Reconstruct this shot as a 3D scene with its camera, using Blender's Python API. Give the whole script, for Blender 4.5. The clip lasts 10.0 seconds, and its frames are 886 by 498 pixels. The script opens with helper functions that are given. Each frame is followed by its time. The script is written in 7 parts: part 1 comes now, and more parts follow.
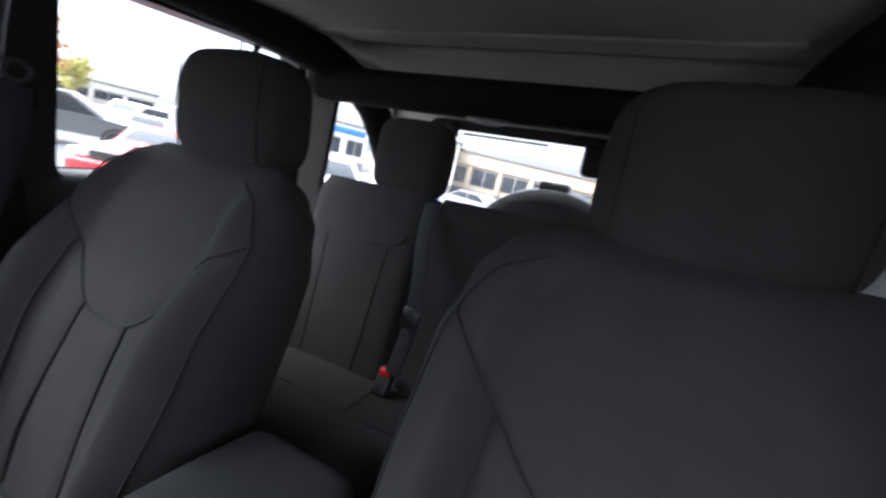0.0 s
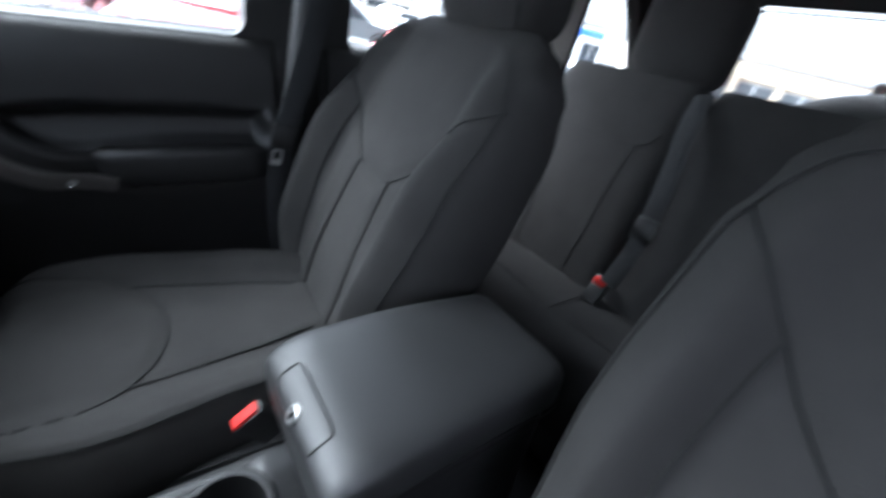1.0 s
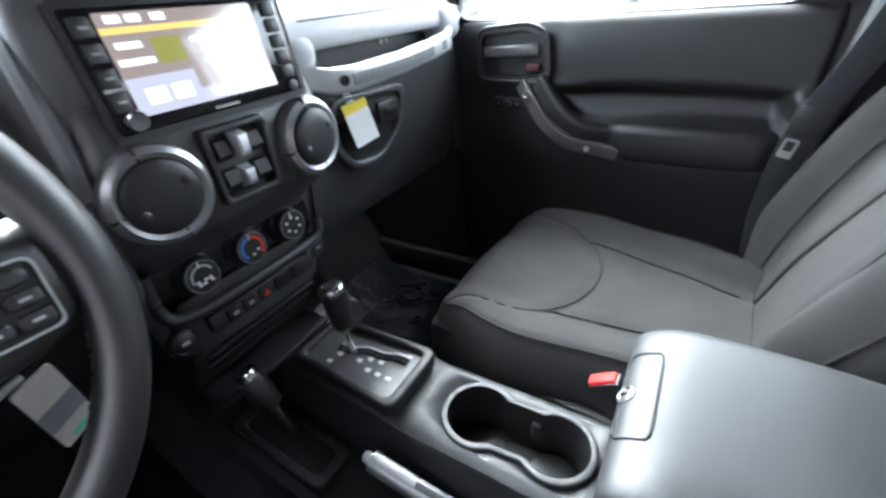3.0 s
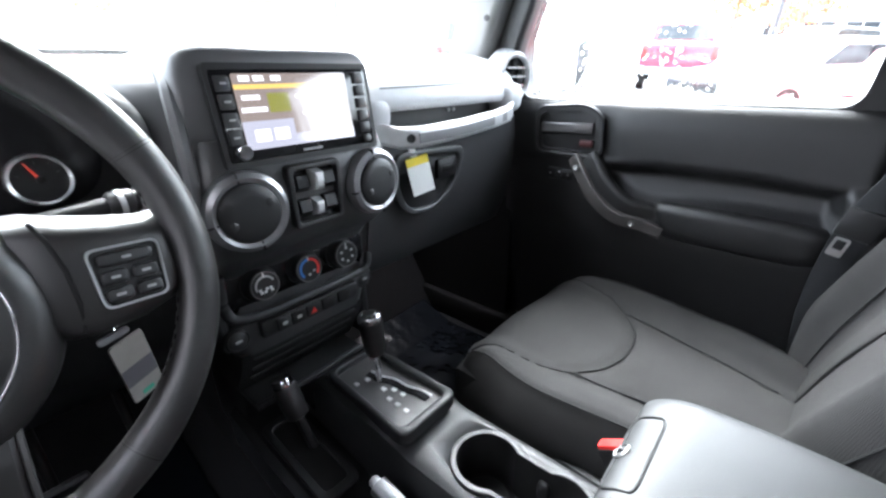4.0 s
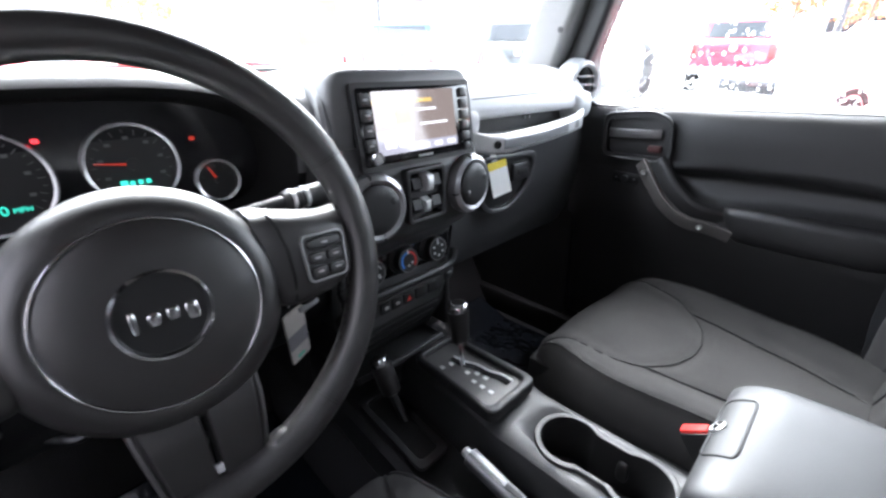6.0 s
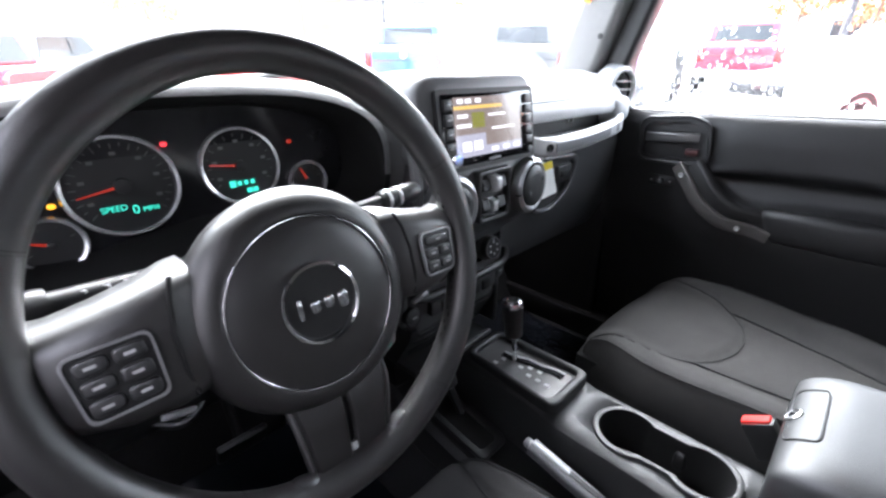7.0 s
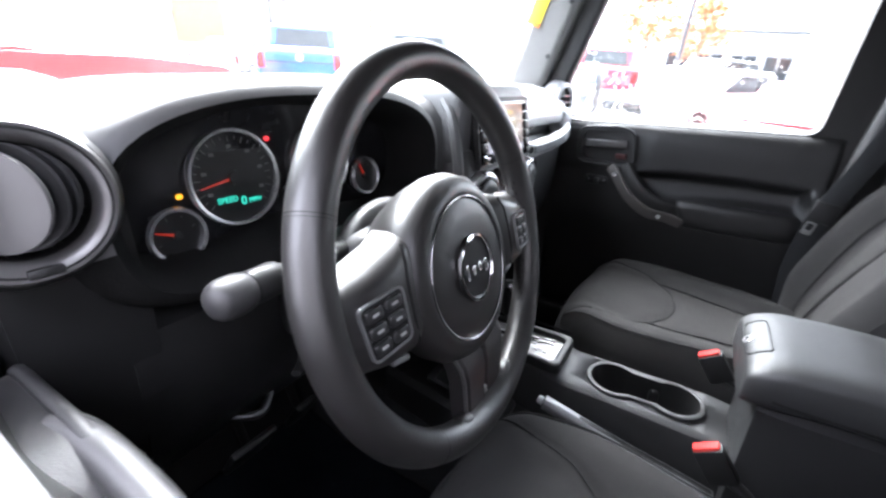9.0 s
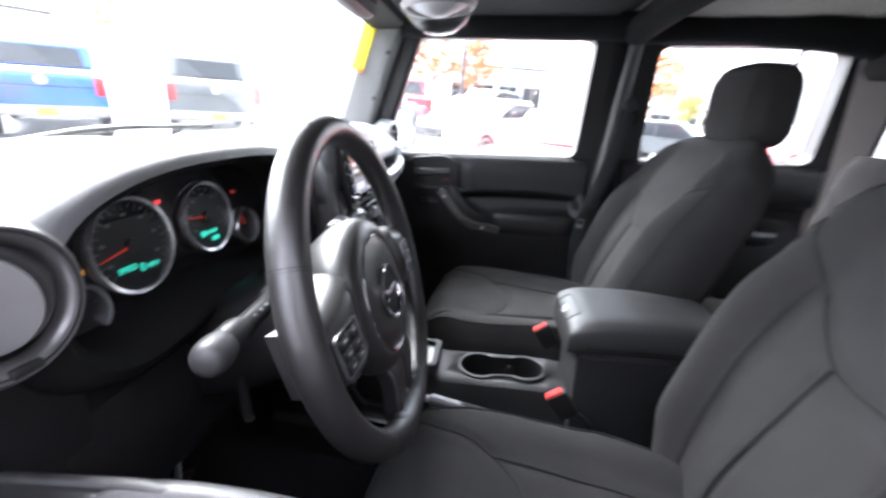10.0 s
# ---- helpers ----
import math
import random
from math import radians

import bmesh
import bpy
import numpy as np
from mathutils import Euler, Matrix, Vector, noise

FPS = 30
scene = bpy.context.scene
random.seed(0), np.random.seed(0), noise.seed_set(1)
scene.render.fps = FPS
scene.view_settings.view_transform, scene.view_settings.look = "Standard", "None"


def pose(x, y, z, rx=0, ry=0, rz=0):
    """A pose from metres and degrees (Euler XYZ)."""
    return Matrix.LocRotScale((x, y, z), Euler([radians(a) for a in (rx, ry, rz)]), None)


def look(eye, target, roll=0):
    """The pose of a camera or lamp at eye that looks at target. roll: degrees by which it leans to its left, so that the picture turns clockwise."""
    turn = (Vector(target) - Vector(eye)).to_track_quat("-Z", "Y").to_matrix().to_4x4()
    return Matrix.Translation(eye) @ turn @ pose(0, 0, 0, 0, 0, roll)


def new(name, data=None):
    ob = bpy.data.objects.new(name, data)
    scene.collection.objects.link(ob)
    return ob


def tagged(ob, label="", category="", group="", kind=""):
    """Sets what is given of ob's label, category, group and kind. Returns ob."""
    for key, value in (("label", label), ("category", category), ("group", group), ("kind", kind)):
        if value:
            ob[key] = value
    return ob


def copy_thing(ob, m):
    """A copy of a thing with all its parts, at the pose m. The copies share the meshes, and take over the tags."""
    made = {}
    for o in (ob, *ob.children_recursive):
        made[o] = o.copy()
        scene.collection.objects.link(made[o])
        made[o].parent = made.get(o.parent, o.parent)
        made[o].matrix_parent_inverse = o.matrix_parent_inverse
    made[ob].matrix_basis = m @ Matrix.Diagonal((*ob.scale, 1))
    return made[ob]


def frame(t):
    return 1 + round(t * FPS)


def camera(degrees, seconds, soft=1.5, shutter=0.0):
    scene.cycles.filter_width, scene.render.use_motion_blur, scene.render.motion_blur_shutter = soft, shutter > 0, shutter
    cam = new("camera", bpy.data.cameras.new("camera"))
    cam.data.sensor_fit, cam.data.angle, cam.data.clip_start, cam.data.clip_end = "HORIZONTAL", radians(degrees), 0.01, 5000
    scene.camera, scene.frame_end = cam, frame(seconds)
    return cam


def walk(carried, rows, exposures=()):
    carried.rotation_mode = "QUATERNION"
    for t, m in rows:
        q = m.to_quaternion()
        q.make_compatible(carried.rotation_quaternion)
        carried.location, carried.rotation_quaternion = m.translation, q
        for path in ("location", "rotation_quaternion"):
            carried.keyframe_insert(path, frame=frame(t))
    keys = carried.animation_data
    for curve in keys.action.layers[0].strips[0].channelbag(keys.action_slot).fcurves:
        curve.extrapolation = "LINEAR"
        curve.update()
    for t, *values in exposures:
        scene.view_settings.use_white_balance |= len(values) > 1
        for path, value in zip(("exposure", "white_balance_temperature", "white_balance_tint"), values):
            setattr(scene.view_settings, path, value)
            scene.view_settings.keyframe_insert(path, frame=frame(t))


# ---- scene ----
cam = camera(94.4, 10.0, soft=2.5, shutter=0.5)
PATH = [
    (0, (-0.299, -0.361, 1.482), (0.496, -2.142, 1.038), 9.6),
    (0.3, (-0.295, -0.365, 1.464), (0.655, -2.046, 0.942), 9.9),
    (0.5, (-0.288, -0.37, 1.449), (0.773, -1.95, 0.833), 10.5),
    (1, (-0.257, -0.354, 1.417), (1.105, -1.447, 0.442), 10.0),
    (1.5, (-0.249, -0.343, 1.385), (1.257, -0.884, 0.186), 7.0),
    (2, (-0.248, -0.374, 1.383), (1.354, -0.199, 0.199), -2.7),
    (2.5, (-0.253, -0.398, 1.382), (1.269, 0.247, 0.256), -3.9),
    (3, (-0.263, -0.432, 1.375), (1.161, 0.506, 0.33), -5.3),
    (3.2, (-0.27, -0.436, 1.379), (1.137, 0.591, 0.396), -5.2),
    (4.3, (-0.306, -0.507, 1.386), (1.095, 0.705, 0.632), 0.8),
    (4.5, (-0.311, -0.516, 1.389), (1.096, 0.696, 0.647), 1.1),
    (5, (-0.34, -0.501, 1.4), (1.034, 0.751, 0.66), 1.0),
    (5.5, (-0.377, -0.481, 1.408), (0.934, 0.817, 0.637), -0.3),
    (5.7, (-0.388, -0.474, 1.402), (0.905, 0.838, 0.623), -0.7),
    (6.8, (-0.491, -0.416, 1.414), (0.787, 0.911, 0.637), -1.4),
    (7, (-0.507, -0.408, 1.413), (0.773, 0.92, 0.639), -0.9),
    (7.5, (-0.542, -0.391, 1.409), (0.753, 0.92, 0.633), 0.0),
    (8, (-0.587, -0.374, 1.412), (0.704, 0.949, 0.649), -0.4),
    (8.5, (-0.646, -0.343, 1.415), (0.769, 0.848, 0.655), 0.6),
    (9, (-0.712, -0.295, 1.413), (0.879, 0.663, 0.672), 2.0),
    (9.5, (-0.778, -0.259, 1.425), (0.978, 0.407, 0.735), 1.2),
    (10, (-0.828, -0.243, 1.451), (1.065, -0.044, 0.837), 1.6),
]
EXPOSURES = [
    (0, 4.05, 5930, 17), (0.5, 4.30, 5780, 13), (1.0, 4.70, 5650, 13), (1.5, 5.34, 5550, 9), (2.0, 5.92, 5700, 9), (3.0, 6.18, 5850, 12), (4.5, 6.12, 6080, 15), (7.0, 5.90, 6080, 18), (8.0, 5.95, 6080, 18), (9.0, 5.72, 6080, 18), (10.0, 5.40, 6080, 19),
]
walk(cam, [(t, look(eye, target, roll)) for t, eye, target, roll in PATH], EXPOSURES)


# ---------------------------------------------------------------- light
SUN_ELEV, SUN_TURN = 55.0, 38.0
world = bpy.data.worlds.new("overcast_sky")
scene.world = world
world.use_nodes = True
wn = world.node_tree
sky = wn.nodes.new("ShaderNodeTexSky")
sky.sky_type = "NISHITA"
sky.sun_disc = False
sky.sun_elevation, sky.sun_rotation = radians(SUN_ELEV), radians(SUN_TURN)
sky.dust_density, sky.air_density = 6.0, 1.0
hue = wn.nodes.new("ShaderNodeHueSaturation")
hue.inputs["Saturation"].default_value = 0.22
wn.links.new(sky.outputs[0], hue.inputs["Color"])
# the cloud cover evens the sky out
cloud = wn.nodes.new("ShaderNodeMix")
cloud.data_type = "RGBA"
cloud.inputs[0].default_value = 0.5
cloud.inputs[7].default_value = (0.88, 0.90, 0.93, 1)
wn.links.new(hue.outputs[0], cloud.inputs[6])
wn.links.new(cloud.outputs[2], wn.nodes["Background"].inputs[0])
wn.nodes["Background"].inputs[1].default_value = 0.15

sun_lamp = bpy.data.lights.new("sun", "SUN")
sun_lamp.energy, sun_lamp.angle, sun_lamp.color = 1.2, radians(70), (1.0, 0.97, 0.93)
sun = new("sun", sun_lamp)
sun.matrix_world = pose(0, 0, 20, 90 - SUN_ELEV, 0, 180 - SUN_TURN)


# ---------------------------------------------------------------- materials
def material(name, color, rough=0.6, metal=0.0, vary=0.15, grain=60.0, bump=0.1, fine=900.0, coat=0.0, spec=0.5, sheen=0.0, island=False):
    """A surface with patches of wear at one scale and grain and relief at another."""
    m = bpy.data.materials.new(name)
    m.use_nodes = True
    nt = m.node_tree
    p = nt.nodes["Principled BSDF"]
    p.inputs["Metallic"].default_value = metal
    p.inputs["Coat Weight"].default_value = coat
    p.inputs["Specular IOR Level"].default_value = spec
    p.inputs["Sheen Weight"].default_value = sheen
    p.inputs["Sheen Roughness"].default_value = 0.5
    co = nt.nodes.new("ShaderNodeTexCoord")
    big = nt.nodes.new("ShaderNodeTexNoise")
    big.inputs["Scale"].default_value, big.inputs["Detail"].default_value = grain, 4.0
    nt.links.new(co.outputs["Object"], big.inputs["Vector"])
    ramp = nt.nodes.new("ShaderNodeMix")
    ramp.data_type = "RGBA"
    c = Vector(color)
    ramp.inputs[6].default_value = (*(c * (1 - vary)), 1)
    ramp.inputs[7].default_value = (*(c * (1 + vary)), 1)
    nt.links.new(big.outputs["Fac"], ramp.inputs[0])
    nt.links.new(ramp.outputs[2], p.inputs["Base Color"])
    rr = nt.nodes.new("ShaderNodeMapRange")
    rr.inputs["To Min"].default_value, rr.inputs["To Max"].default_value = max(rough - 0.08, 0.02), min(rough + 0.08, 1)
    nt.links.new(big.outputs["Fac"], rr.inputs["Value"])
    nt.links.new(rr.outputs[0], p.inputs["Roughness"])
    if bump:
        small = nt.nodes.new("ShaderNodeTexNoise")
        small.inputs["Scale"].default_value, small.inputs["Detail"].default_value = fine, 3.0
        nt.links.new(co.outputs["Object"], small.inputs["Vector"])
        b = nt.nodes.new("ShaderNodeBump")
        b.inputs["Strength"].default_value, b.inputs["Distance"].default_value = bump, 0.002
        nt.links.new(small.outputs["Fac"], b.inputs["Height"])
        nt.links.new(b.outputs[0], p.inputs["Normal"])
    return m


def woven(name, color, pitch, ribbed=0.0):
    """Seat cloth: fine crossing threads, with ribs where asked."""
    m = material(name, color, 0.9, vary=0.22, grain=14.0, bump=0.0, sheen=0.015, spec=0.03)
    nt = m.node_tree
    p = nt.nodes["Principled BSDF"]
    co = nt.nodes.new("ShaderNodeTexCoord")
    heights = []
    for axis in ("X", "Z", "Y"):
        w = nt.nodes.new("ShaderNodeTexWave")
        w.bands_direction = axis
        w.inputs["Scale"].default_value = pitch
        w.inputs["Distortion"].default_value = 0.6
        w.inputs["Detail"].default_value = 1.0
        nt.links.new(co.outputs["Object"], w.inputs["Vector"])
        heights.append(w.outputs["Fac"])
    total = heights[0]
    for h in heights[1:]:
        a = nt.nodes.new("ShaderNodeMath")
        a.operation = "ADD"
        nt.links.new(total, a.inputs[0])
        nt.links.new(h, a.inputs[1])
        total = a.outputs[0]
    b = nt.nodes.new("ShaderNodeBump")
    b.inputs["Strength"].default_value, b.inputs["Distance"].default_value = 0.35 + ribbed, 0.0012
    nt.links.new(total, b.inputs["Height"])
    nt.links.new(b.outputs[0], p.inputs["Normal"])
    return m


def glowing(name, color, strength):
    m = bpy.data.materials.new(name)
    m.use_nodes = True
    p = m.node_tree.nodes["Principled BSDF"]
    p.inputs["Base Color"].default_value = (0.02, 0.02, 0.02, 1)
    p.inputs["Emission Color"].default_value = (*color, 1)
    p.inputs["Emission Strength"].default_value = strength
    p.inputs["Roughness"].default_value = 0.08
    p.inputs["Specular IOR Level"].default_value = 0.9
    return m


def clear_glass(name, tint=(1, 1, 1), gloss=1.0, film=0.0):
    m = bpy.data.materials.new(name)
    m.use_nodes = True
    nt = m.node_tree
    nt.nodes.remove(nt.nodes["Principled BSDF"])
    out = nt.nodes["Material Output"]
    t = nt.nodes.new("ShaderNodeBsdfTransparent")
    t.inputs[0].default_value = (*tint, 1)
    g = nt.nodes.new("ShaderNodeBsdfGlossy")
    g.inputs["Roughness"].default_value = 0.02
    lw = nt.nodes.new("ShaderNodeLayerWeight")
    lw.inputs["Blend"].default_value = 0.5
    p5 = nt.nodes.new("ShaderNodeMath")
    p5.operation = "POWER"
    p5.inputs[1].default_value = 5.0
    nt.links.new(lw.outputs["Facing"], p5.inputs[0])
    f = nt.nodes.new("ShaderNodeMath")
    f.operation = "MULTIPLY_ADD"
    f.inputs[1].default_value, f.inputs[2].default_value = 0.8 * gloss, 0.05 * gloss
    nt.links.new(p5.outputs[0], f.inputs[0])
    mix = nt.nodes.new("ShaderNodeMixShader")
    nt.links.new(f.outputs[0], mix.inputs[0])
    nt.links.new(t.outputs[0], mix.inputs[1])
    nt.links.new(g.outputs[0], mix.inputs[2])
    last = mix
    # film: veiling glare over the view outside, put in as a translucent layer
    if film:
        haze = nt.nodes.new("ShaderNodeBsdfTranslucent")
        haze.inputs[0].default_value = (0.8, 0.8, 0.8, 1)
        co = nt.nodes.new("ShaderNodeTexCoord")
        streak = nt.nodes.new("ShaderNodeTexNoise")
        streak.inputs["Scale"].default_value, streak.inputs["Detail"].default_value = 5.0, 5.0
        nt.links.new(co.outputs["Object"], streak.inputs["Vector"])
        amount = nt.nodes.new("ShaderNodeMath")
        amount.operation = "MULTIPLY"
        amount.inputs[1].default_value = 2 * film
        nt.links.new(streak.outputs["Fac"], amount.inputs[0])
        last = nt.nodes.new("ShaderNodeMixShader")
        nt.links.new(amount.outputs[0], last.inputs[0])
        nt.links.new(mix.outputs[0], last.inputs[1])
        nt.links.new(haze.outputs[0], last.inputs[2])
    nt.links.new(last.outputs[0], out.inputs["Surface"])
    return m


FABRIC = woven("charcoal_cloth", (0.042, 0.0408, 0.0406), 210.0)
FABRIC_RIB = woven("ribbed_charcoal_cloth", (0.034, 0.034, 0.034), 120.0, 0.25)
SEAM = material("dark_stitching", (0.012, 0.012, 0.012), 0.85, bump=0.3)
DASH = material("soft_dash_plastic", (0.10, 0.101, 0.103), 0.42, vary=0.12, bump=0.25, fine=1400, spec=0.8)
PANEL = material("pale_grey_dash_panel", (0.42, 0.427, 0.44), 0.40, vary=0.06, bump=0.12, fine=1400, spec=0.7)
PLASTIC = material("black_moulded_plastic", (0.017, 0.017, 0.0178), 0.38, spec=0.75, vary=0.15, bump=0.2, fine=1200)
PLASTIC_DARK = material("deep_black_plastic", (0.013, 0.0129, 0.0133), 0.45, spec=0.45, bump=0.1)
CONSOLE = material("charcoal_console_plastic", (0.020, 0.0202, 0.0211), 0.46, spec=0.55, vary=0.12, bump=0.15, fine=1600)
STACK = material("grey_stack_plastic", (0.058, 0.0585, 0.060), 0.38, spec=0.8, vary=0.1, bump=0.15, fine=1500)
LID = material("padded_vinyl_lid", (0.022, 0.0224, 0.0237), 0.52, spec=0.85, vary=0.1, grain=25, bump=0.15, fine=900)
LEATHER = material("wheel_leather", (0.017, 0.0155, 0.0155), 0.40, spec=1.0, vary=0.15, bump=0.12, fine=900)
GLOSS_BLACK = material("gloss_black_trim", (0.0144, 0.0144, 0.0162), 0.12, bump=0.0)
SILVER = material("satin_silver_trim", (0.62, 0.62, 0.63), 0.34, metal=0.45, bump=0.05)
KNOB_GREY = material("stalk_knob_grey", (0.036, 0.035, 0.036), 0.45, bump=0.1)
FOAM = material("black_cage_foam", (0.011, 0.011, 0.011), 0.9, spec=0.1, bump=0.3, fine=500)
DARK_PANEL = material("dark_roof_panel", (0.0256, 0.0248, 0.024), 0.85, spec=0.15, vary=0.2, grain=25, bump=0.3, fine=500)
VENT_GREY = material("satin_vent_grey", (0.074, 0.072, 0.072), 0.36, spec=0.8, bump=0.08, fine=1500)
RING = material("satin_metal_ring", (0.40, 0.40, 0.41), 0.34, metal=0.8, bump=0.03)
BRAKE_GREY = material("brake_lever_grey", (0.256, 0.256, 0.264), 0.36, metal=0.5, bump=0.05)
GRAPHITE = material("graphite_satin_trim", (0.17, 0.165, 0.165), 0.34, metal=0.7, bump=0.05)
RING_BRIGHT = material("polished_dial_ring", (0.70, 0.70, 0.72), 0.22, metal=0.8, vary=0.03, bump=0.0)
CHROME = material("bright_chrome", (0.8, 0.8, 0.82), 0.08, metal=1.0, vary=0.03, bump=0.0)
STEEL = material("brushed_steel", (0.5, 0.5, 0.5), 0.35, metal=1.0, bump=0.1)
RED_PLASTIC = material("red_release_button", (0.62, 0.03, 0.025), 0.55, bump=0.05, spec=0.25)
WEBBING = material("grey_belt_webbing", (0.017, 0.018, 0.020), 0.75, vary=0.1, bump=0.5, fine=1500)
CARPET = material("black_floor_carpet", (0.017, 0.017, 0.018), 0.95, spec=0.2, vary=0.4, grain=200, bump=0.8, fine=700)
MAT_RUBBER = material("glossy_protective_film", (0.006, 0.0075, 0.010), 0.24, spec=0.10, vary=0.3, grain=18, bump=0.25, fine=90)
HEADLINER = material("grey_headliner_felt", (0.27, 0.255, 0.232), 0.95, vary=0.1, grain=30, bump=0.5, fine=800)
TRIM_GREY = material("stone_grey_body_trim", (0.588, 0.553, 0.518), 0.55, vary=0.06, bump=0.05)
PAINT_SELF = material("silver_body_paint", (0.45, 0.46, 0.47), 0.25, metal=0.4, coat=0.8, bump=0.0)
WHITE_MARK = material("white_printed_marks", (0.7, 0.7, 0.7), 0.5, bump=0.0)
PILLAR = material("grey_pillar_paint", (0.12, 0.118, 0.114), 0.5, vary=0.08, bump=0.05)
DIM_MARK = material("dim_dial_marks", (0.13, 0.13, 0.13), 0.5, bump=0.0)
GREY_MARK = material("grey_printed_marks", (0.396, 0.396, 0.396), 0.5, bump=0.0)
BLUE_MARK = material("blue_printed_arc", (0.05, 0.22, 0.65), 0.4, bump=0.0)
RED_MARK = material("red_printed_arc", (0.7, 0.05, 0.04), 0.4, bump=0.0)
PAPER = material("white_paper", (0.78, 0.78, 0.76), 0.7, vary=0.04, bump=0.05)
YELLOW_PAPER = material("yellow_paper", (0.80, 0.62, 0.02), 0.6, vary=0.06, bump=0.05)
GLASS = clear_glass("window_glass", (0.76, 0.79, 0.78), 0.6)
GLASS_SCREEN = clear_glass("glare_hazed_windscreen", (0.78, 0.81, 0.80), film=0.0018)
GLASS_REAR = clear_glass("tinted_rear_glass", (0.82, 0.84, 0.83), 0.5)
DROPLET = bpy.data.materials.new("water_droplet")
DROPLET.use_nodes = True
DROPLET.node_tree.nodes["Principled BSDF"].inputs["Transmission Weight"].default_value = 1.0
DROPLET.node_tree.nodes["Principled BSDF"].inputs["IOR"].default_value = 1.33
DROPLET.node_tree.nodes["Principled BSDF"].inputs["Roughness"].default_value = 0.02
DOOR = material("grained_door_plastic", (0.0155, 0.0151, 0.0155), 0.42, spec=0.55, vary=0.12, bump=0.25, fine=1300)
GLOW_GREEN = glowing("green_display_segments", (0.05, 0.9, 0.62), 0.026)
GLOW_RED = glowing("red_warning_light", (1.0, 0.05, 0.06), 0.032)
GLOW_AMBER = glowing("amber_warning_light", (1.0, 0.42, 0.02), 0.04)
NEEDLE = glowing("orange_needle", (0.9, 0.05, 0.02), 0.008)
SCREEN_BACK = glowing("screen_brown_field", (0.46, 0.38, 0.33), 0.013)
SCREEN_PALE = glowing("screen_pale_panel", (0.68, 0.69, 0.78), 0.015)
SCREEN_YELLOW = glowing("screen_yellow_bar", (0.85, 0.58, 0.16), 0.022)
SCREEN_WHITE = glowing("screen_white_bars", (0.95, 0.95, 0.95), 0.030)
SCREEN_GREEN = glowing("screen_green_tile", (0.45, 0.45, 0.10), 0.012)


# ---------------------------------------------------------------- mesh tools
def sheet(name, bm, mat, smooth=40):
    """A bmesh turned into mesh data, with edges sharper than smooth degrees kept."""
    bmesh.ops.recalc_face_normals(bm, faces=bm.faces)
    me = bpy.data.meshes.new(name)
    for f in bm.faces:
        f.smooth = True
    bm.to_mesh(me)
    bm.free()
    me.materials.append(mat)
    me.set_sharp_from_angle(angle=radians(smooth))
    return me


def thing(name, at, label, category, group="", kind=""):
    e = new(name)
    e.empty_display_size = 0.05
    e.location = at
    return tagged(e, label, category, group, kind)


def origin_of(ob):
    p = Vector((0, 0, 0))
    while ob is not None:
        p += ob.location
        ob = ob.parent
    return p


def part(name, bm, mat, parent, label="", smooth=40):
    """Links a bmesh, given in the world's places, as one mesh under a thing or a part."""
    base = origin_of(parent)
    bmesh.ops.translate(bm, vec=-base, verts=bm.verts)
    ob = new(name, sheet(name, bm, mat, smooth))
    ob.parent = parent
    if label:
        ob["label"] = label
    return ob


def solo(name, bm, mat, label, category, group="", kind="", smooth=40, at=None):
    """A thing that is one mesh."""
    if at is None:
        at = sum((v.co for v in bm.verts), Vector()) / max(len(bm.verts), 1)
    bmesh.ops.translate(bm, vec=-Vector(at), verts=bm.verts)
    ob = new(name, sheet(name, bm, mat, smooth))
    ob.location = at
    return tagged(ob, label, category, group, kind)


def joined(*parts):
    out = bmesh.new()
    for b in parts:
        me = bpy.data.meshes.new("tmp")
        b.to_mesh(me)
        b.free()
        out.from_mesh(me)
        bpy.data.meshes.remove(me)
    return out


def moved(bm, m):
    bmesh.ops.transform(bm, matrix=m, verts=bm.verts)
    return bm


def box(x0, x1, y0, y1, z0, z1, bev=0.004, seg=2):
    bm = bmesh.new()
    bmesh.ops.create_cube(bm, size=1)
    bmesh.ops.scale(bm, vec=(abs(x1 - x0), abs(y1 - y0), abs(z1 - z0)), verts=bm.verts)
    bmesh.ops.translate(bm, vec=((x0 + x1) / 2, (y0 + y1) / 2, (z0 + z1) / 2), verts=bm.verts)
    if bev:
        bev = min(bev, 0.45 * min(abs(x1 - x0), abs(y1 - y0), abs(z1 - z0)))
        bmesh.ops.bevel(bm, geom=bm.edges[:], offset=bev, segments=seg, profile=0.5, affect="EDGES")
    return bm


def loft(rings, caps=True, closed=True):
    """A skin over rings of equally many points."""
    bm = bmesh.new()
    rows = [[bm.verts.new(p) for p in r] for r in rings]
    n = len(rings[0])
    for a, b in zip(rows, rows[1:]):
        for i in range(n if closed else n - 1):
            j = (i + 1) % n
            bm.faces.new((a[i], a[j], b[j], b[i]))
    if caps:
        bm.faces.new(rows[0][::-1])
        bm.faces.new(rows[-1])
    return bm


def lathe(profile, n=32, m=Matrix(), caps=True):
    """Turns (radius, height) pairs round z, then lays the result by m."""
    rings = [[(max(r, 1e-5) * math.cos(2 * math.pi * i / n), max(r, 1e-5) * math.sin(2 * math.pi * i / n), h) for i in range(n)] for r, h in profile]
    return moved(loft(rings, caps=caps), m)


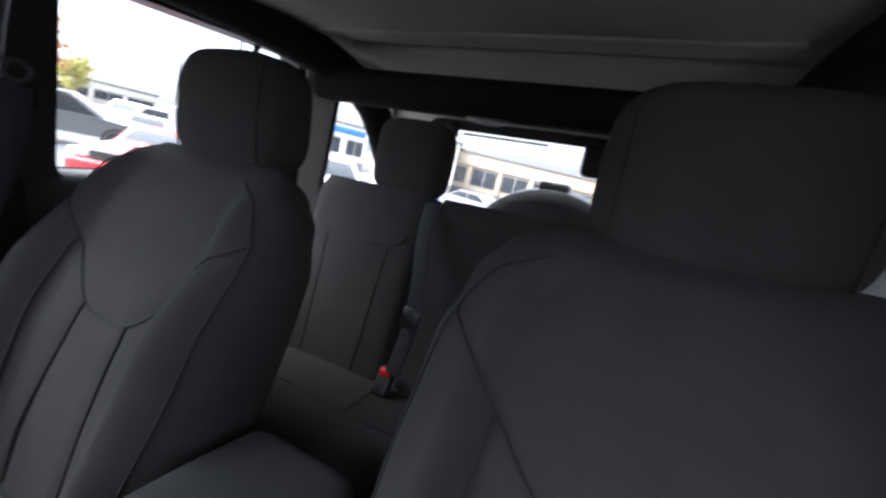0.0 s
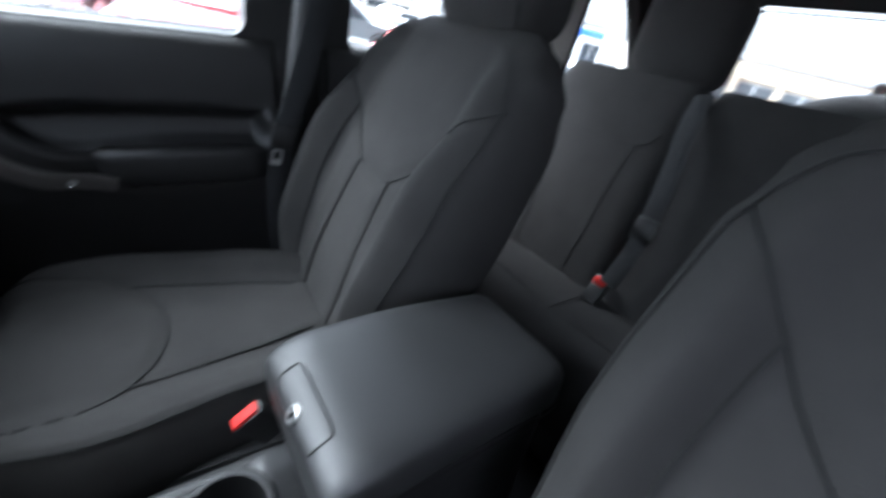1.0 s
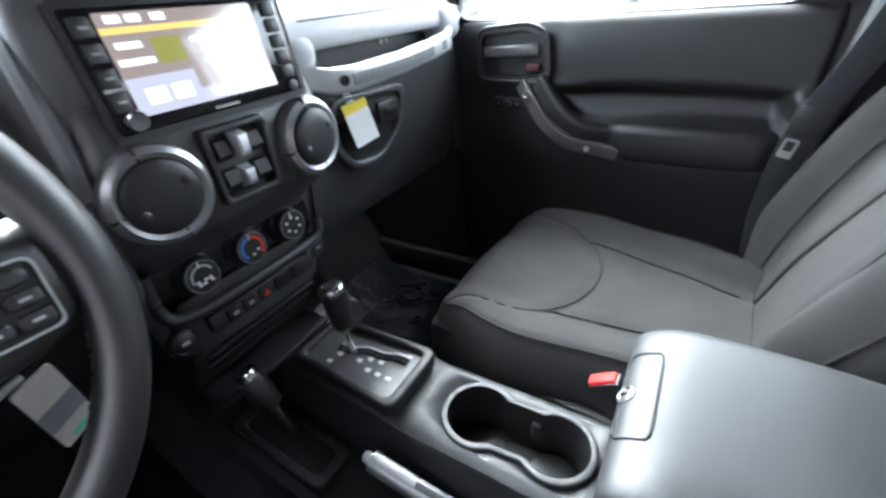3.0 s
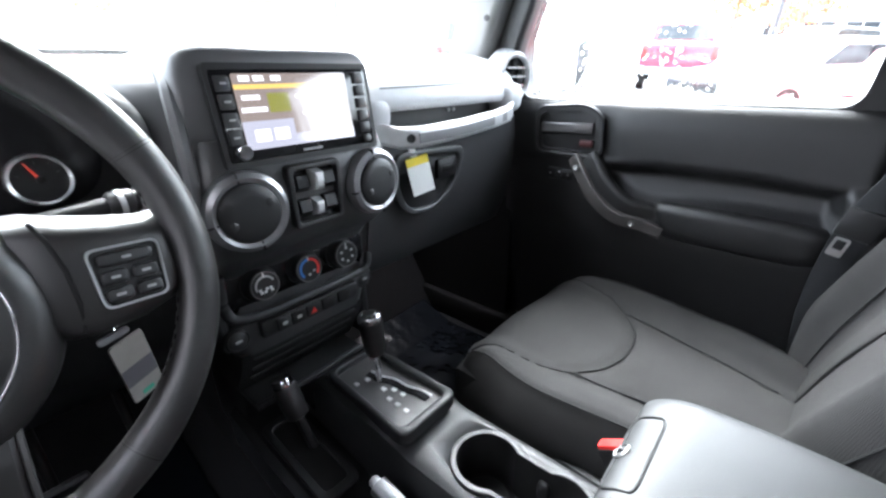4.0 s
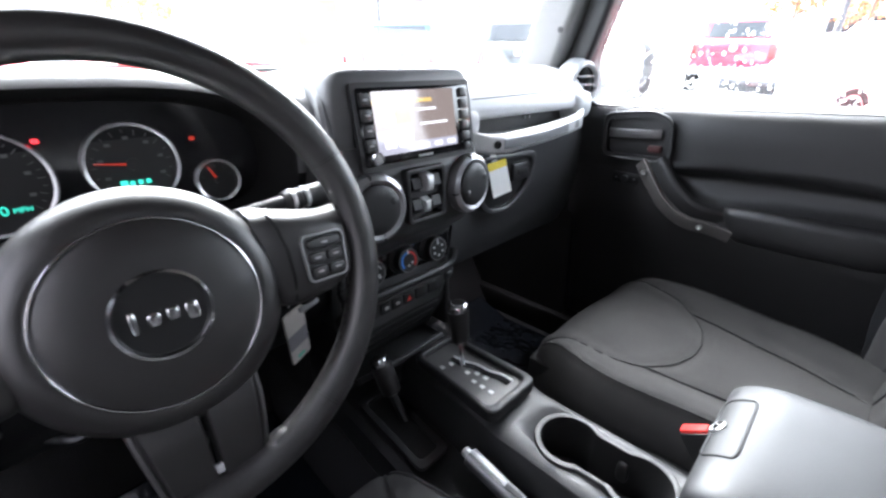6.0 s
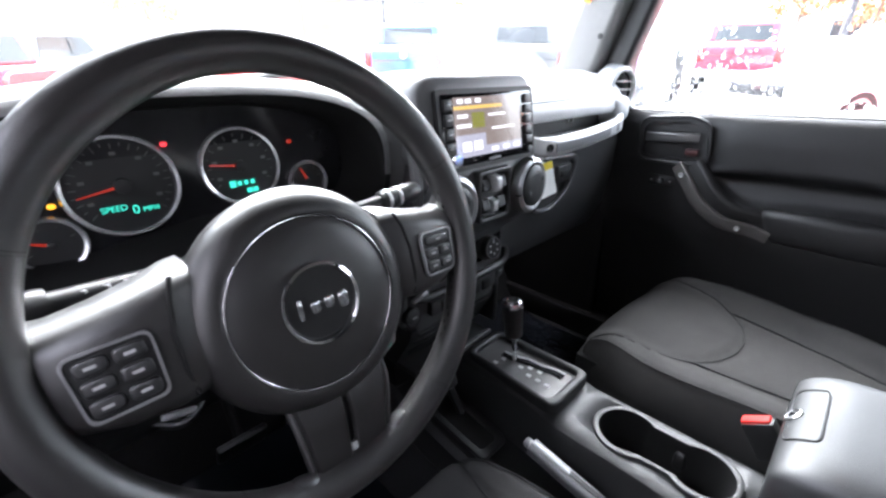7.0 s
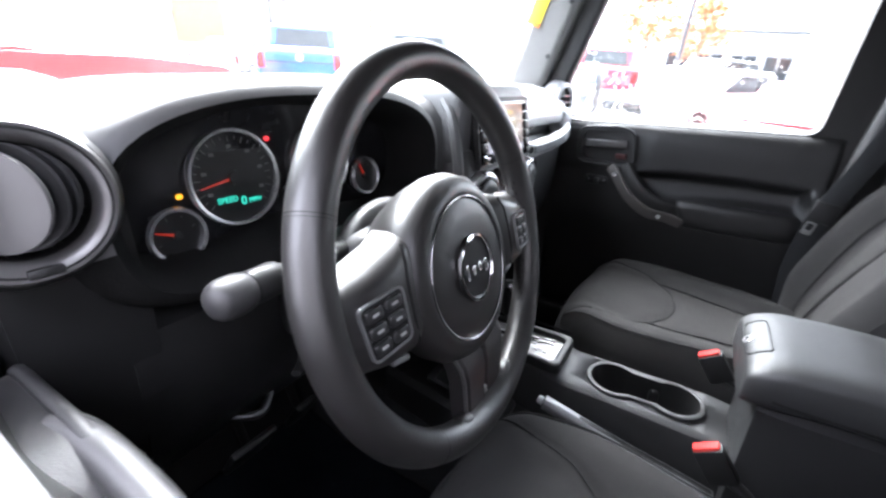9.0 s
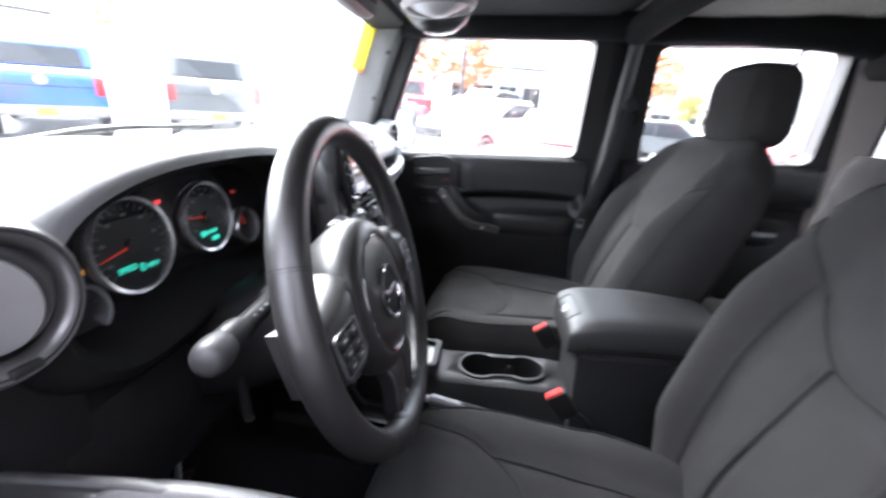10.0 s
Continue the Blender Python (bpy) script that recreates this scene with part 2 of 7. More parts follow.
def aim(at, direction, up=(0, 0, 1)):
    """A frame at a place, its z along direction and its y near up."""
    z = Vector(direction).normalized()
    x = Vector(up).cross(z)
    if x.length < 1e-4:
        x = Vector((1, 0, 0))
    x.normalize()
    y = z.cross(x)
    m = Matrix((x, y, z)).transposed().to_4x4()
    m.translation = at
    return m


def smooth_path(points, steps=8):
    """A curve through points (Catmull-Rom)."""
    p = [Vector(q) for q in points]
    p = [2 * p[0] - p[1], *p, 2 * p[-1] - p[-2]]
    out = []
    for i in range(1, len(p) - 2):
        for k in range(steps):
            t = k / steps
            a, b, c, d = p[i - 1 : i + 3]
            out.append(0.5 * (2 * b + (c - a) * t + (2 * a - 5 * b + 4 * c - d) * t * t + (3 * b - a - 3 * c + d) * t ** 3))
    out.append(p[-2])
    return out


def sweep(path, section, up=(0, 0, 1), caps=True, scale=None):
    """Carries a flat section (across, upward) along a path."""
    rings = []
    for i, p in enumerate(path):
        d = (path[min(i + 1, len(path) - 1)] - path[max(i - 1, 0)]).normalized()
        side = d.cross(Vector(up))
        side = side.normalized() if side.length > 1e-5 else Vector((1, 0, 0))
        top = side.cross(d).normalized()
        s = scale(i / max(len(path) - 1, 1)) if scale else 1.0
        rings.append([p + (side * u + top * v) * s for u, v in section])
    return loft(rings, caps)


def disc_section(r, n=10, flat=1.0):
    return [(r * math.cos(2 * math.pi * i / n), r * flat * math.sin(2 * math.pi * i / n)) for i in range(n)]


def slab_section(w, h, r=0.3, n=6):
    """A rounded oblong section."""
    out = []
    rad = min(w, h) * r
    for cx, cy, a0 in ((w / 2 - rad, h / 2 - rad, 0), (-w / 2 + rad, h / 2 - rad, 90), (-w / 2 + rad, -h / 2 + rad, 180), (w / 2 - rad, -h / 2 + rad, 270)):
        for k in range(n + 1):
            a = radians(a0 + 90 * k / n)
            out.append((cx + rad * math.cos(a), cy + rad * math.sin(a)))
    return out


def tube(points, r, steps=8, n=10, up=(0, 0, 1), flat=1.0):
    return sweep(smooth_path(points, steps), disc_section(r, n, flat), up)


def prism(outline, depth, m=Matrix(), bev=0.0, seg=2):
    """An outline in x and y, raised from 0 to depth along z, its rims rounded, then laid by m."""
    bm = bmesh.new()
    low = [bm.verts.new((x, y, 0)) for x, y in outline]
    high = [bm.verts.new((x, y, depth)) for x, y in outline]
    n = len(outline)
    for i in range(n):
        j = (i + 1) % n
        bm.faces.new((low[i], low[j], high[j], high[i]))
    bm.faces.new(low[::-1])
    top = bm.faces.new(high)
    if bev:
        bmesh.ops.bevel(bm, geom=[*top.edges], offset=bev, segments=seg, profile=0.5, affect="EDGES")
    return moved(bm, m)


def rounded(points, r, n=5):
    """A polygon with its corners rounded."""
    out = []
    k = len(points)
    for i in range(k):
        a, b, c = (Vector(points[(i + d) % k]).to_2d() for d in (-1, 0, 1))
        ra = min(r, 0.45 * (a - b).length, 0.45 * (c - b).length)
        p, q = b + (a - b).normalized() * ra, b + (c - b).normalized() * ra
        for s in range(n + 1):
            t = s / n
            out.append(tuple((1 - t) ** 2 * p + 2 * t * (1 - t) * b + t * t * q))
    return out


def oval(cx, cy, hx, hy, power=2.5, n=40):
    out = []
    for i in range(n):
        a = 2 * math.pi * i / n
        c, s = math.cos(a), math.sin(a)
        out.append((cx + hx * math.copysign(abs(c) ** (2 / power), c), cy + hy * math.copysign(abs(s) ** (2 / power), s)))
    return out


def ring_plate(outer, inner, depth, m=Matrix(), bev=0.0):
    """A plate between two outlines with equally many points."""
    bm = bmesh.new()
    n = len(outer)
    loops = [[bm.verts.new((x, y, z)) for x, y in line] for line, z in ((outer, 0), (outer, depth), (inner, depth), (inner, 0))]
    for a, b in zip(loops, loops[1:] + loops[:1]):
        for i in range(n):
            j = (i + 1) % n
            bm.faces.new((a[i], a[j], b[j], b[i]))
    if bev:
        edges = [e for e in bm.edges if all(abs(v.co.z - depth) < 1e-6 for v in e.verts) and (e.verts[0] in loops[1]) == (e.verts[1] in loops[1])]
        bmesh.ops.bevel(bm, geom=edges, offset=bev, segments=3, profile=0.5, affect="EDGES")
    return moved(bm, m)


def pad(hx, hy, hz, power=3.2, nu=28, nv=16):
    """A soft cushion: a ball squared off by power."""
    e = 2 / power

    def sp(v):
        return math.copysign(abs(v) ** e, v)

    rings = []
    for j in range(nv + 1):
        b = -math.pi / 2 + math.pi * j / nv
        cb, sb = max(math.cos(b), 1e-4), math.sin(b)
        rings.append([(hx * sp(cb) * sp(math.cos(2 * math.pi * i / nu)), hy * sp(cb) * sp(math.sin(2 * math.pi * i / nu)), hz * sp(sb)) for i in range(nu)])
    return loft(rings)


def tell(text, size, m, mat, parent, name="lettering"):
    """Raised letters at the pose m, reading along its x."""
    cu = bpy.data.curves.new(name, "FONT")
    cu.body, cu.size, cu.extrude, cu.align_x, cu.align_y = text, size, 0.0003, "CENTER", "CENTER"
    cu.resolution_u = 3
    tmp = bpy.data.objects.new("tmp", cu)
    scene.collection.objects.link(tmp)
    bpy.context.view_layer.update()
    me = bpy.data.meshes.new_from_object(tmp.evaluated_get(bpy.context.evaluated_depsgraph_get()))
    bpy.data.objects.remove(tmp)
    bm = bmesh.new()
    bm.from_mesh(me)
    bpy.data.meshes.remove(me)
    return part(name, moved(bm, m), mat, parent)


FACE_BACK = (0, -1, 0)


# ---------------------------------------------------------------- the car's shell
X0 = 0.025
YZ = Matrix(((0, 0, 1, 0), (1, 0, 0, 0), (0, 1, 0, 0), (0, 0, 0, 1)))
XZ = Matrix(((1, 0, 0, 0), (0, 0, -1, 0), (0, 1, 0, 0), (0, 0, 0, 1)))


def side_plate(outer, inner, d0, d1, s):
    """A framed opening in a side wall, from d0 to d1 off the middle, on the side s."""
    x = X0 + (d0 if s > 0 else -d1)
    return ring_plate(outer, inner, d1 - d0, Matrix.Translation((x, 0, 0)) @ YZ, bev=0.006)


def side_panel(profile, stations, s):
    """A wall panel: an inner profile of (off the middle, height), carried from station to station along y with an inset each."""
    rings = []
    for y, inset in stations:
        inner = [(X0 + s * (d + inset), y, z) for d, z in profile]
        outer = [(X0 + s * 0.755, y, z) for d, z in reversed(profile)]
        rings.append(inner + outer)
    return loft(rings)


def window_pane(outline, d, s, mat, parent, name="pane"):
    return part(name, prism(outline, 0.004, Matrix.Translation((X0 + s * d, 0, 0)) @ YZ), mat, parent)


# the sky's brightness on the driver's door ledge is put into this colour
LEDGE = material("sky_bright_ledge", (0.30, 0.304, 0.312), 0.45, vary=0.08, bump=0.05, coat=0.3)
HANDLE = material("dark_bronze_handle", (0.11, 0.102, 0.098), 0.42, metal=0.5, bump=0.1)
LOCK_RED = material("dull_red_flag", (0.07, 0.02, 0.02), 0.5, bump=0.0)
FRONT_OPEN = [(0.105, 1.322), (0.127, 1.44), (0.030, 1.71), (-0.575, 1.71), (-0.545, 1.322)]
FRONT_EDGE = [(0.19, 1.30), (0.19, 1.44), (0.080, 1.765), (-0.635, 1.765), (-0.615, 1.30)]
REAR_OPEN = [(-0.760, 1.312), (-0.780, 1.690), (-1.356, 1.690), (-1.322, 1.325)]
REAR_EDGE = [(-0.70, 1.30), (-0.715, 1.765), (-1.378, 1.765), (-1.385, 1.30)]
DOOR_PROFILE = [(0.745, 1.326), (0.716, 1.329), (0.700, 1.326), (0.688, 1.317), (0.679, 1.304), (0.673, 1.286), (0.669, 1.255), (0.670, 1.205), (0.679, 1.185), (0.697, 1.172), (0.702, 1.13), (0.70, 1.06), (0.694, 1.035), (0.692, 0.95), (0.697, 0.80), (0.715, 0.66), (0.74, 0.64)]


POCKET = [(-0.118, 1.182), (-0.140, 1.150), (-0.168, 1.122), (-0.200, 1.105), (-0.245, 1.098), (-0.285, 1.102), (-0.420, 1.110), (-0.560, 1.106), (-0.574, 1.135), (-0.568, 1.186), (-0.42, 1.193), (-0.25, 1.193)]
LOWER_EDGE = [(0.155, 0.684), (0.02, 0.682), (-0.08, 0.672), (-0.16, 0.658), (-0.28, 0.654), (-0.605, 0.656)]


def inside_by(poly, y, z):
    """How far a point lies inside an outline, negative outside it."""
    best, odd = 9.0, False
    for (y0, z0), (y1, z1) in zip(poly, poly[1:] + poly[:1]):
        ey, ez = y1 - y0, z1 - z0
        t = min(max(((y - y0) * ey + (z - z0) * ez) / (ey * ey + ez * ez), 0.0), 1.0)
        best = min(best, math.hypot(y - y0 - t * ey, z - z0 - t * ez))
        if (z0 > z) != (z1 > z) and y < y0 + (z - z0) * ey / ez:
            odd = not odd
    return best if odd else -best


def stepped(table, v):
    for (a, p), (b, q) in zip(table, table[1:]):
        if min(a, b) <= v <= max(a, b):
            return p + (q - p) * (v - a) / (b - a)
    return table[-1][1]


def door_depth(y, z):
    """How far off the middle the trim panel lies: an upper pad, a scooped pocket and a lower panel that stands proud under the armrest."""
    soft = lambda t: min(max(t, 0.0), 1.0) ** 2 * (3 - 2 * min(max(t, 0.0), 1.0))
    low = stepped(LOWER_EDGE, y) + stepped([(1.20, -0.002), (1.05, 0.0), (1.02, 0.003), (0.96, 0.020), (0.80, 0.034), (0.66, 0.052), (0.60, 0.06)], z)
    pad_d = 0.6755 - 0.0075 * soft((-0.128 - y) / 0.05) * soft((1.316 - z) / 0.05)
    d = low + (pad_d - low) * soft((z - 1.168) / 0.030)
    deep = 0.702 - 0.012 * soft((1.165 - z) / 0.06)
    return d + (deep - d) * soft((inside_by(POCKET, y, z) + 0.008) / 0.034)


def door_trim(s):
    """The moulded inner panel of a front door."""
    zs = [0.64, 0.66, 0.72, 0.80, 0.88, 0.96, 0.99, 1.01, 1.025, 1.035, 1.045] + [1.055 + 0.0065 * k for k in range(25)] + [1.225, 1.245, 1.265, 1.285]
    crown = [(0.676, 1.304), (0.686, 1.317), (0.700, 1.326), (0.716, 1.329), (0.745, 1.326)]
    ys = [0.155, 0.14, 0.10, 0.06, 0.02] + [-0.01 - 0.0083 * k for k in range(36)] + [-0.32, -0.36, -0.42, -0.47, -0.51, -0.54] + [-0.548 - 0.006 * k for k in range(8)] + [-0.60, -0.605]
    rings = []
    for y in ys:
        inset = 0.03 if y in (0.155, -0.605) else 0.004 if y in (0.14, -0.60) else 0.0
        inner = [(X0 + s * (door_depth(y, z) + inset), y, z) for z in zs] + [(X0 + s * min(d + inset, 0.75), y, z) for d, z in crown]
        outer = [(X0 + s * 0.755, y, p[2]) for p in reversed(inner)]
        rings.append(inner + outer)
    return loft(rings)


def front_door(s, name, label, glazed):
    """A front door with its trim panel, handles, armrest and window."""
    door = thing(name, (X0 + s * 0.70, -0.24, 0.64), label, "car door", kind="structure")
    part("trim_panel", door_trim(s), DOOR, door, "black moulded trim panel with a scooped pocket", smooth=60)
    part("outer_skin", box(X0 + s * 0.757, X0 + s * 0.80, -0.61, 0.18, 0.62, 1.30, 0.012), PAINT_SELF, door)
    part("window_frame", side_plate(rounded(FRONT_EDGE, 0.03), rounded(FRONT_OPEN, 0.035), 0.69, 0.765, s), PLASTIC_DARK, door)
    if glazed:
        window_pane(FRONT_OPEN, 0.735, s, GLASS, door)
    part("window_seal", box(X0 + s * 0.722, X0 + s * 0.748, -0.56, 0.11, 1.312, 1.332, 0.005), PLASTIC_DARK, door)
    # inner handle in its bezel
    bez_out = rounded([(0.042, 1.196), (0.046, 1.304), (-0.078, 1.314), (-0.122, 1.294), (-0.130, 1.215), (-0.118, 1.194)], 0.026)
    bez_in = rounded([(0.032, 1.206), (0.036, 1.292), (-0.076, 1.301), (-0.110, 1.283), (-0.117, 1.221), (-0.107, 1.206)], 0.022)
    d0 = 0.6615
    x = X0 + (d0 if s > 0 else -d0 - 0.03)
    bezel = part("handle_bezel", ring_plate(bez_out, bez_in, 0.03, Matrix.Translation((x, 0, 0)) @ YZ, bev=0.0), DOOR, door, "low black handle surround", smooth=30)
    lip = [Vector((X0 + s * 0.6625, y, z)) for y, z in bez_out]
    part("bezel_lip", sweep(lip + lip[:1], disc_section(0.0045, 8), up=(1, 0, 0)), DOOR, bezel, smooth=80)
    part("handle_cup", prism(bez_in, 0.004, Matrix.Translation((X0 + s * 0.680, 0, 0)) @ YZ), PLASTIC_DARK, bezel)
    part("pull_lever", sweep([Vector((X0 + s * d, y, z)) for y, d, z in ((0.031, 0.674, 1.256), (0.017, 0.664, 1.257), (-0.070, 0.661, 1.260), (-0.098, 0.671, 1.260))], slab_section(0.013, 0.024), caps=True), GRAPHITE, bezel, "satin graphite pull lever")
    part("lock_slider", box(X0 + s * 0.664, X0 + s * 0.679, -0.104, -0.072, 1.216, 1.232, 0.003), LOCK_RED if s > 0 else PLASTIC, bezel, "lock slider with a dull red flag")
    # grab handle
    path = smooth_path([(X0 + s * 0.668, -0.066, 1.188), (X0 + s * 0.648, -0.09, 1.165), (X0 + s * 0.636, -0.135, 1.11), (X0 + s * 0.636, -0.19, 1.072), (X0 + s * 0.652, -0.245, 1.060), (X0 + s * 0.658, -0.292, 1.048)], 6)
    grab = part("grab_handle", sweep(path, slab_section(0.030, 0.022, 0.2), up=(s, 0, 0.1)), HANDLE, door, "dark graphite grab handle with two bolts")
    part("grab_backing", sweep([p + Vector((s * 0.016, -0.018, 0.022)) for p in path[5:]], slab_section(0.052, 0.030, 0.42), up=(s, 0, 0.2)), DOOR, door, smooth=70)
    for y, z, d in ((-0.084, 1.172, 0.6355), (-0.230, 1.061, 0.6385)):
        part("bolt", lathe([(0.0065, -0.002), (0.0065, 0.004), (0.005, 0.006), (0.003, 0.0045), (0.0, 0.0045)], 16, aim((X0 + s * d, y, z), (-s, 0, 0.1))), STEEL, grab)
    # armrest: flat topped with a rolled edge, its front end cut at a slant behind the handle
    rings = []
    for y, d, lo, hi, cut in ((-0.258, 0.668, 1.052, 1.100, 0.024), (-0.266, 0.648, 1.040, 1.110, 0.026), (-0.285, 0.641, 1.038, 1.116, 0.020), (-0.42, 0.640, 1.036, 1.119, 0.0), (-0.53, 0.643, 1.035, 1.117, 0.0), (-0.572, 0.652, 1.036, 1.113, 0.0), (-0.585, 0.672, 1.045, 1.105, 0.0)):
        rings.append([(X0 + s * dd, y - cut * (hi - z) / (hi - lo), z) for dd, z in ((0.712, lo), (d + 0.014, lo), (d + 0.006, lo + 0.008), (d + 0.003, lo + 0.030), (d, hi - 0.020), (d + 0.002, hi - 0.011), (d + 0.007, hi - 0.004), (d + 0.015, hi), (d + 0.04, hi - 0.002), (0.712, hi - 0.010))])
    part("armrest", loft(rings), DOOR, door, "smooth black padded armrest", smooth=60)
    # switch plate
    plate = part("switch_plate", box(X0 + s * 0.671, X0 + s * 0.70, -0.062, 0.010, 1.127, 1.157, 0.006), PLASTIC_DARK, door)
    part("mirror_switch", lathe([(0.009, 0), (0.009, 0.006), (0.007, 0.008), (0, 0.008)], 16, aim((X0 + s * 0.671, -0.026, 1.142), (-s, 0, 0))), PLASTIC, plate)
    for y in (-0.050, -0.002):
        part("arrow_mark", box(X0 + s * 0.6695, X0 + s * 0.672, y - 0.002, y + 0.002, 1.140, 1.144, 0), GREY_MARK, plate)
    return door


def rear_door(s, name, label):
    door = thing(name, (X0 + s * 0.70, -1.05, 0.64), label, "car door", kind="structure")
    part("trim_panel", side_panel(DOOR_PROFILE, [(-0.70, 0.03), (-0.71, 0.0), (-1.0, 0), (-1.36, 0), (-1.378, 0.03)], s), DOOR, door, smooth=55)
    part("outer_skin", box(X0 + s * 0.757, X0 + s * 0.80, -1.378, -0.64, 0.62, 1.30, 0.012), PAINT_SELF, door)
    part("window_frame", side_plate(rounded(REAR_EDGE, 0.03), rounded(REAR_OPEN, 0.04), 0.69, 0.765, s), PLASTIC_DARK, door)
    window_pane(REAR_OPEN, 0.735, s, GLASS_REAR, door)
    part("divider_bar", sweep([Vector((X0 + s * 0.728, -1.170, 1.32)), Vector((X0 + s * 0.728, -1.232, 1.70))], slab_section(0.016, 0.014)), PLASTIC_DARK, door)
    part("armrest", sweep(smooth_path([(X0 + s * 0.675, -0.80, 1.09), (X0 + s * 0.66, -0.9, 1.08), (X0 + s * 0.66, -1.1, 1.075), (X0 + s * 0.675, -1.25, 1.07)], 5), slab_section(0.06, 0.06, 0.42)), PLASTIC, door)
    return door


front_door(1, "door_1", "closed passenger door with black trim and a raised wet window", True)
driver_door = front_door(-1, "door_2", "driver door with black trim and its window lowered", False)
part("belt_ledge", loft([[(X0 - 0.684, y, z - 0.020), (X0 - 0.686, y, z - 0.008), (X0 - 0.697, y, z), (X0 - 0.745, y, z + 0.003), (X0 - 0.775, y, z - 0.006), (X0 - 0.80, y, z - 0.05), (X0 - 0.78, y, z - 0.05)] for y, z in ((0.045, 1.300), (0.03, 1.324), (0.0, 1.330), (-0.2, 1.334), (-0.56, 1.334))]), LEDGE, driver_door, "door ledge with sky brightness put into its pale grey", smooth=60)
# sky sheen along the handle bezel, put in as a ridge greyer than the door
part("bezel_sheen_ridge", sweep(smooth_path([(-0.652, -0.030, 1.290), (-0.642, -0.045, 1.303), (-0.637, -0.075, 1.306), (-0.636, -0.12, 1.305), (-0.637, -0.18, 1.300)], 5), disc_section(0.0095, 12), up=(1, 0, 0)), KNOB_GREY, driver_door, "rounded ridge with the handle bezel's sheen put into its grey", smooth=80)
driver_door.location += Vector((-0.034, 0, -0.062))
rear_door(1, "door_3", "closed rear door with black trim and a divided window")
rear_door(-1, "door_4", "closed rear door with black trim and a divided window")

# floor, tunnel, firewall
solo("floor", box(X0 - 0.74, X0 + 0.74, -1.95, 0.62, 0.50, 0.56, 0.0), CARPET, "black carpeted car floor", "floor", kind="structure")
solo("transmission_tunnel", loft([[(X0 - 0.19, y, 0.56), (X0 - 0.15, y, z), (X0 - 0.11, y, z + 0.03), (X0 + 0.15, y, z + 0.03), (X0 + 0.19, y, z), (X0 + 0.23, y, 0.56)] for y, z in ((0.60, 0.76), (0.2, 0.72), (-0.3, 0.66), (-0.9, 0.62))]), CARPET, "carpeted tunnel hump under the console", "floor", kind="structure")
solo("firewall", joined(box(X0 - 0.74, X0 + 0.74, 0.58, 0.62, 0.50, 1.38, 0.0), loft([[(X0 - 0.72, 0.42, 0.55), (X0 - 0.72, 0.58, 0.80), (X0 - 0.72, 0.58, 0.55)], [(X0 + 0.72, 0.42, 0.55), (X0 + 0.72, 0.58, 0.80), (X0 + 0.72, 0.58, 0.55)]])), CARPET, "carpeted bulkhead and toe board", "wall", kind="structure")
for s, nm in ((1, "wall_right"), (-1, "wall_left")):
    w = thing(nm, (X0 + s * 0.72, -1.0, 0.56), "painted steel side structure between the doors", "wall", kind="structure")
    part("kick_panel", box(X0 + s * 0.693, X0 + s * 0.752, 0.125, 0.60, 0.56, 1.34, 0.0), PLASTIC_DARK, w)
    part("sill", box(X0 + s * 0.67, X0 + s * 0.78, -1.42, 0.60, 0.52, 0.645, 0.015), FOAM, w)
    part("centre_pillar", box(X0 + s * 0.700, X0 + s * 0.757, -0.715, -0.602, 0.60, 1.76, 0.006), PLASTIC_DARK, w)
    part("rear_quarter", side_plate([(-1.382, 0.60), (-1.382, 1.76), (-1.95, 1.76), (-1.95, 0.60)], [(-1.485, 1.298), (-1.53, 1.637), (-1.87, 1.637), (-1.87, 1.298)], 0.68, 0.76, s), TRIM_GREY, w, "stone-grey hardtop side")
    part("wheel_arch", pad(0.14, 0.34, 0.26, 3.5), PLASTIC, w).location = Vector((X0 + s * 0.62, -1.72, 0.62)) - w.location
    window_pane([(-1.48, 1.293), (-1.525, 1.642), (-1.875, 1.642), (-1.875, 1.293)], 0.74, s, GLASS_REAR, w)
    part("seal", side_plate([(-1.478, 1.290), (-1.524, 1.645), (-1.878, 1.645), (-1.878, 1.290)], [(-1.490, 1.304), (-1.534, 1.631), (-1.864, 1.631), (-1.864, 1.304)], 0.672, 0.69, s), PLASTIC_DARK, w)

# tailgate with its window
tail = thing("wall_rear", (X0, -1.93, 0.56), "stone-grey tailgate and hardtop rear with a window", "wall", kind="structure")
part("hardtop_rear", ring_plate([(X0 - 0.76, 1.16), (X0 + 0.76, 1.16), (X0 + 0.76, 1.76), (X0 - 0.76, 1.76)], [(X0 - 0.52, 1.24), (X0 + 0.52, 1.24), (X0 + 0.50, 1.615), (X0 - 0.50, 1.615)], 0.05, Matrix.Translation((0, -1.90, 0)) @ XZ, bev=0.008), TRIM_GREY, tail)
part("glass_seal", ring_plate(rounded([(X0 - 0.53, 1.235), (X0 + 0.53, 1.235), (X0 + 0.51, 1.622), (X0 - 0.51, 1.622)], 0.05), rounded([(X0 - 0.49, 1.265), (X0 + 0.49, 1.265), (X0 + 0.475, 1.585), (X0 - 0.475, 1.585)], 0.05), 0.02, Matrix.Translation((0, -1.89, 0)) @ XZ), PLASTIC_DARK, tail)
part("pane", prism([(X0 - 0.52, 1.24), (X0 + 0.52, 1.24), (X0 + 0.50, 1.615), (X0 - 0.50, 1.615)], 0.004, Matrix.Translation((0, -1.915, 0)) @ XZ), GLASS_REAR, tail)
part("tailgate_panel", box(X0 - 0.76, X0 + 0.76, -1.95, -1.90, 0.52, 1.155, 0.008), PLASTIC, tail)
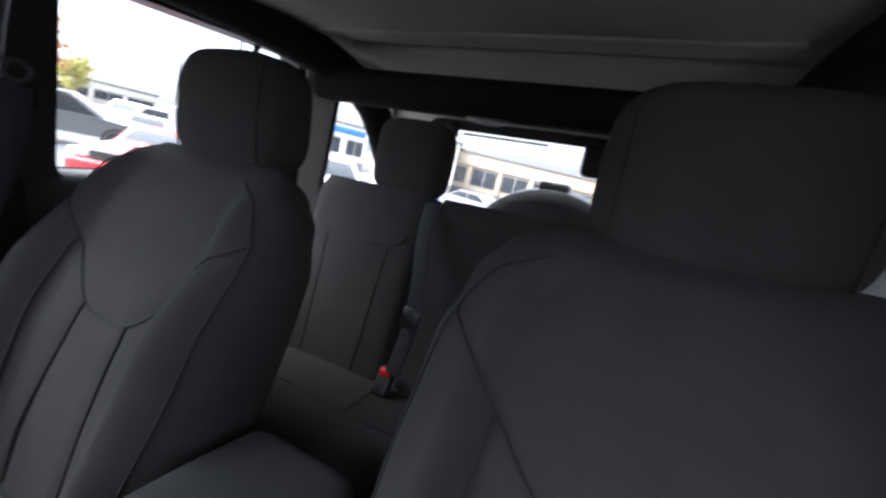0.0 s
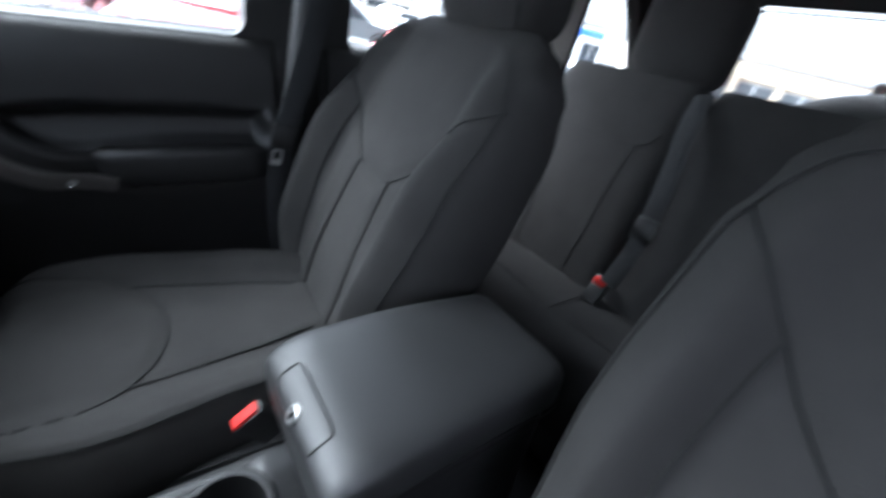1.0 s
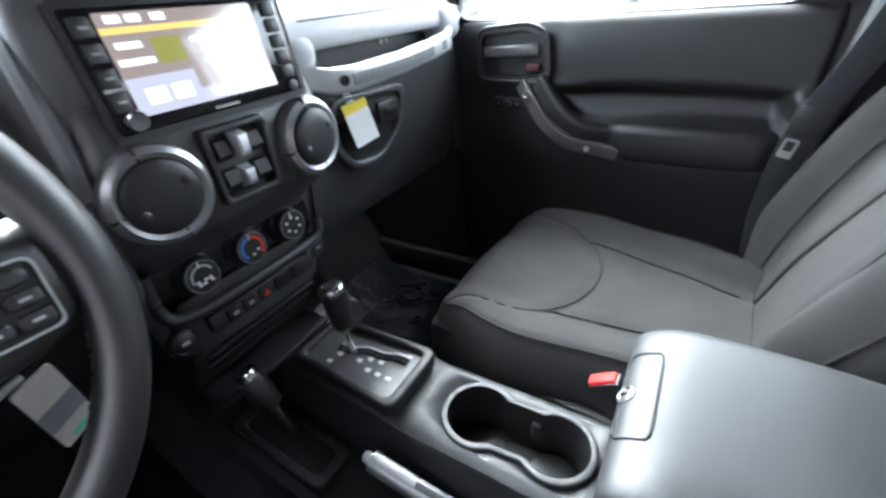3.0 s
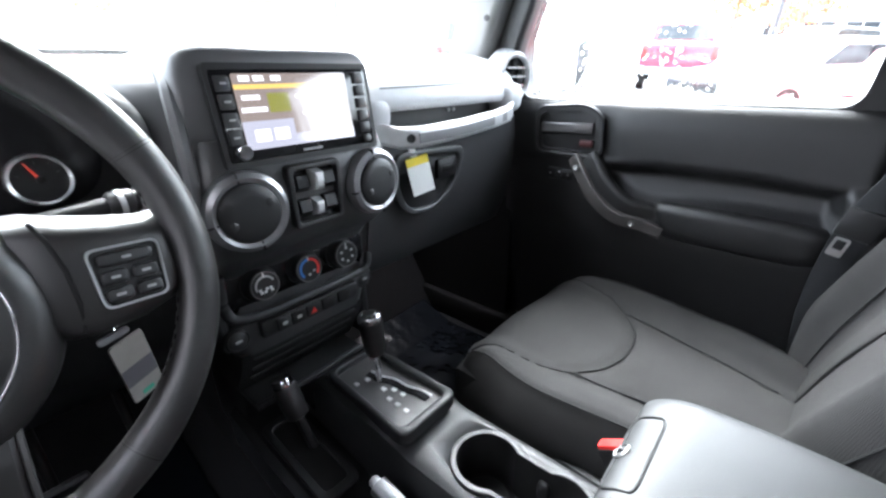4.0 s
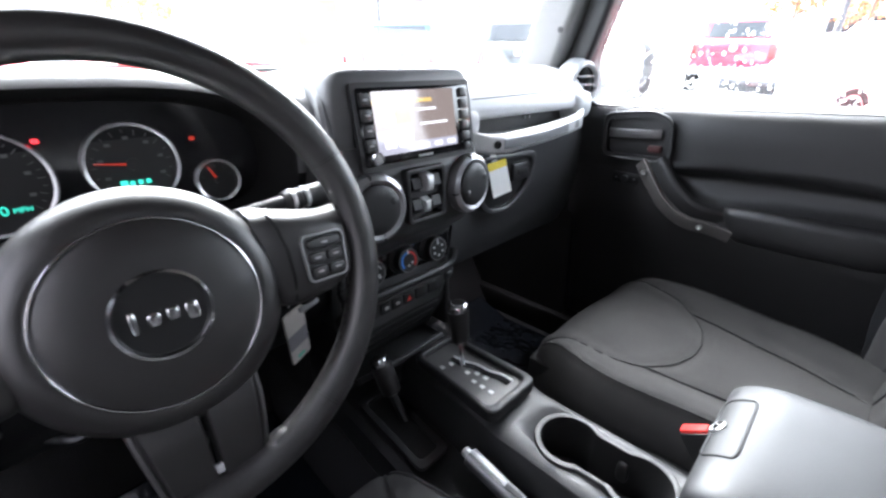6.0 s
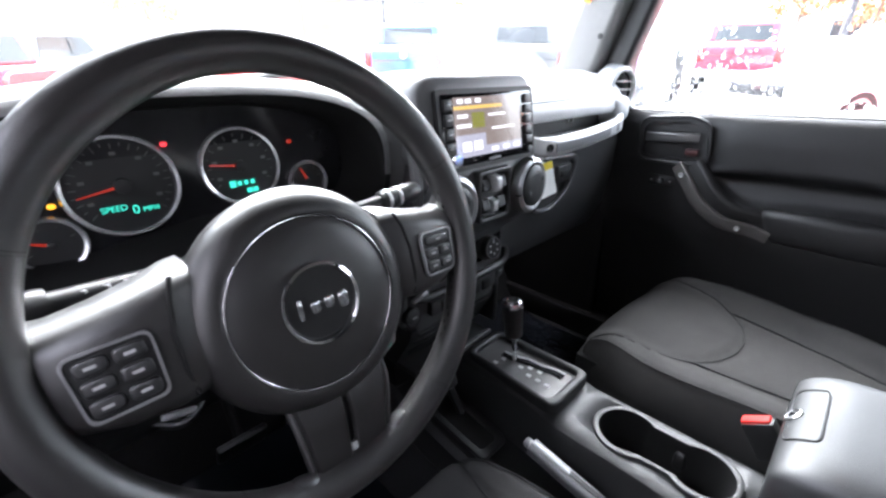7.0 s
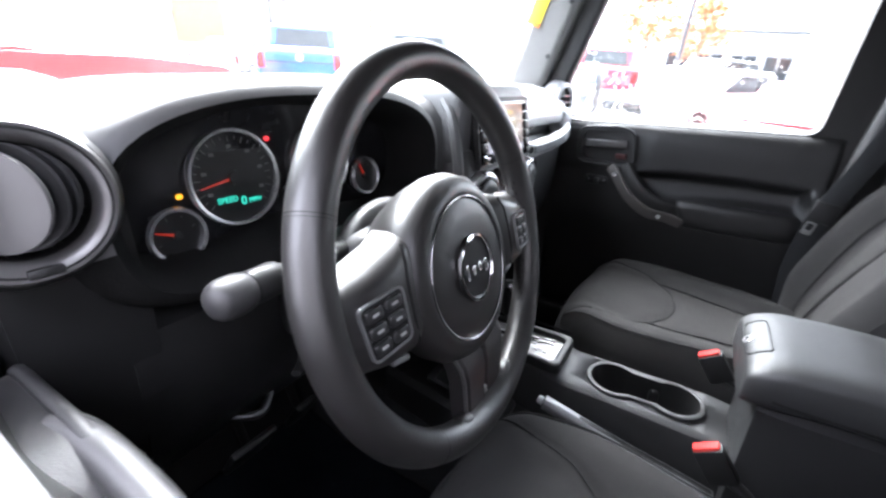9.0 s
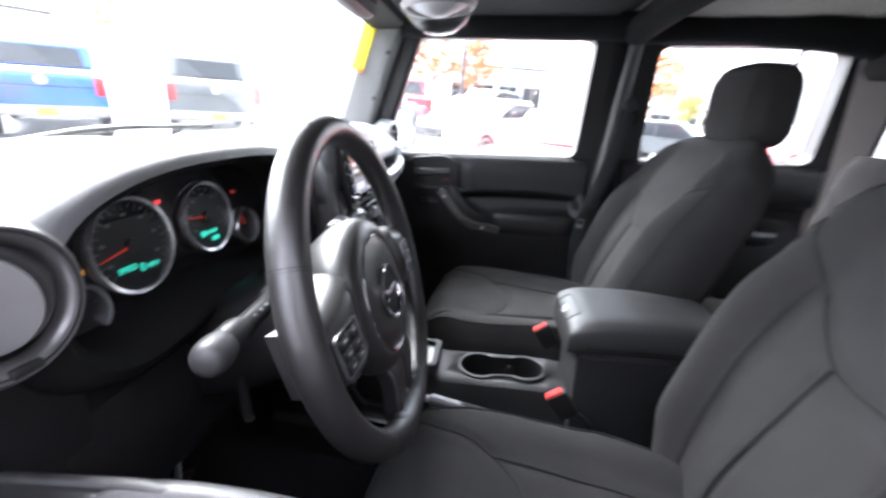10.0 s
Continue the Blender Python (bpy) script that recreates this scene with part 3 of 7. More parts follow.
part("wiper_motor_cover", box(X0 - 0.24, X0 - 0.115, -1.885, -1.83, 1.485, 1.60, 0.02), PLASTIC_DARK, tail, "black rear wiper motor cover")
part("hinge_cover", box(X0 + 0.37, X0 + 0.42, -1.888, -1.865, 1.555, 1.61, 0.008), PLASTIC_DARK, tail)
part("hinge_cover", box(X0 - 0.42, X0 - 0.37, -1.888, -1.865, 1.555, 1.61, 0.008), PLASTIC_DARK, tail)
part("defroster_bus", box(X0 + 0.02, X0 + 0.36, -1.905, -1.90, 1.570, 1.578, 0.0), PLASTIC_DARK, tail)
# spare wheel carried behind the glass
spare = thing("spare_wheel", (X0 - 0.02, -2.10, 1.05), "black spare wheel carried outside on the tailgate", "wheel")
tyre_profile = [(0.22, -0.11), (0.33, -0.12), (0.375, -0.09), (0.385, 0), (0.375, 0.09), (0.33, 0.12), (0.22, 0.11)]
part("tyre", lathe(tyre_profile, 40, aim((X0 - 0.02, -2.12, 1.04), FACE_BACK)), PLASTIC_DARK, spare)
part("carrier", box(X0 - 0.10, X0 + 0.06, -2.05, -1.95, 0.95, 1.15, 0.02), PLASTIC_DARK, spare)
part("brake_light", box(X0 - 0.06, X0 + 0.06, -2.14, -2.06, 1.40, 1.445, 0.012), PLASTIC_DARK, spare, "high brake light on a black stalk")
part("brake_light_stalk", box(X0 - 0.02, X0 + 0.02, -2.09, -2.05, 1.14, 1.41, 0.008), PLASTIC_DARK, spare)

# roof and headliner
folds = bmesh.new()
liner = [[folds.verts.new((X0 + 0.585 * (2 * i / 60 - 1), -0.655 - 0.67 * j / 50, 1.7455 - 0.010 * min(1.0, 5 * min(i / 60, 1 - i / 60)) * min(1.0, 5 * min(j / 50, 1 - j / 50)) + 0.0050 * noise.noise(Vector((i * 0.05, j * 0.10, 2.0))) - 0.0045 * abs(noise.noise(Vector((i * 0.10 + j * 0.03, j * 0.035, 7.0)))))) for j in range(51)] for i in range(61)]
for i in range(60):
    for j in range(50):
        folds.faces.new((liner[i][j], liner[i][j + 1], liner[i + 1][j + 1], liner[i + 1][j]))
solo("ceiling", joined(box(X0 - 0.77, X0 + 0.77, -1.95, -0.64, 1.762, 1.82, 0.0), folds,
                       box(X0 - 0.50, X0 + 0.50, -1.24, -1.21, 1.732, 1.75, 0.008),
                       box(X0 - 0.56, X0 + 0.56, -1.88, -1.42, 1.748, 1.764, 0.012)), HEADLINER, "grey felt-lined hardtop roof", "ceiling", kind="structure", smooth=60)
solo("ceiling_front", joined(box(X0 - 0.77, X0 + 0.77, -0.638, 0.06, 1.762, 1.82, 0.0),
                             box(X0 - 0.56, X0 - 0.01, -0.60, -0.02, 1.746, 1.764, 0.012),
                             box(X0 + 0.01, X0 + 0.56, -0.60, -0.02, 1.746, 1.764, 0.012)), DARK_PANEL, "dark removable front roof panels", "ceiling", kind="structure")
for k, (x, y) in enumerate([(a, b) for a in (-0.3, 0.3) for b in (-0.75, -1.2)]):
    solo("headliner_clip", lathe([(0.012, 0), (0.012, 0.004), (0.0, 0.006)], 14, aim((X0 + x, y, 1.7435), (0, 0, -1))), PLASTIC_DARK, "small black round headliner clip", "clip", "headliner clips")

# padded roll cage
cage = thing("roll_cage", (X0, -0.66, 0.64), "black padded tubular roll cage", "roll cage", kind="structure")
for s in (1, -1):
    part("front_rail", tube([(X0 + s * 0.585, 0.06, 1.735), (X0 + s * 0.60, -0.1, 1.74), (X0 + s * 0.605, -0.4, 1.738), (X0 + s * 0.605, -0.66, 1.735)], 0.048, 6, 14), FOAM, cage)
    part("rear_rail", tube([(X0 + s * 0.605, -0.66, 1.735), (X0 + s * 0.595, -1.0, 1.73), (X0 + s * 0.575, -1.36, 1.685), (X0 + s * 0.585, -1.62, 1.58), (X0 + s * 0.60, -1.86, 1.25)], 0.055, 6, 12), FOAM, cage)
    part("centre_hoop_leg", tube([(X0 + s * 0.655, -0.60, 0.64), (X0 + s * 0.655, -0.61, 1.05), (X0 + s * 0.645, -0.66, 1.50), (X0 + s * 0.615, -0.68, 1.70)], 0.020, 6, 14), KNOB_GREY, cage, "bare grey hoop tube beside the belt")
part("centre_cross_bar", tube([(X0 - 0.60, -0.67, 1.715), (X0 - 0.3, -0.67, 1.73), (X0 + 0.3, -0.67, 1.73), (X0 + 0.60, -0.67, 1.715)], 0.042, 5, 12), FOAM, cage)
part("sound_bar", sweep([Vector((X0 - 0.60, -1.38, 1.632)), Vector((X0 - 0.3, -1.38, 1.630)), Vector((X0 + 0.3, -1.38, 1.630)), Vector((X0 + 0.60, -1.38, 1.632))], slab_section(0.11, 0.094, 0.35)), FOAM, cage, "black padded sound bar")
dome = thing("dome_lamp", (X0 + 0.05, -1.36, 1.583), "unlit oval dome lamp under the sound bar", "lamp")
part("lamp_base", prism(oval(X0 + 0.06, -1.36, 0.055, 0.03), 0.006, Matrix.Translation((0, 0, 1.578))), PLASTIC, dome)
part("lamp_lens", moved(pad(0.045, 0.022, 0.008, 2.5), pose(X0 + 0.06, -1.36, 1.577)), GREY_MARK, dome)

# windscreen, pillars and header
screen = thing("window_1", (X0, 0.2, 1.42), "upright windscreen in a grey frame", "windscreen", kind="structure")
lean = Vector((0, -0.36, 1.0)).normalized()
foot_y, foot_z, top_z = 0.240, 1.40, 1.735
rise = (top_z - foot_z) / lean.z
for s in (1, -1):
    a = Vector((X0 + (0.628 if s > 0 else -0.676), foot_y - 0.025, foot_z - 0.02))
    b = a + lean * (rise + 0.02)
    ahead = Vector((0, 0.028, 0))
    part("pillar", sweep([a + ahead, a.lerp(b, 0.33) + ahead, a.lerp(b, 0.66) + ahead, b + ahead], slab_section(0.075, 0.112, 0.25), up=(0, -1, 0)), PILLAR, screen, "grey painted windscreen pillar")
    part("pillar_seal", sweep([a + Vector((s * 0.044, -0.028, 0)), b + Vector((s * 0.044, -0.028, 0))], slab_section(0.052, 0.120, 0.3), up=(0, -1, 0)), PLASTIC_DARK, screen)
    for k in (0.35, 0.75):
        part("pillar_screw", lathe([(0.007, 0), (0.007, 0.003), (0, 0.004)], 12, aim(a.lerp(b, k) + Vector((-s * 0.037, -0.012, 0)), (-s, -0.2, 0))), PLASTIC_DARK, screen)
part("header", box(X0 - 0.68, X0 + 0.68, 0.04, 0.165, 1.715, 1.80, 0.012), DARK_PANEL, screen)
part("cowl_sill", box(X0 - 0.69, X0 + 0.69, 0.27, 0.40, 1.30, 1.395, 0.01), PLASTIC_DARK, screen)
g0 = Vector((0, foot_y + 0.062, foot_z - 0.015))
g1 = g0 + lean * (rise + 0.03)
gb = bmesh.new()
q = [gb.verts.new(p) for p in ((X0 - 0.71, g0.y, g0.z), (X0 + 0.66, g0.y, g0.z), (X0 + 0.66, g1.y, g1.z), (X0 - 0.71, g1.y, g1.z))]
f0 = gb.faces.new(q)
ext = bmesh.ops.extrude_face_region(gb, geom=[f0])
bmesh.ops.translate(gb, vec=(0, 0.005, 0.003), verts=[v for v in ext["geom"] if isinstance(v, bmesh.types.BMVert)])
part("pane", gb, GLASS_SCREEN, screen)

# yellow tag tucked by the pillar
tagp = thing("pillar_tag", (0.604, 0.14, 1.60), "yellow paper tag tucked beside the windscreen pillar", "tag")
pt = [Vector((0.609, 0.214, 1.592)), Vector((0.610, 0.194, 1.648)), Vector((0.606, 0.172, 1.705)), Vector((0.608, 0.152, 1.760))]
part("paper", sweep(pt, slab_section(0.044, 0.0016, 0.4, 2), up=(-1, 0, 0)), YELLOW_PAPER, tagp)
part("red_edge", sweep([pt[0] - lean * 0.004, pt[0] + lean * 0.008], slab_section(0.045, 0.0024, 0.4, 2), up=(-1, 0, 0)), material("orange_print", (0.75, 0.2, 0.02), 0.6, bump=0.0), tagp)

# clear pod and mirror hanging from the header
pod = thing("header_dome", (0.18, -0.112, 1.70), "clear ribbed plastic dome under the windscreen header", "lamp")
pm = aim((0.18, -0.112, 1.690), (0, -0.05, -1)) @ Matrix.Diagonal((1.55, 1.55, 1.45, 1))
part("mount", lathe([(0.06, 0), (0.066, 0.03), (0.07, 0.06), (0, 0.06)], 32, aim((0.18, -0.112, 1.75), (0, 0, -1))), PLASTIC_DARK, pod)
part("rim", lathe([(0.05, 0), (0.054, 0.004), (0.05, 0.012), (0.046, 0.012), (0.046, 0)], 32, pm), GRAPHITE, pod)
part("clear_cover", lathe([(0.046, 0.006), (0.044, 0.02), (0.036, 0.034), (0.02, 0.043), (0.0, 0.045)], 32, pm), clear_glass("pod_plastic", (0.85, 0.85, 0.85), 1.1), pod)
part("reflector", lathe([(0.044, 0.004), (0.03, 0.012), (0.012, 0.02), (0.0, 0.021)], 24, pm), SILVER, pod)
rvm = thing("rear_view_mirror", (0.11, 0.05, 1.66), "black rear-view mirror on the windscreen", "mirror")
part("shell", moved(pad(0.125, 0.022, 0.036, 3.4), pose(0.11, 0.06, 1.690)), PLASTIC_DARK, rvm)
part("mirror_glass", prism(rounded([(-0.005, -0.632), (0.225, -0.632), (0.225, -0.578), (-0.005, -0.578)], 0.02), 0.002, Matrix.Translation((0, 0.039, 2.295)) @ XZ), material("mirror_silver", (0.9, 0.9, 0.9), 0.02, metal=1.0, vary=0.0, bump=0.0), rvm)
part("stem", tube([(0.11, 0.065, 1.695), (0.11, 0.09, 1.70), (0.11, 0.12, 1.71)], 0.009), PLASTIC_DARK, rvm)
for s in (1, -1):
    v = thing("sun_visor", (X0 + s * 0.33, 0.0, 1.715), "dark grey folded-up sun visor", "sun visor", "sun visors")
    part("visor_pad", moved(pad(0.16, 0.075, 0.009, 4), pose(X0 + s * 0.33, -0.06, 1.728, -8)), DARK_PANEL, v)
    part("pivot_rod", tube([(X0 + s * 0.48, 0.005, 1.722), (X0 + s * 0.30, 0.01, 1.724), (X0 + s * 0.16, 0.008, 1.722)], 0.005), PLASTIC_DARK, v)

# bonnet, wings, wipers and the outer mirrors
front = thing("bonnet", (X0, 1.0, 1.0), "silver bonnet and wings seen over the dashboard", "car bonnet", kind="structure")
part("hood", loft([[(X0 - w, y, z - 0.05), (X0 - w + 0.03, y, z - 0.01), (X0 - 0.45 * w, y, z + 0.012), (X0 + 0.45 * w, y, z + 0.012), (X0 + w - 0.03, y, z - 0.01), (X0 + w, y, z - 0.05)] for y, z, w in ((0.45, 1.335, 0.62), (0.9, 1.325, 0.58), (1.4, 1.30, 0.52), (1.62, 1.265, 0.50), (1.66, 1.20, 0.50))]), PAINT_SELF, front)
for s in (1, -1):
    part("wing", box(X0 + s * 0.55, X0 + s * 0.90, 0.55, 1.75, 0.98, 1.08, 0.04), PLASTIC, front)
part("cowl", box(X0 - 0.66, X0 + 0.66, 0.38, 0.47, 1.29, 1.345, 0.01), PLASTIC_DARK, front)
for x0, x1 in ((-0.50, 0.02), (0.08, 0.52)):
    part("wiper_arm", tube([(x0, 0.42, 1.362), ((x0 + x1) / 2, 0.395, 1.414), (x1, 0.350, 1.420)], 0.005), PLASTIC_DARK, front)
for s in (1, -1):
    mir = thing("side_mirror", (X0 + s * 0.85, 0.12, 1.38), "black-backed door mirror with rain on it", "mirror", "door mirrors")
    m4 = pose(X0 + s * 0.925, 0.135, 1.405, 0, 0, -s * 20)
    part("housing", moved(pad(0.122, 0.045, 0.088, 4.5), m4 @ pose(s * 0.020, 0.03, 0)), PLASTIC_DARK, mir)
    part("mirror_glass", moved(prism(rounded([(-0.082, -0.072), (0.082, -0.072), (0.082, 0.072), (-0.082, 0.072)], 0.02), 0.003, pose(-s * 0.018, -0.0155, 0) @ XZ), m4), bpy.data.materials["mirror_silver"], mir)
    part("arm", tube([(X0 + s * 0.79, 0.15, 1.34), (X0 + s * 0.83, 0.155, 1.345), (X0 + s * 0.88, 0.16, 1.37)], 0.02), PLASTIC_DARK, mir)

# raindrops on the passenger window
rng = random.Random(5)
drops = bmesh.new()
for k in range(2000):
    y = rng.uniform(-0.5, 0.1)
    z = 1.33 + 0.22 * rng.random() ** 3.0
    if rng.random() > 0.25 + 0.75 * max(0, (y + 0.35) / 0.45):
        continue
    r = rng.uniform(0.0010, 0.0030) if rng.random() < 0.85 else rng.uniform(0.003, 0.0046)
    bmesh.ops.create_icosphere(drops, subdivisions=1, radius=r, matrix=Matrix.Translation((X0 + 0.7405, y, z)) @ Matrix.Diagonal((0.45, 1, rng.uniform(0.9, 1.5), 1)))
solo("raindrops", drops, DROPLET, "raindrops on the passenger window glass", "raindrops", kind="stuff", smooth=180)


# ---------------------------------------------------------------- seats
def ease(t):
    t = min(max(t, 0.0), 1.0)
    return t * t * (3 - 2 * t)


def between(table, v):
    """Reads a table of (place, value) with smooth steps."""
    for (a, p), (b, q) in zip(table, table[1:]):
        if v <= b:
            return p + (q - p) * ease((v - a) / (b - a))
    return table[-1][1]


def along(table, v):
    """Reads a table of (place, value) as a smooth curve through its values."""
    n = len(table)
    for i in range(n - 1):
        (a, p), (b, q) = table[i], table[i + 1]
        if v <= b or i == n - 2:
            before = table[max(i - 1, 0)]
            after = table[min(i + 2, n - 1)]
            m0 = (q - before[1]) / (b - before[0]) if i else 0.0
            m1 = (after[1] - p) / (after[0] - a)
            h = b - a
            t = min(max((v - a) / h, 0.0), 1.0)
            return p * (2 * t ** 3 - 3 * t * t + 1) + h * m0 * (t ** 3 - 2 * t * t + t) + q * (3 * t * t - 2 * t ** 3) + h * m1 * (t ** 3 - t * t)


BACK_W = [(0, 0.215), (0.2, 0.250), (0.5, 0.268), (0.75, 0.266), (0.88, 0.248), (0.95, 0.220), (1, 0.172)]
BACK_B = [(0, 0.03), (0.25, 0.072), (0.55, 0.078), (0.8, 0.036), (1, 0.0)]
BACK_T = [(0, 0.055), (0.3, 0.062), (0.75, 0.055), (0.93, 0.045), (1, 0.03)]
CUSH_W = [(0, 0.180), (0.3, 0.225), (0.7, 0.254), (1, 0.228)]


ARCH = [(0, 0.51), (0.24, 0.525), (0.50, 0.61), (0.74, 0.73), (0.93, 0.80), (1.0, 0.83)]
FRONT_ARCH = [(0, 0.515), (0.15, 0.52), (0.40, 0.57), (0.62, 0.70), (0.72, 0.86), (0.86, 0.985), (1.0, 1.1)]


class SeatShape:
    """Places on a front seat in its own frame: x across, y ahead, z up, from the floor under its middle."""

    def __init__(self, foot, head):
        self.foot, self.head = Vector(foot), Vector(head)
        self.axis = (self.head - self.foot).normalized()
        self.ahead = Vector((0, self.axis.z, -self.axis.y))
        self.length = (self.head - self.foot).length

    def back(self, u, v, lift=0.0):
        """On the backrest's front: u across from -1 to 1, v up from 0 to 1."""
        w, t, b = between(BACK_W, v), between(BACK_T, v), between(BACK_B, v)
        a = min(abs(u), 0.999)
        d = t * (1 - a ** 5) ** 0.2 + b * ease((a - 0.54) / 0.26) * (1 - a ** 8)
        # the padding dips along its seams
        dip = 0.0065 * math.exp(-((v - along(ARCH, a)) / 0.020) ** 2)
        if v < 0.53:
            dip = max(dip, 0.0060 * math.exp(-((a - (0.24 + 0.09 * (0.525 - v) / 0.475)) / 0.035) ** 2))
        if v < 0.66:
            dip = max(dip, 0.0050 * math.exp(-((a - 0.625) / 0.035) ** 2))
        d -= dip
        if v > 0.93:
            d *= 1 - 0.5 * ((v - 0.93) / 0.07) ** 2
        crown = 0.012 * math.sin(math.pi * v)
        return self.foot + self.axis * (self.length * v) + Vector((u * w, 0, 0)) + self.ahead * (d + crown + lift)


def cushion_point(u, v, lift=0.0):
    """On the cushion's top: u across, v from the back (0) to the front (1)."""
    w = between(CUSH_W, v)
    a = min(abs(u), 0.999)
    side = 0.028 * ease((a - 0.5) / 0.3) * (1 - 0.5 * v)
    y = -0.60 + 0.50 * v + 0.026 * v * (1 - a * a)
    z = 0.862 + 0.026 * v + side
    z -= 0.075 * max(0, a - 0.86) ** 2 / 0.02
    dip = 0.006 * math.exp(-((v - along(FRONT_ARCH, a)) / 0.025) ** 2)
    if v < 0.63:
        dip = max(dip, 0.004 * math.exp(-((a - (0.52 - 0.22 * max(0.0, 0.625 - v) ** 1.2)) / 0.035) ** 2))
    z -= dip
    if v > 0.86:
        k = (v - 0.86) / 0.14
        z -= 0.036 * k * k
    return Vector((u * w, y, z + lift))


SHAPE = SeatShape((0, -0.615, 0.80), (0, -0.878, 1.40))


def seam_line(points, parent, r=0.0015):
    return part("seam", sweep(smooth_path(points, 4), disc_section(r, 6)), SEAM, parent)


def seam_on(surface, marks, parent, r=0.0016, lift=0.0034):
    """A seam that follows a padded surface through marks (u, v)."""
    path = smooth_path([(u, v, 0) for u, v in marks], 10 if len(marks) < 10 else 3)
    return part("seam", sweep([surface(p.x, p.y, lift) for p in path], disc_section(r, 6)), SEAM, parent)


def front_seat(name, at, label):
    seat = thing(name, (0, 0, 0.56), label, "car seat", "front seats")
    # backrest
    rings = []
    for j in range(61):
        v = j / 60
        w, t = between(BACK_W, v), between(BACK_T, v)
        front_row = [SHAPE.back(-1 + 2 * i / 70, v) for i in range(71)]
        base = SHAPE.foot + SHAPE.axis * (SHAPE.length * v)
        rear = []
        for i in range(1, 16):
            a = math.pi * i / 16
            rear.append(base + Vector((w * math.cos(a), 0, 0)) - SHAPE.ahead * ((t * 1.1 + 0.055 * math.sin(math.pi * min(v * 1.05, 1)) ** 0.5) * math.sin(a) ** 0.5))
        rings.append(front_row + rear)
    back = part("backrest", loft(rings), FABRIC, seat, "charcoal cloth backrest with raised bolsters", smooth=70)
    for side in (-1, 1):
        seam_on(SHAPE.back, [(side * 0.031 * k, along(ARCH, 0.031 * k)) for k in range(31)], back)
        seam_on(SHAPE.back, [(side * 0.24, 0.525), (side * 0.264, 0.40), (side * 0.32, 0.2), (side * 0.33, 0.05)], back, 0.0024)
        seam_on(SHAPE.back, [(side * 0.61, 0.662), (side * 0.63, 0.45), (side * 0.62, 0.2), (side * 0.62, 0.03)], back)
        seam_on(SHAPE.back, [(side * 0.70, 0.93), (side * 0.90, 0.84), (side * 0.93, 0.6), (side * 0.93, 0.3), (side * 0.92, 0.08)], back)
    # cushion
    rings = []
    for j in range(51):
        v = j / 50
        w = between(CUSH_W, v)
        top = [cushion_point(-1 + 2 * i / 60, v) for i in range(61)]
        y = top[30].y - 0.02 * v + (0.012 * ease((v - 0.86) / 0.14))
        low = [Vector((w * x, y, 0.745 if v < 0.9 else 0.745 + 0.02 * (v - 0.9) / 0.1)) for x in (0.99, 0.93, 0.5, 0, -0.5, -0.93, -0.99)]
        rings.append(top + low)
    cush = part("cushion", loft(rings), FABRIC, seat, "charcoal cloth seat cushion with curved seams", smooth=70)
    for side in (-1, 1):
        seam_on(cushion_point, [(side * 0.0287 * k, along(FRONT_ARCH, 0.0287 * k)) for k in range(31)], cush)
        seam_on(cushion_point, [(side * 0.52, 0.625), (side * 0.50, 0.45), (side * 0.44, 0.25), (side * 0.40, 0.08)], cush, 0.002)
        seam_on(cushion_point, [(side * 0.90, 0.99), (side * 0.90, 0.7), (side * 0.90, 0.4), (side * 0.90, 0.1)], cush)
    part("front_skirt", loft([[Vector((x * w, y + 0.024 * (1 - x * x), z)) for x in (-1, -0.9, -0.6, -0.3, 0, 0.3, 0.6, 0.9, 1)] + [Vector((x * w, y - 0.05, z)) for x in (1, 0, -1)] for w, y, z in ((0.228, -0.091, 0.842), (0.228, -0.088, 0.79), (0.224, -0.094, 0.745), (0.222, -0.102, 0.715))]), FABRIC_RIB, seat, smooth=60)
    # frame, rails, side shields
    part("seat_base", box(-0.20, 0.20, -0.58, -0.13, 0.62, 0.75, 0.02), PLASTIC_DARK, seat)
    for side in (-1, 1):
        part("rail", box(side * 0.17 - 0.02, side * 0.17 + 0.02, -0.62, -0.12, 0.56, 0.625, 0.006), STEEL, seat)
        part("side_shield", box(side * 0.225, side * 0.247, -0.62, -0.22, 0.70, 0.80, 0.012), PLASTIC, seat)
        part("recliner_cover", lathe([(0.045, 0), (0.05, 0.006), (0.045, 0.018), (0.0, 0.022)], 20, aim((side * 0.212, -0.605, 0.80), (side, 0, 0))), PLASTIC, seat)
    # headrest
    hr = aim((0, -0.905, 1.483), (0, 1, 0.03))
    shell = pad(0.140, 0.104, 0.061, 3.9, 44, 26)
    for v in shell.verts:
        v.co.x *= 1 - 0.02 * (v.co.y / 0.098)
        v.co.z -= 0.012 * (v.co.x / 0.145) ** 2
    head = part("headrest", moved(shell, hr), FABRIC, seat, "rounded charcoal cloth headrest", smooth=80)
    for side in (-1, 1):
        part("headrest_post", tube([hr @ Vector((side * 0.075, -0.05, -0.01)), SHAPE.head + SHAPE.axis * 0.01 + Vector((side * 0.075, 0, 0)), SHAPE.head - SHAPE.axis * 0.05 + Vector((side * 0.075, 0, 0))], 0.006), CHROME, seat)
        seam_line([hr @ Vector((side * 0.112, y, 0.0485 - 0.35 * abs(y) ** 1.6)) for y in (-0.08, -0.05, 0, 0.05, 0.078)], head)
    seat.matrix_basis = pose(*at)
    return seat


passenger_seat = front_seat("front_seat", (0.440, 0.0, 0.572, 0, 0, -2.8), "charcoal cloth passenger bucket seat with headrest")
driver_seat = copy_thing(passenger_seat, pose(-0.385, -0.005, 0.575))
tagged(driver_seat, label="charcoal cloth driver bucket seat behind the steering wheel")
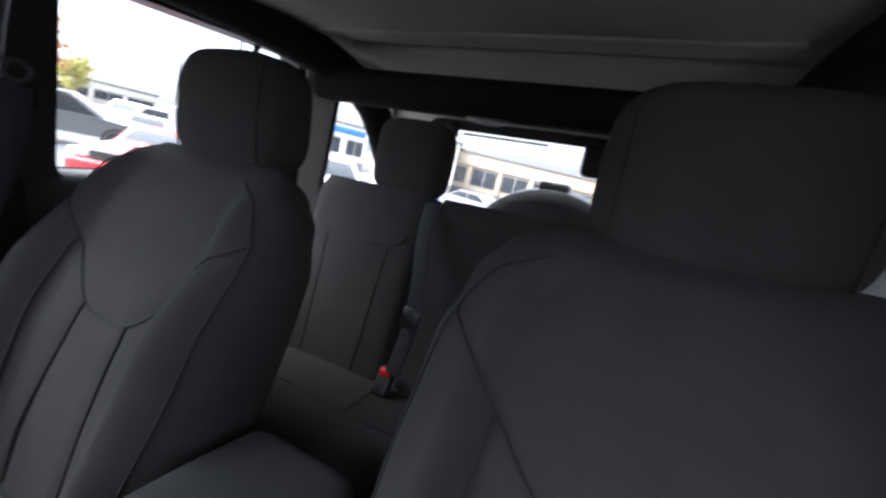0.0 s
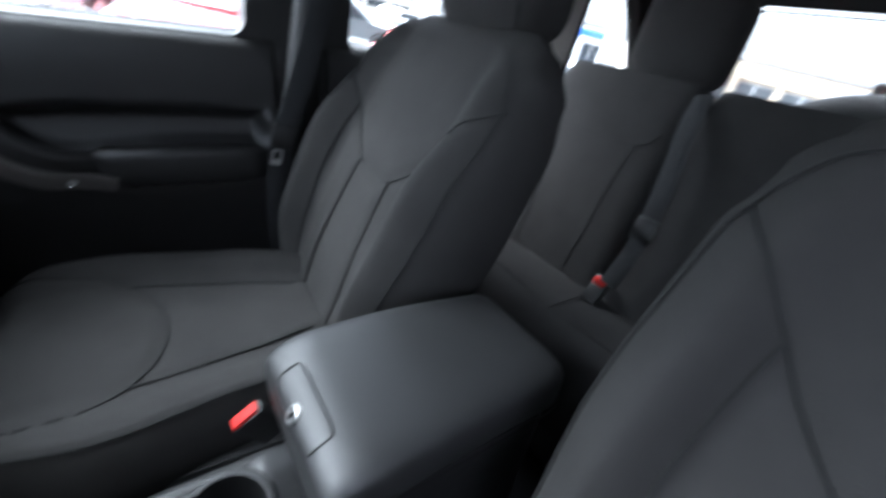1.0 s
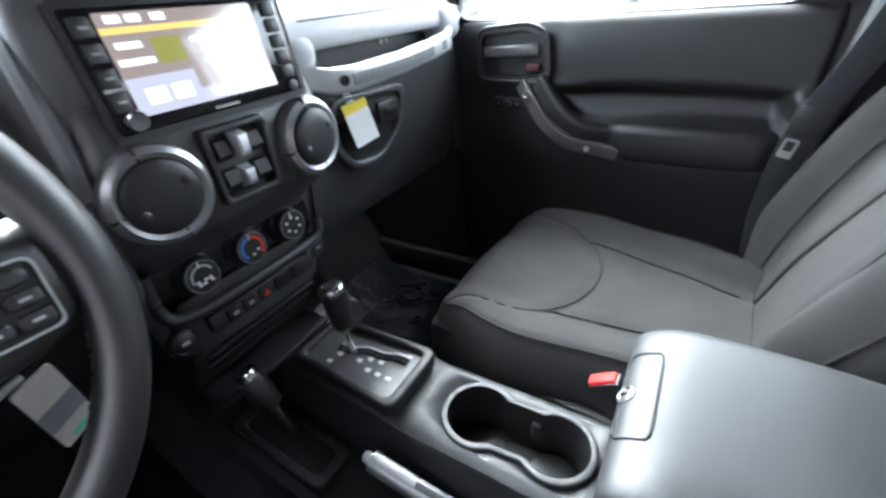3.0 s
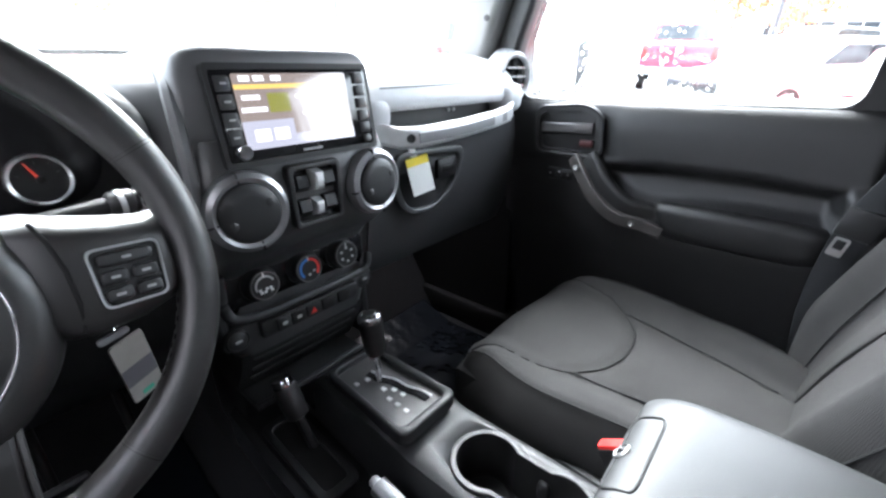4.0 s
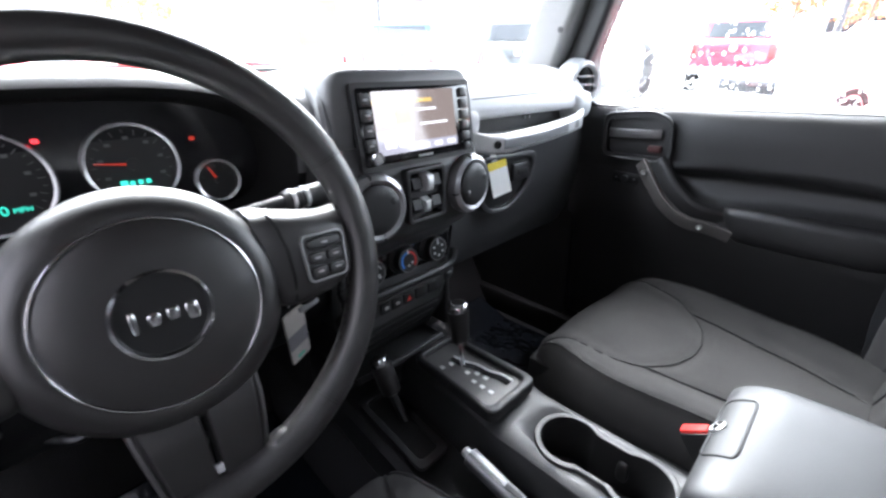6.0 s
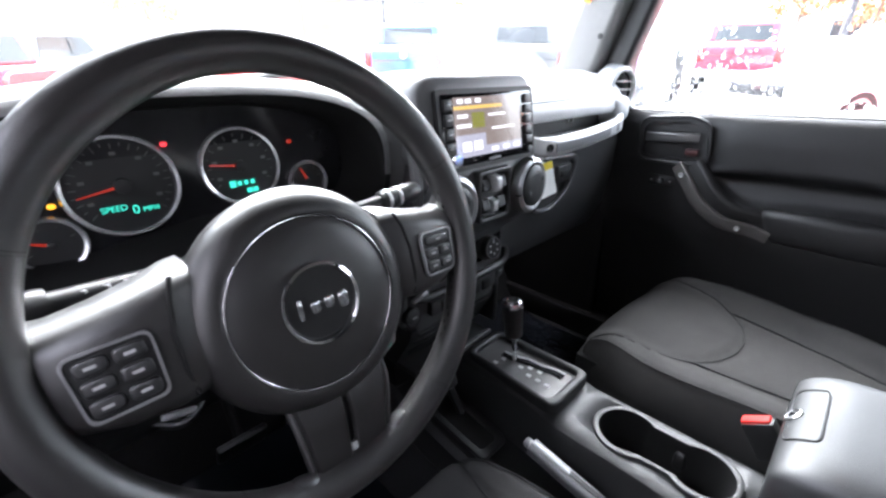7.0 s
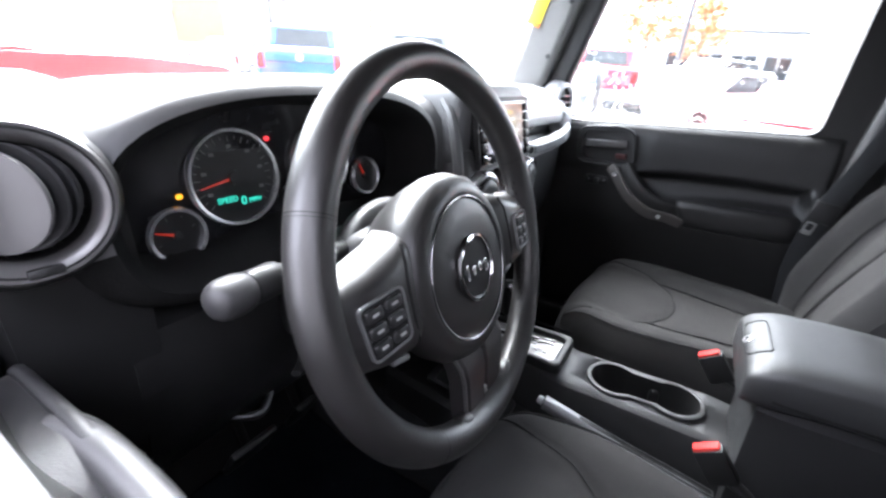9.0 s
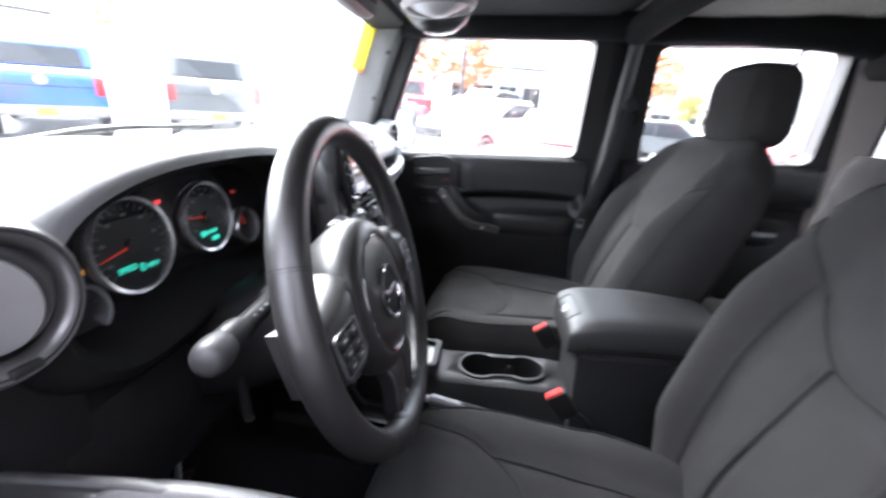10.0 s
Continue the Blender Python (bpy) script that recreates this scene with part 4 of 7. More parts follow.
part("recline_lever", tube([(0.690, -0.50, 0.80), (0.695, -0.42, 0.805), (0.696, -0.36, 0.80)], 0.009, flat=0.6), PLASTIC, passenger_seat)

# rear bench
bench = thing("rear_bench", (0.03, -1.2, 0.56), "charcoal cloth split rear bench with headrests", "car seat")


def bench_back(x0, x1, nm):
    """One leaf of the folding backrest."""
    lo, hi = Vector((0, -1.19, 0.84)), Vector((0, -1.325, 1.365))
    ax = (hi - lo).normalized()
    ah = Vector((0, ax.z, -ax.y))
    rings = []
    for j in range(15):
        v = j / 14
        edge = 0.012 * (1 - min(1, min(v, 1 - v) / 0.06)) ** 2
        ring = []
        n = 36
        for i in range(n):
            a = 2 * math.pi * i / n
            c, s_ = math.cos(a), math.sin(a)
            px = (x0 + x1) / 2 + ((x1 - x0) / 2 - edge) * math.copysign(abs(c) ** 0.28, c)
            d = (0.065 - edge) * math.copysign(abs(s_) ** 0.4, s_)
            ring.append(lo + (hi - lo) * v + Vector((px, 0, 0)) + ah * d)
        rings.append(ring)
    leaf = part(nm, loft(rings), FABRIC, bench, smooth=60)
    mid = (x0 + x1) / 2
    for off in (-0.08, 0.08):
        seam_line([lo + (hi - lo) * v + Vector((mid + off * (1 + 0.3 * v), 0, 0)) + ah * 0.0655 for v in (0.06, 0.4, 0.72)], leaf)
    seam_line([lo + (hi - lo) * v + Vector((x, 0, 0)) + ah * 0.0655 for x, v in ((x0 + 0.03, 0.80), (mid - 0.1, 0.73), (mid + 0.1, 0.73), (x1 - 0.03, 0.80))], leaf)
    return leaf


bench_back(0.155, 0.515, "backrest")
bench_back(-0.44, 0.148, "backrest")
rings = []
for j in range(15):
    v = j / 14
    y = -0.90 - 0.31 * v
    drop = 0.05 * max(0, 1 - v / 0.2) ** 2
    ring = []
    for i in range(40):
        a = 2 * math.pi * i / 40
        c, s_ = math.cos(a), math.sin(a)
        ring.append(Vector((0.035 + 0.475 * math.copysign(abs(c) ** 0.25, c), y, 0.855 - drop + (0.075 - 0.4 * drop) * math.copysign(abs(s_) ** 0.35, s_) - 0.02 * v)))
    rings.append(ring)
bcush = part("cushion", loft(rings), FABRIC, bench, smooth=60)
seam_line([(0.15, -0.90, 0.885), (0.15, -1.0, 0.925), (0.15, -1.18, 0.914)], bcush)
seam_line([(0.50, -0.98, 0.918), (0.33, -1.0, 0.925), (0.15, -0.99, 0.923), (-0.05, -1.0, 0.925), (-0.4, -0.98, 0.918)], bcush)
part("seat_base", box(-0.40, 0.47, -1.22, -0.97, 0.56, 0.79, 0.02), PLASTIC_DARK, bench)
for x in (0.265, -0.335):
    hm = aim((x, -1.340, 1.458), (0, 1, 0.12))
    part("headrest", moved(pad(0.105, 0.100, 0.050, 4.5), hm), FABRIC, bench, smooth=80)
    for dx in (-0.05, 0.05):
        part("headrest_post", tube([(x + dx, -1.335, 1.42), (x + dx, -1.33, 1.385), (x + dx, -1.325, 1.34)], 0.006), CHROME, bench)
cb = thing("rear_seat_belt", (0.15, -1.15, 0.92), "grey rear lap belt with a red-buttoned buckle", "seat belt")
part("webbing", sweep(smooth_path([(0.150, -1.262, 1.362), (0.135, -1.212, 1.30), (0.108, -1.168, 1.19), (0.102, -1.142, 1.08), (0.115, -1.12, 0.97)], 6), slab_section(0.038, 0.003, 0.4, 2), up=(0, 1, 0.3)), WEBBING, cb)
part("latch_plate", moved(box(-0.027, 0.027, -0.004, 0.004, -0.04, 0.04, 0.003), pose(0.100, -1.14, 1.11, 14) @ Matrix.Diagonal((0.8, 1, 0.6, 1))), PLASTIC_DARK, cb, "black latch plate")
bk = part("buckle", moved(box(-0.019, 0.019, -0.011, 0.011, -0.035, 0.03, 0.004), pose(0.135, -1.125, 0.945, 35)), PLASTIC_DARK, cb)
part("release_button", box(0.120, 0.150, -1.138, -1.118, 0.956, 0.972, 0.003), RED_PLASTIC, bk)

# front belts at the hoop legs
for s in (1, -1):
    belt = thing("seat_belt", (X0 + s * 0.64, -0.62, 1.0), "grey front seat belt hanging beside the hoop tube", "seat belt", "front seat belts")
    x = X0 + s * 0.615
    part("shoulder_ring", lathe([(0.014, -0.004), (0.020, -0.003), (0.0215, 0.001), (0.018, 0.004), (0.012, 0.004), (0.014, -0.004)], 20, aim((X0 + s * 0.61, -0.685, 1.50), (-s, 0.2, 0)), False), PLASTIC_DARK, belt, "black belt guide ring")
    part("guide_cover", moved(pad(0.010, 0.028, 0.025, 3), pose(X0 + s * 0.624, -0.69, 1.463)), FOAM, belt)
    part("webbing", sweep(smooth_path([(x, -0.685, 1.48), (x, -0.672, 1.40), (x, -0.625, 1.24), (x + s * 0.002, -0.588, 1.13), (x + s * 0.02, -0.578, 0.98), (x + s * 0.035, -0.59, 0.82), (x + s * 0.045, -0.58, 0.66)], 6), slab_section(0.047, 0.0026, 0.4, 2), up=(s, 0, 0)), WEBBING, belt)
    part("latch_plate", moved(box(-0.004, 0.004, -0.027, 0.027, -0.022, 0.03, 0.003), pose(x - s * 0.004, -0.592, 1.142, 12)), PLASTIC_DARK, belt)
    part("latch_tongue", moved(ring_plate(rounded([(-0.011, -0.018), (0.011, -0.018), (0.011, 0.016), (-0.011, 0.016)], 0.004), rounded([(-0.007, -0.006), (0.007, -0.006), (0.007, 0.012), (-0.007, 0.012)], 0.002), 0.003, YZ), pose(x - s * 0.004, -0.576, 1.103, 12)), STEEL, belt, "bright steel latch tongue")
    part("button", lathe([(0.006, 0), (0.006, 0.004), (0, 0.005)], 12, aim((x + s * 0.018, -0.592, 0.945), (-s, 0.3, 0))), SILVER, belt)
    part("floor_anchor", box(X0 + s * 0.63 - 0.012, X0 + s * 0.63 + 0.012, -0.60, -0.54, 0.60, 0.70, 0.006), STEEL, belt)

# buckles beside the console
for x, y, z, tilt in ((0.130, -0.406, 0.936, -5), (-0.105, -0.410, 0.912, -5)):
    bu = thing("belt_buckle", (x, y, z - 0.2), "black belt buckle with a red release button", "buckle", "front belt buckles")
    m = pose(x, y, z, tilt - 30, 0, 0)
    part("stalk", tube([m @ Vector((0, 0.0, -0.03)), m @ Vector((0, -0.02, -0.10)), (x, y - 0.10, z - 0.24)], 0.011, flat=0.6), PLASTIC_DARK, bu)
    part("housing", moved(box(-0.011, 0.011, -0.021, 0.021, -0.045, 0.014, 0.004), m), PLASTIC_DARK, bu)
    part("release_button", moved(box(-0.0085, 0.0085, -0.0175, 0.0195, 0.002, 0.0185, 0.003), m), RED_PLASTIC, bu, "bright red release button")

# ---------------------------------------------------------------- centre console
con = thing("center_console", (0.06, -0.2, 0.56), "charcoal plastic centre console with cup holders and padded armrest", "console")


def console_ring(y, x0, x1, top, low, r=0.016):
    out = [(x0 - 0.012, y, low), (x0, y, top - r * 1.6), (x0 + r * 0.4, y, top - r * 0.4), (x0 + r, y, top)]
    out += [(x0 + (x1 - x0) * k, y, top) for k in (0.3, 0.7)]
    return out + [(x1 - r, y, top), (x1 - r * 0.4, y, top - r * 0.4), (x1, y, top - r * 1.6), (x1 + 0.012, y, low)]


body = loft([console_ring(y, x0, x1, t, 0.60) for y, x0, x1, t in ((0.075, 0.012, 0.155, 0.842), (0.06, 0.01, 0.158, 0.846), (-0.10, 0.010, 0.162, 0.842), (-0.165, 0.012, 0.164, 0.826), (-0.30, 0.014, 0.168, 0.824), (-0.42, 0.012, 0.170, 0.822), (-0.46, 0.0, 0.172, 0.815))])
# the cup wells are sunk into the body
cbody = part("body", body, CONSOLE, con, smooth=35)
CUPS = ((0.091, -0.255), (0.093, -0.365))


def keyhole(off, n=26):
    """The outline of two wells joined by a neck."""
    out = []
    (ax, ay), (bx, by) = CUPS
    ra, rb = 0.046 + off, 0.044 + off
    for i in range(n + 1):
        a = radians(-38 + 256 * i / n)
        out.append((ax + ra * math.cos(a), ay + ra * math.sin(a)))
    for i in range(n + 1):
        a = radians(142 + 256 * i / n)
        out.append((bx + rb * math.cos(a), by + rb * math.sin(a)))
    return out


def vertical_cut(ob, outline, z0, z1):
    """Cuts an upright hole into a mesh, for good."""
    cutter = new("cut", sheet("cut", prism(outline, z1 - z0, Matrix.Translation(Vector((0, 0, z0)))), CONSOLE))
    mod = ob.modifiers.new("cut", "BOOLEAN")
    mod.operation, mod.object, mod.solver = "DIFFERENCE", cutter, "EXACT"
    bpy.context.view_layer.update()
    me = bpy.data.meshes.new_from_object(ob.evaluated_get(bpy.context.evaluated_depsgraph_get()))
    ob.modifiers.remove(mod)
    ob.data = me
    bpy.data.objects.remove(cutter)


vertical_cut(cbody, keyhole(0.004), 0.73, 0.95)
part("cup_rim", ring_plate(keyhole(0.010), keyhole(0.0), 0.010, Matrix.Translation((0, 0, 0.820)), bev=0.0025), CONSOLE, con, "raised rim round two cup wells")
well = bmesh.new()
ko = keyhole(0.0)
rows = [[well.verts.new((x + (0.092 - x) * k, y + (-0.31 - y) * k * 0.5, z)) for x, y in ko] for z, k in ((0.829, 0.0), (0.80, 0.02), (0.745, 0.06))]
for a, b in zip(rows, rows[1:]):
    for i in range(len(ko)):
        j = (i + 1) % len(ko)
        well.faces.new((a[i], b[i], b[j], a[j]))
well.faces.new(rows[-1])
part("cup_well", well, PLASTIC_DARK, con, smooth=50)
for cx, cy in CUPS:
    part("cup_mat", lathe([(0.036, 0), (0.036, 0.003), (0.03, 0.005), (0, 0.005)], 28, Matrix.Translation((cx, cy, 0.746))), PLASTIC, con)
for x, y in ((0.058, -0.29), (0.128, -0.33)):
    part("cup_grip", moved(pad(0.008, 0.010, 0.02, 3), pose(x, y, 0.79)), PLASTIC_DARK, con)
# shifter gate
gate_out = rounded([(0.018, -0.155), (0.146, -0.155), (0.140, 0.06), (0.030, 0.06)], 0.022)
gate_in = rounded([(0.032, -0.138), (0.132, -0.138), (0.128, 0.045), (0.042, 0.045)], 0.015)
gate = part("shift_gate", ring_plate(gate_out, gate_in, 0.022, Matrix.Translation((0, 0, 0.838)), bev=0.005), CONSOLE, con, "raised rounded shifter surround")
part("gate_plate", prism(gate_in, 0.006, Matrix.Translation((0, 0, 0.842))), GRAPHITE, gate, "satin graphite gate plate")
slot = smooth_path([(0.085, 0.005, 0.8495), (0.088, -0.02, 0.8495), (0.098, -0.045, 0.8495), (0.100, -0.075, 0.8495), (0.108, -0.10, 0.8495), (0.108, -0.12, 0.8495)], 4)
part("gate_slot", sweep(slot, slab_section(0.012, 0.004)), GLOSS_BLACK, gate)
part("slot_edge", sweep([p + Vector((0.008, 0, 0.0)) for p in slot], slab_section(0.004, 0.006)), SILVER, gate)
for x, y in ((0.075, -0.005), (0.055, 0.0), (0.078, -0.045), (0.068, -0.07), (0.068, -0.09), (0.068, -0.11), (0.088, -0.06), (0.09, -0.08), (0.118, -0.115)):
    part("position_mark", prism(rounded([(x - 0.004, y - 0.0045), (x + 0.004, y - 0.0045), (x + 0.003, y + 0.0045), (x - 0.003, y + 0.0045)], 0.001, 2), 0.0015, Matrix.Translation((0, 0, 0.848))), WHITE_MARK, gate)
lever = thing("gear_lever", (0.066, -0.02, 0.87), "chrome gear lever with a black chrome-capped grip", "gear lever")
part("lever_rod", tube([(0.066, -0.020, 0.872), (0.067, -0.015, 0.905), (0.069, -0.009, 0.945)], 0.0058), CHROME, lever)
km = aim((0.068, -0.0105, 0.936), (0.02, 0.13, 1))
grip = part("grip", lathe([(0.010, 0), (0.0160, 0.001), (0.0175, 0.006), (0.0188, 0.025), (0.0200, 0.048), (0.0208, 0.060), (0.0210, 0.0635)], 28, km), LEATHER, lever, "black leather grip")
part("cap", lathe([(0.0208, 0.0635), (0.0215, 0.0665), (0.0208, 0.0735), (0.0185, 0.0770), (0.015, 0.0785), (0.0, 0.0790)], 28, km), CHROME, grip, "chrome cap")
part("cap_badge", lathe([(0.0105, 0.0786), (0.0105, 0.0796), (0.0, 0.0798)], 20, km), PLASTIC_DARK, grip, "small black badge on the cap")
part("collar", lathe([(0.0095, -0.008), (0.0128, -0.005), (0.0132, 0.000), (0.0120, 0.002), (0.0, 0.002)], 20, km), CHROME, lever)
# lower deck with transfer lever and hand brake
part("lower_deck", loft([[(x0, y, 0.58), (x0, y, z), (x0 + 0.012, y, z + 0.012), (0.005, y, z + 0.012), (0.02, y, z), (0.02, y, 0.58)] for y, z, x0 in ((0.20, 0.765, -0.095), (0.04, 0.748, -0.098), (-0.10, 0.725, -0.095), (-0.22, 0.705, -0.09), (-0.46, 0.69, -0.08))]), CONSOLE, con, smooth=30)
part("transfer_slot", moved(box(-0.075, -0.025, -0.075, 0.085, 0.0, 0.016, 0.008), pose(0, 0, 0.760, 7)), PLASTIC_DARK, con)
part("transfer_slot_rim", ring_plate(rounded([(-0.084, -0.09), (-0.016, -0.09), (-0.016, 0.10), (-0.084, 0.10)], 0.015), rounded([(-0.072, -0.075), (-0.028, -0.075), (-0.028, 0.085), (-0.072, 0.085)], 0.012), 0.008, pose(0, 0, 0.770, 7), bev=0.002), PLASTIC, con)
tl = thing("transfer_case_lever", (-0.046, 0.03, 0.79), "black transfer-case lever with a chrome-capped grip", "gear lever")
part("lever_rod", tube([(-0.043, 0.015, 0.775), (-0.046, 0.030, 0.805), (-0.049, 0.055, 0.85)], 0.008), PLASTIC, tl)
tm = aim((-0.047, 0.045, 0.829), (-0.08, 0.42, 1))
tg = part("grip", lathe([(0.010, 0), (0.018, 0.005), (0.020, 0.03), (0.019, 0.058), (0.018, 0.062)], 24, tm), LEATHER, tl, "black leather grip")
part("cap", lathe([(0.018, 0.062), (0.0185, 0.067), (0.016, 0.075), (0.008, 0.079), (0, 0.08)], 24, tm), CHROME, tg, "chrome cap")
tl.location += Vector((-0.015, -0.004, 0.0275))
hb = thing("hand_brake", (-0.03, -0.26, 0.78), "grey hand-brake lever with a push button", "hand brake")
hpath = [Vector(p) for p in ((-0.042, -0.150, 0.825), (-0.042, -0.165, 0.822), (-0.039, -0.22, 0.807), (-0.030, -0.30, 0.782), (-0.026, -0.40, 0.762), (-0.024, -0.45, 0.75))]
part("handle", sweep(hpath, slab_section(0.028, 0.026, 0.42)), BRAKE_GREY, hb, "satin grey handle")
part("handle_groove", sweep([p + Vector((0, 0, 0.0125)) for p in hpath[2:]], slab_section(0.010, 0.003)), PLASTIC_DARK, hb)
part("push_button", lathe([(0.0085, 0), (0.0085, 0.008), (0.006, 0.011), (0, 0.011)], 18, aim((-0.042, -0.148, 0.8255), (0, 0.97, 0.22))), SILVER, hb)
hb.location += Vector((-0.008, 0.008, 0.012))
# armrest bin
part("bin", loft([[(x0, y, 0.60), (x0, y, 0.95), (x0 + 0.02, y, 0.965), (x1 - 0.02, y, 0.965), (x1, y, 0.95), (x1, y, 0.60)] for y, x0, x1 in ((-0.455, -0.035, 0.128), (-0.48, -0.042, 0.134), (-0.72, -0.042, 0.134), (-0.75, -0.03, 0.12))]), CONSOLE, con, smooth=30)
def lid_section(v):
    """Across the lid at v from its front (0) to its back (1): y, half width, height above and the middle's z. The front rolls off more than the back."""
    ahead, behind = max(0.0, 1 - v / 0.17), max(0.0, 1 - (1 - v) / 0.085)
    roll = 1 - math.sqrt(1 - max(ahead, behind) ** 2)
    return -0.428 - 0.325 * v, 0.107 - 0.012 * v - (0.014 if ahead else 0.022) * roll, 0.040 - (0.027 if ahead else 0.018) * roll, 0.995 + 0.010 * math.sin(math.pi * min(v / 0.9, 1)) - 0.004 * v


def lid_top(x, v, lift=0.0):
    """A place on the lid's upper side."""
    y, hw, ht, cz = lid_section(v)
    c = min(abs(x - 0.046) / hw, 1.0) ** (1 / 0.36)
    return Vector((x, y + (lift if v < 0.06 else 0.0), cz + ht * (1 - c * c) ** 0.21 + lift))


lid_rings = []
for v in [0.17 * (j / 14) ** 2 for j in range(14)] + [0.17 + 0.745 * j / 14 for j in range(14)] + [1 - 0.085 * ((7 - j) / 7) ** 2 for j in range(8)]:
    y, hw, ht, cz = lid_section(v)
    ring = []
    for i in range(40):
        a = 2 * math.pi * i / 40
        c, s_ = math.cos(a), math.sin(a)
        up = ht if s_ > 0 else 0.038
        ring.append((0.046 + hw * math.copysign(abs(c) ** 0.36, c), y, cz + up * math.copysign(abs(s_) ** 0.42, s_)))
    lid_rings.append(ring)
lid = part("armrest_lid", loft(lid_rings), LID, con, "padded charcoal vinyl armrest lid", smooth=75)
part("lid_seam", loft([[(0.046 + 0.1075 * math.copysign(abs(math.cos(a)) ** 0.36, math.cos(a)) * (1 - 0.1 * k), -0.5905 + 0.162 * math.copysign(abs(math.sin(a)) ** 0.25, math.sin(a)), 0.984 + dz) for a in [2 * math.pi * i / 48 for i in range(48)]] for k, dz in ((0.0, -0.002), (0.0, 0.002))], caps=False), PLASTIC_DARK, lid)
# latch plate let into the rolled front, with its lock
plate_line = rounded([(-0.004, 0.004), (0.098, 0.004), (0.098, 0.088), (-0.004, 0.088)], 0.016, 6)
dense = [Vector((*a, 0)).lerp(Vector((*b, 0)), k / 6) for a, b in zip(plate_line, plate_line[1:] + plate_line[:1]) for k in range(6)]
part("latch_outline", sweep([lid_top(p.x, max(p.y, 0.002), 0.0004) for p in dense + dense[:1]], disc_section(0.0013, 6)), PLASTIC_DARK, lid)
lock_at = lid_top(0.046, 0.014)
part("lock_barrel", lathe([(0.0100, -0.003), (0.0100, 0.0012), (0.0080, 0.0022), (0.0066, 0.0006), (0.0, 0.0004)], 20, aim(lock_at, (0, 0.8, 0.6))), STEEL, lid, "round steel lock")
part("lock_slot", box(0.0452, 0.0468, lock_at.y - 0.003, lock_at.y + 0.0035, lock_at.z - 0.004, lock_at.z + 0.003, 0.0), PLASTIC_DARK, lid)
con.location += Vector((-0.022, 0.005, 0.034))


# ---------------------------------------------------------------- dashboard
dash = thing("dashboard", (X0, 0.2, 1.0), "charcoal dashboard with round vents and a centre stack", "dashboard")


def across(profile, xs, bulge=None):
    """A profile of (y, z) carried across the car."""
    return loft([[(x, y + (bulge(x) if bulge else 0), z) for y, z in profile] for x in xs])


TOP_R = [(0.34, 1.375), (0.30, 1.408), (0.24, 1.424), (0.19, 1.423), (0.155, 1.415), (0.125, 1.402), (0.102, 1.386), (0.087, 1.368), (0.077, 1.348), (0.074, 1.334), (0.080, 1.323), (0.12, 1.318), (0.34, 1.30)]
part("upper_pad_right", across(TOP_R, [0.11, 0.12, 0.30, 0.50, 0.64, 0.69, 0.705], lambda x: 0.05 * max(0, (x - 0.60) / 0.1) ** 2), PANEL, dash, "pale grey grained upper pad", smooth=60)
TOP_L = [(0.34, 1.375), (0.30, 1.405), (0.22, 1.414), (0.15, 1.408), (0.11, 1.395), (0.085, 1.372), (0.075, 1.35), (0.08, 1.34), (0.34, 1.32)]
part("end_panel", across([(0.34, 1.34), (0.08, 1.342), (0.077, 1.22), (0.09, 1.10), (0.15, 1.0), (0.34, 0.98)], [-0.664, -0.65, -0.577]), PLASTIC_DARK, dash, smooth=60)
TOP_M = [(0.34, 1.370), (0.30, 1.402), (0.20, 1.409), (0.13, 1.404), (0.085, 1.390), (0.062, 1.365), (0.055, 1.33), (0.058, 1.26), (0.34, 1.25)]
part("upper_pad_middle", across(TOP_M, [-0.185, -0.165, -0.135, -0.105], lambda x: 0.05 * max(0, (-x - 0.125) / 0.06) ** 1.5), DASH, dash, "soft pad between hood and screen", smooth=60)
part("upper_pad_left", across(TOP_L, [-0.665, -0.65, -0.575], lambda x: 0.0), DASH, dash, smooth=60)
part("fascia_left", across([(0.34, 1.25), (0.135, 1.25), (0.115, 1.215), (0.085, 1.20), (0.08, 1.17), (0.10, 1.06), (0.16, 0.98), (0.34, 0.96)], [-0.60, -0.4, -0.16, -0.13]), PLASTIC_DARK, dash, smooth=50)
part("pad_seam", tube([(0.20, 0.0842, 1.361), (0.36, 0.0852, 1.363), (0.53, 0.0866, 1.366)], 0.0016, 4, 6), PLASTIC_DARK, dash)
# passenger side: grab handle ledge, glove box
GLOVE = [(0.34, 1.30), (0.13, 1.296), (0.112, 1.28), (0.108, 1.24), (0.112, 1.16), (0.128, 1.06), (0.16, 0.99), (0.20, 0.965), (0.34, 0.955)]
part("lower_fascia", across(GLOVE, [0.135, 0.145, 0.40, 0.67, 0.69]), STACK, dash, smooth=50)
glove = part("glove_box_door", across([(y - 0.006, z) for y, z in GLOVE[2:7]] + [(y + 0.02, z) for y, z in GLOVE[6:1:-1]], [0.175, 0.18, 0.42, 0.655, 0.66]), STACK, dash, "charcoal glove box lid", smooth=50)
# handle scoop
scoop_out = rounded([(0.235, 1.245), (0.225, 1.165), (0.265, 1.112), (0.345, 1.105), (0.425, 1.15), (0.455, 1.235)], 0.03)
scoop_in = rounded([(0.247, 1.232), (0.242, 1.170), (0.272, 1.125), (0.342, 1.118), (0.412, 1.158), (0.438, 1.222)], 0.026)
part("glove_scoop", ring_plate(scoop_out, scoop_in, 0.020, Matrix.Translation((0, 0.112, 0)) @ XZ, bev=0.004), STACK, glove)
part("glove_recess", prism(scoop_in, 0.004, Matrix.Translation((0, 0.108, 0)) @ XZ), PLASTIC_DARK, glove)
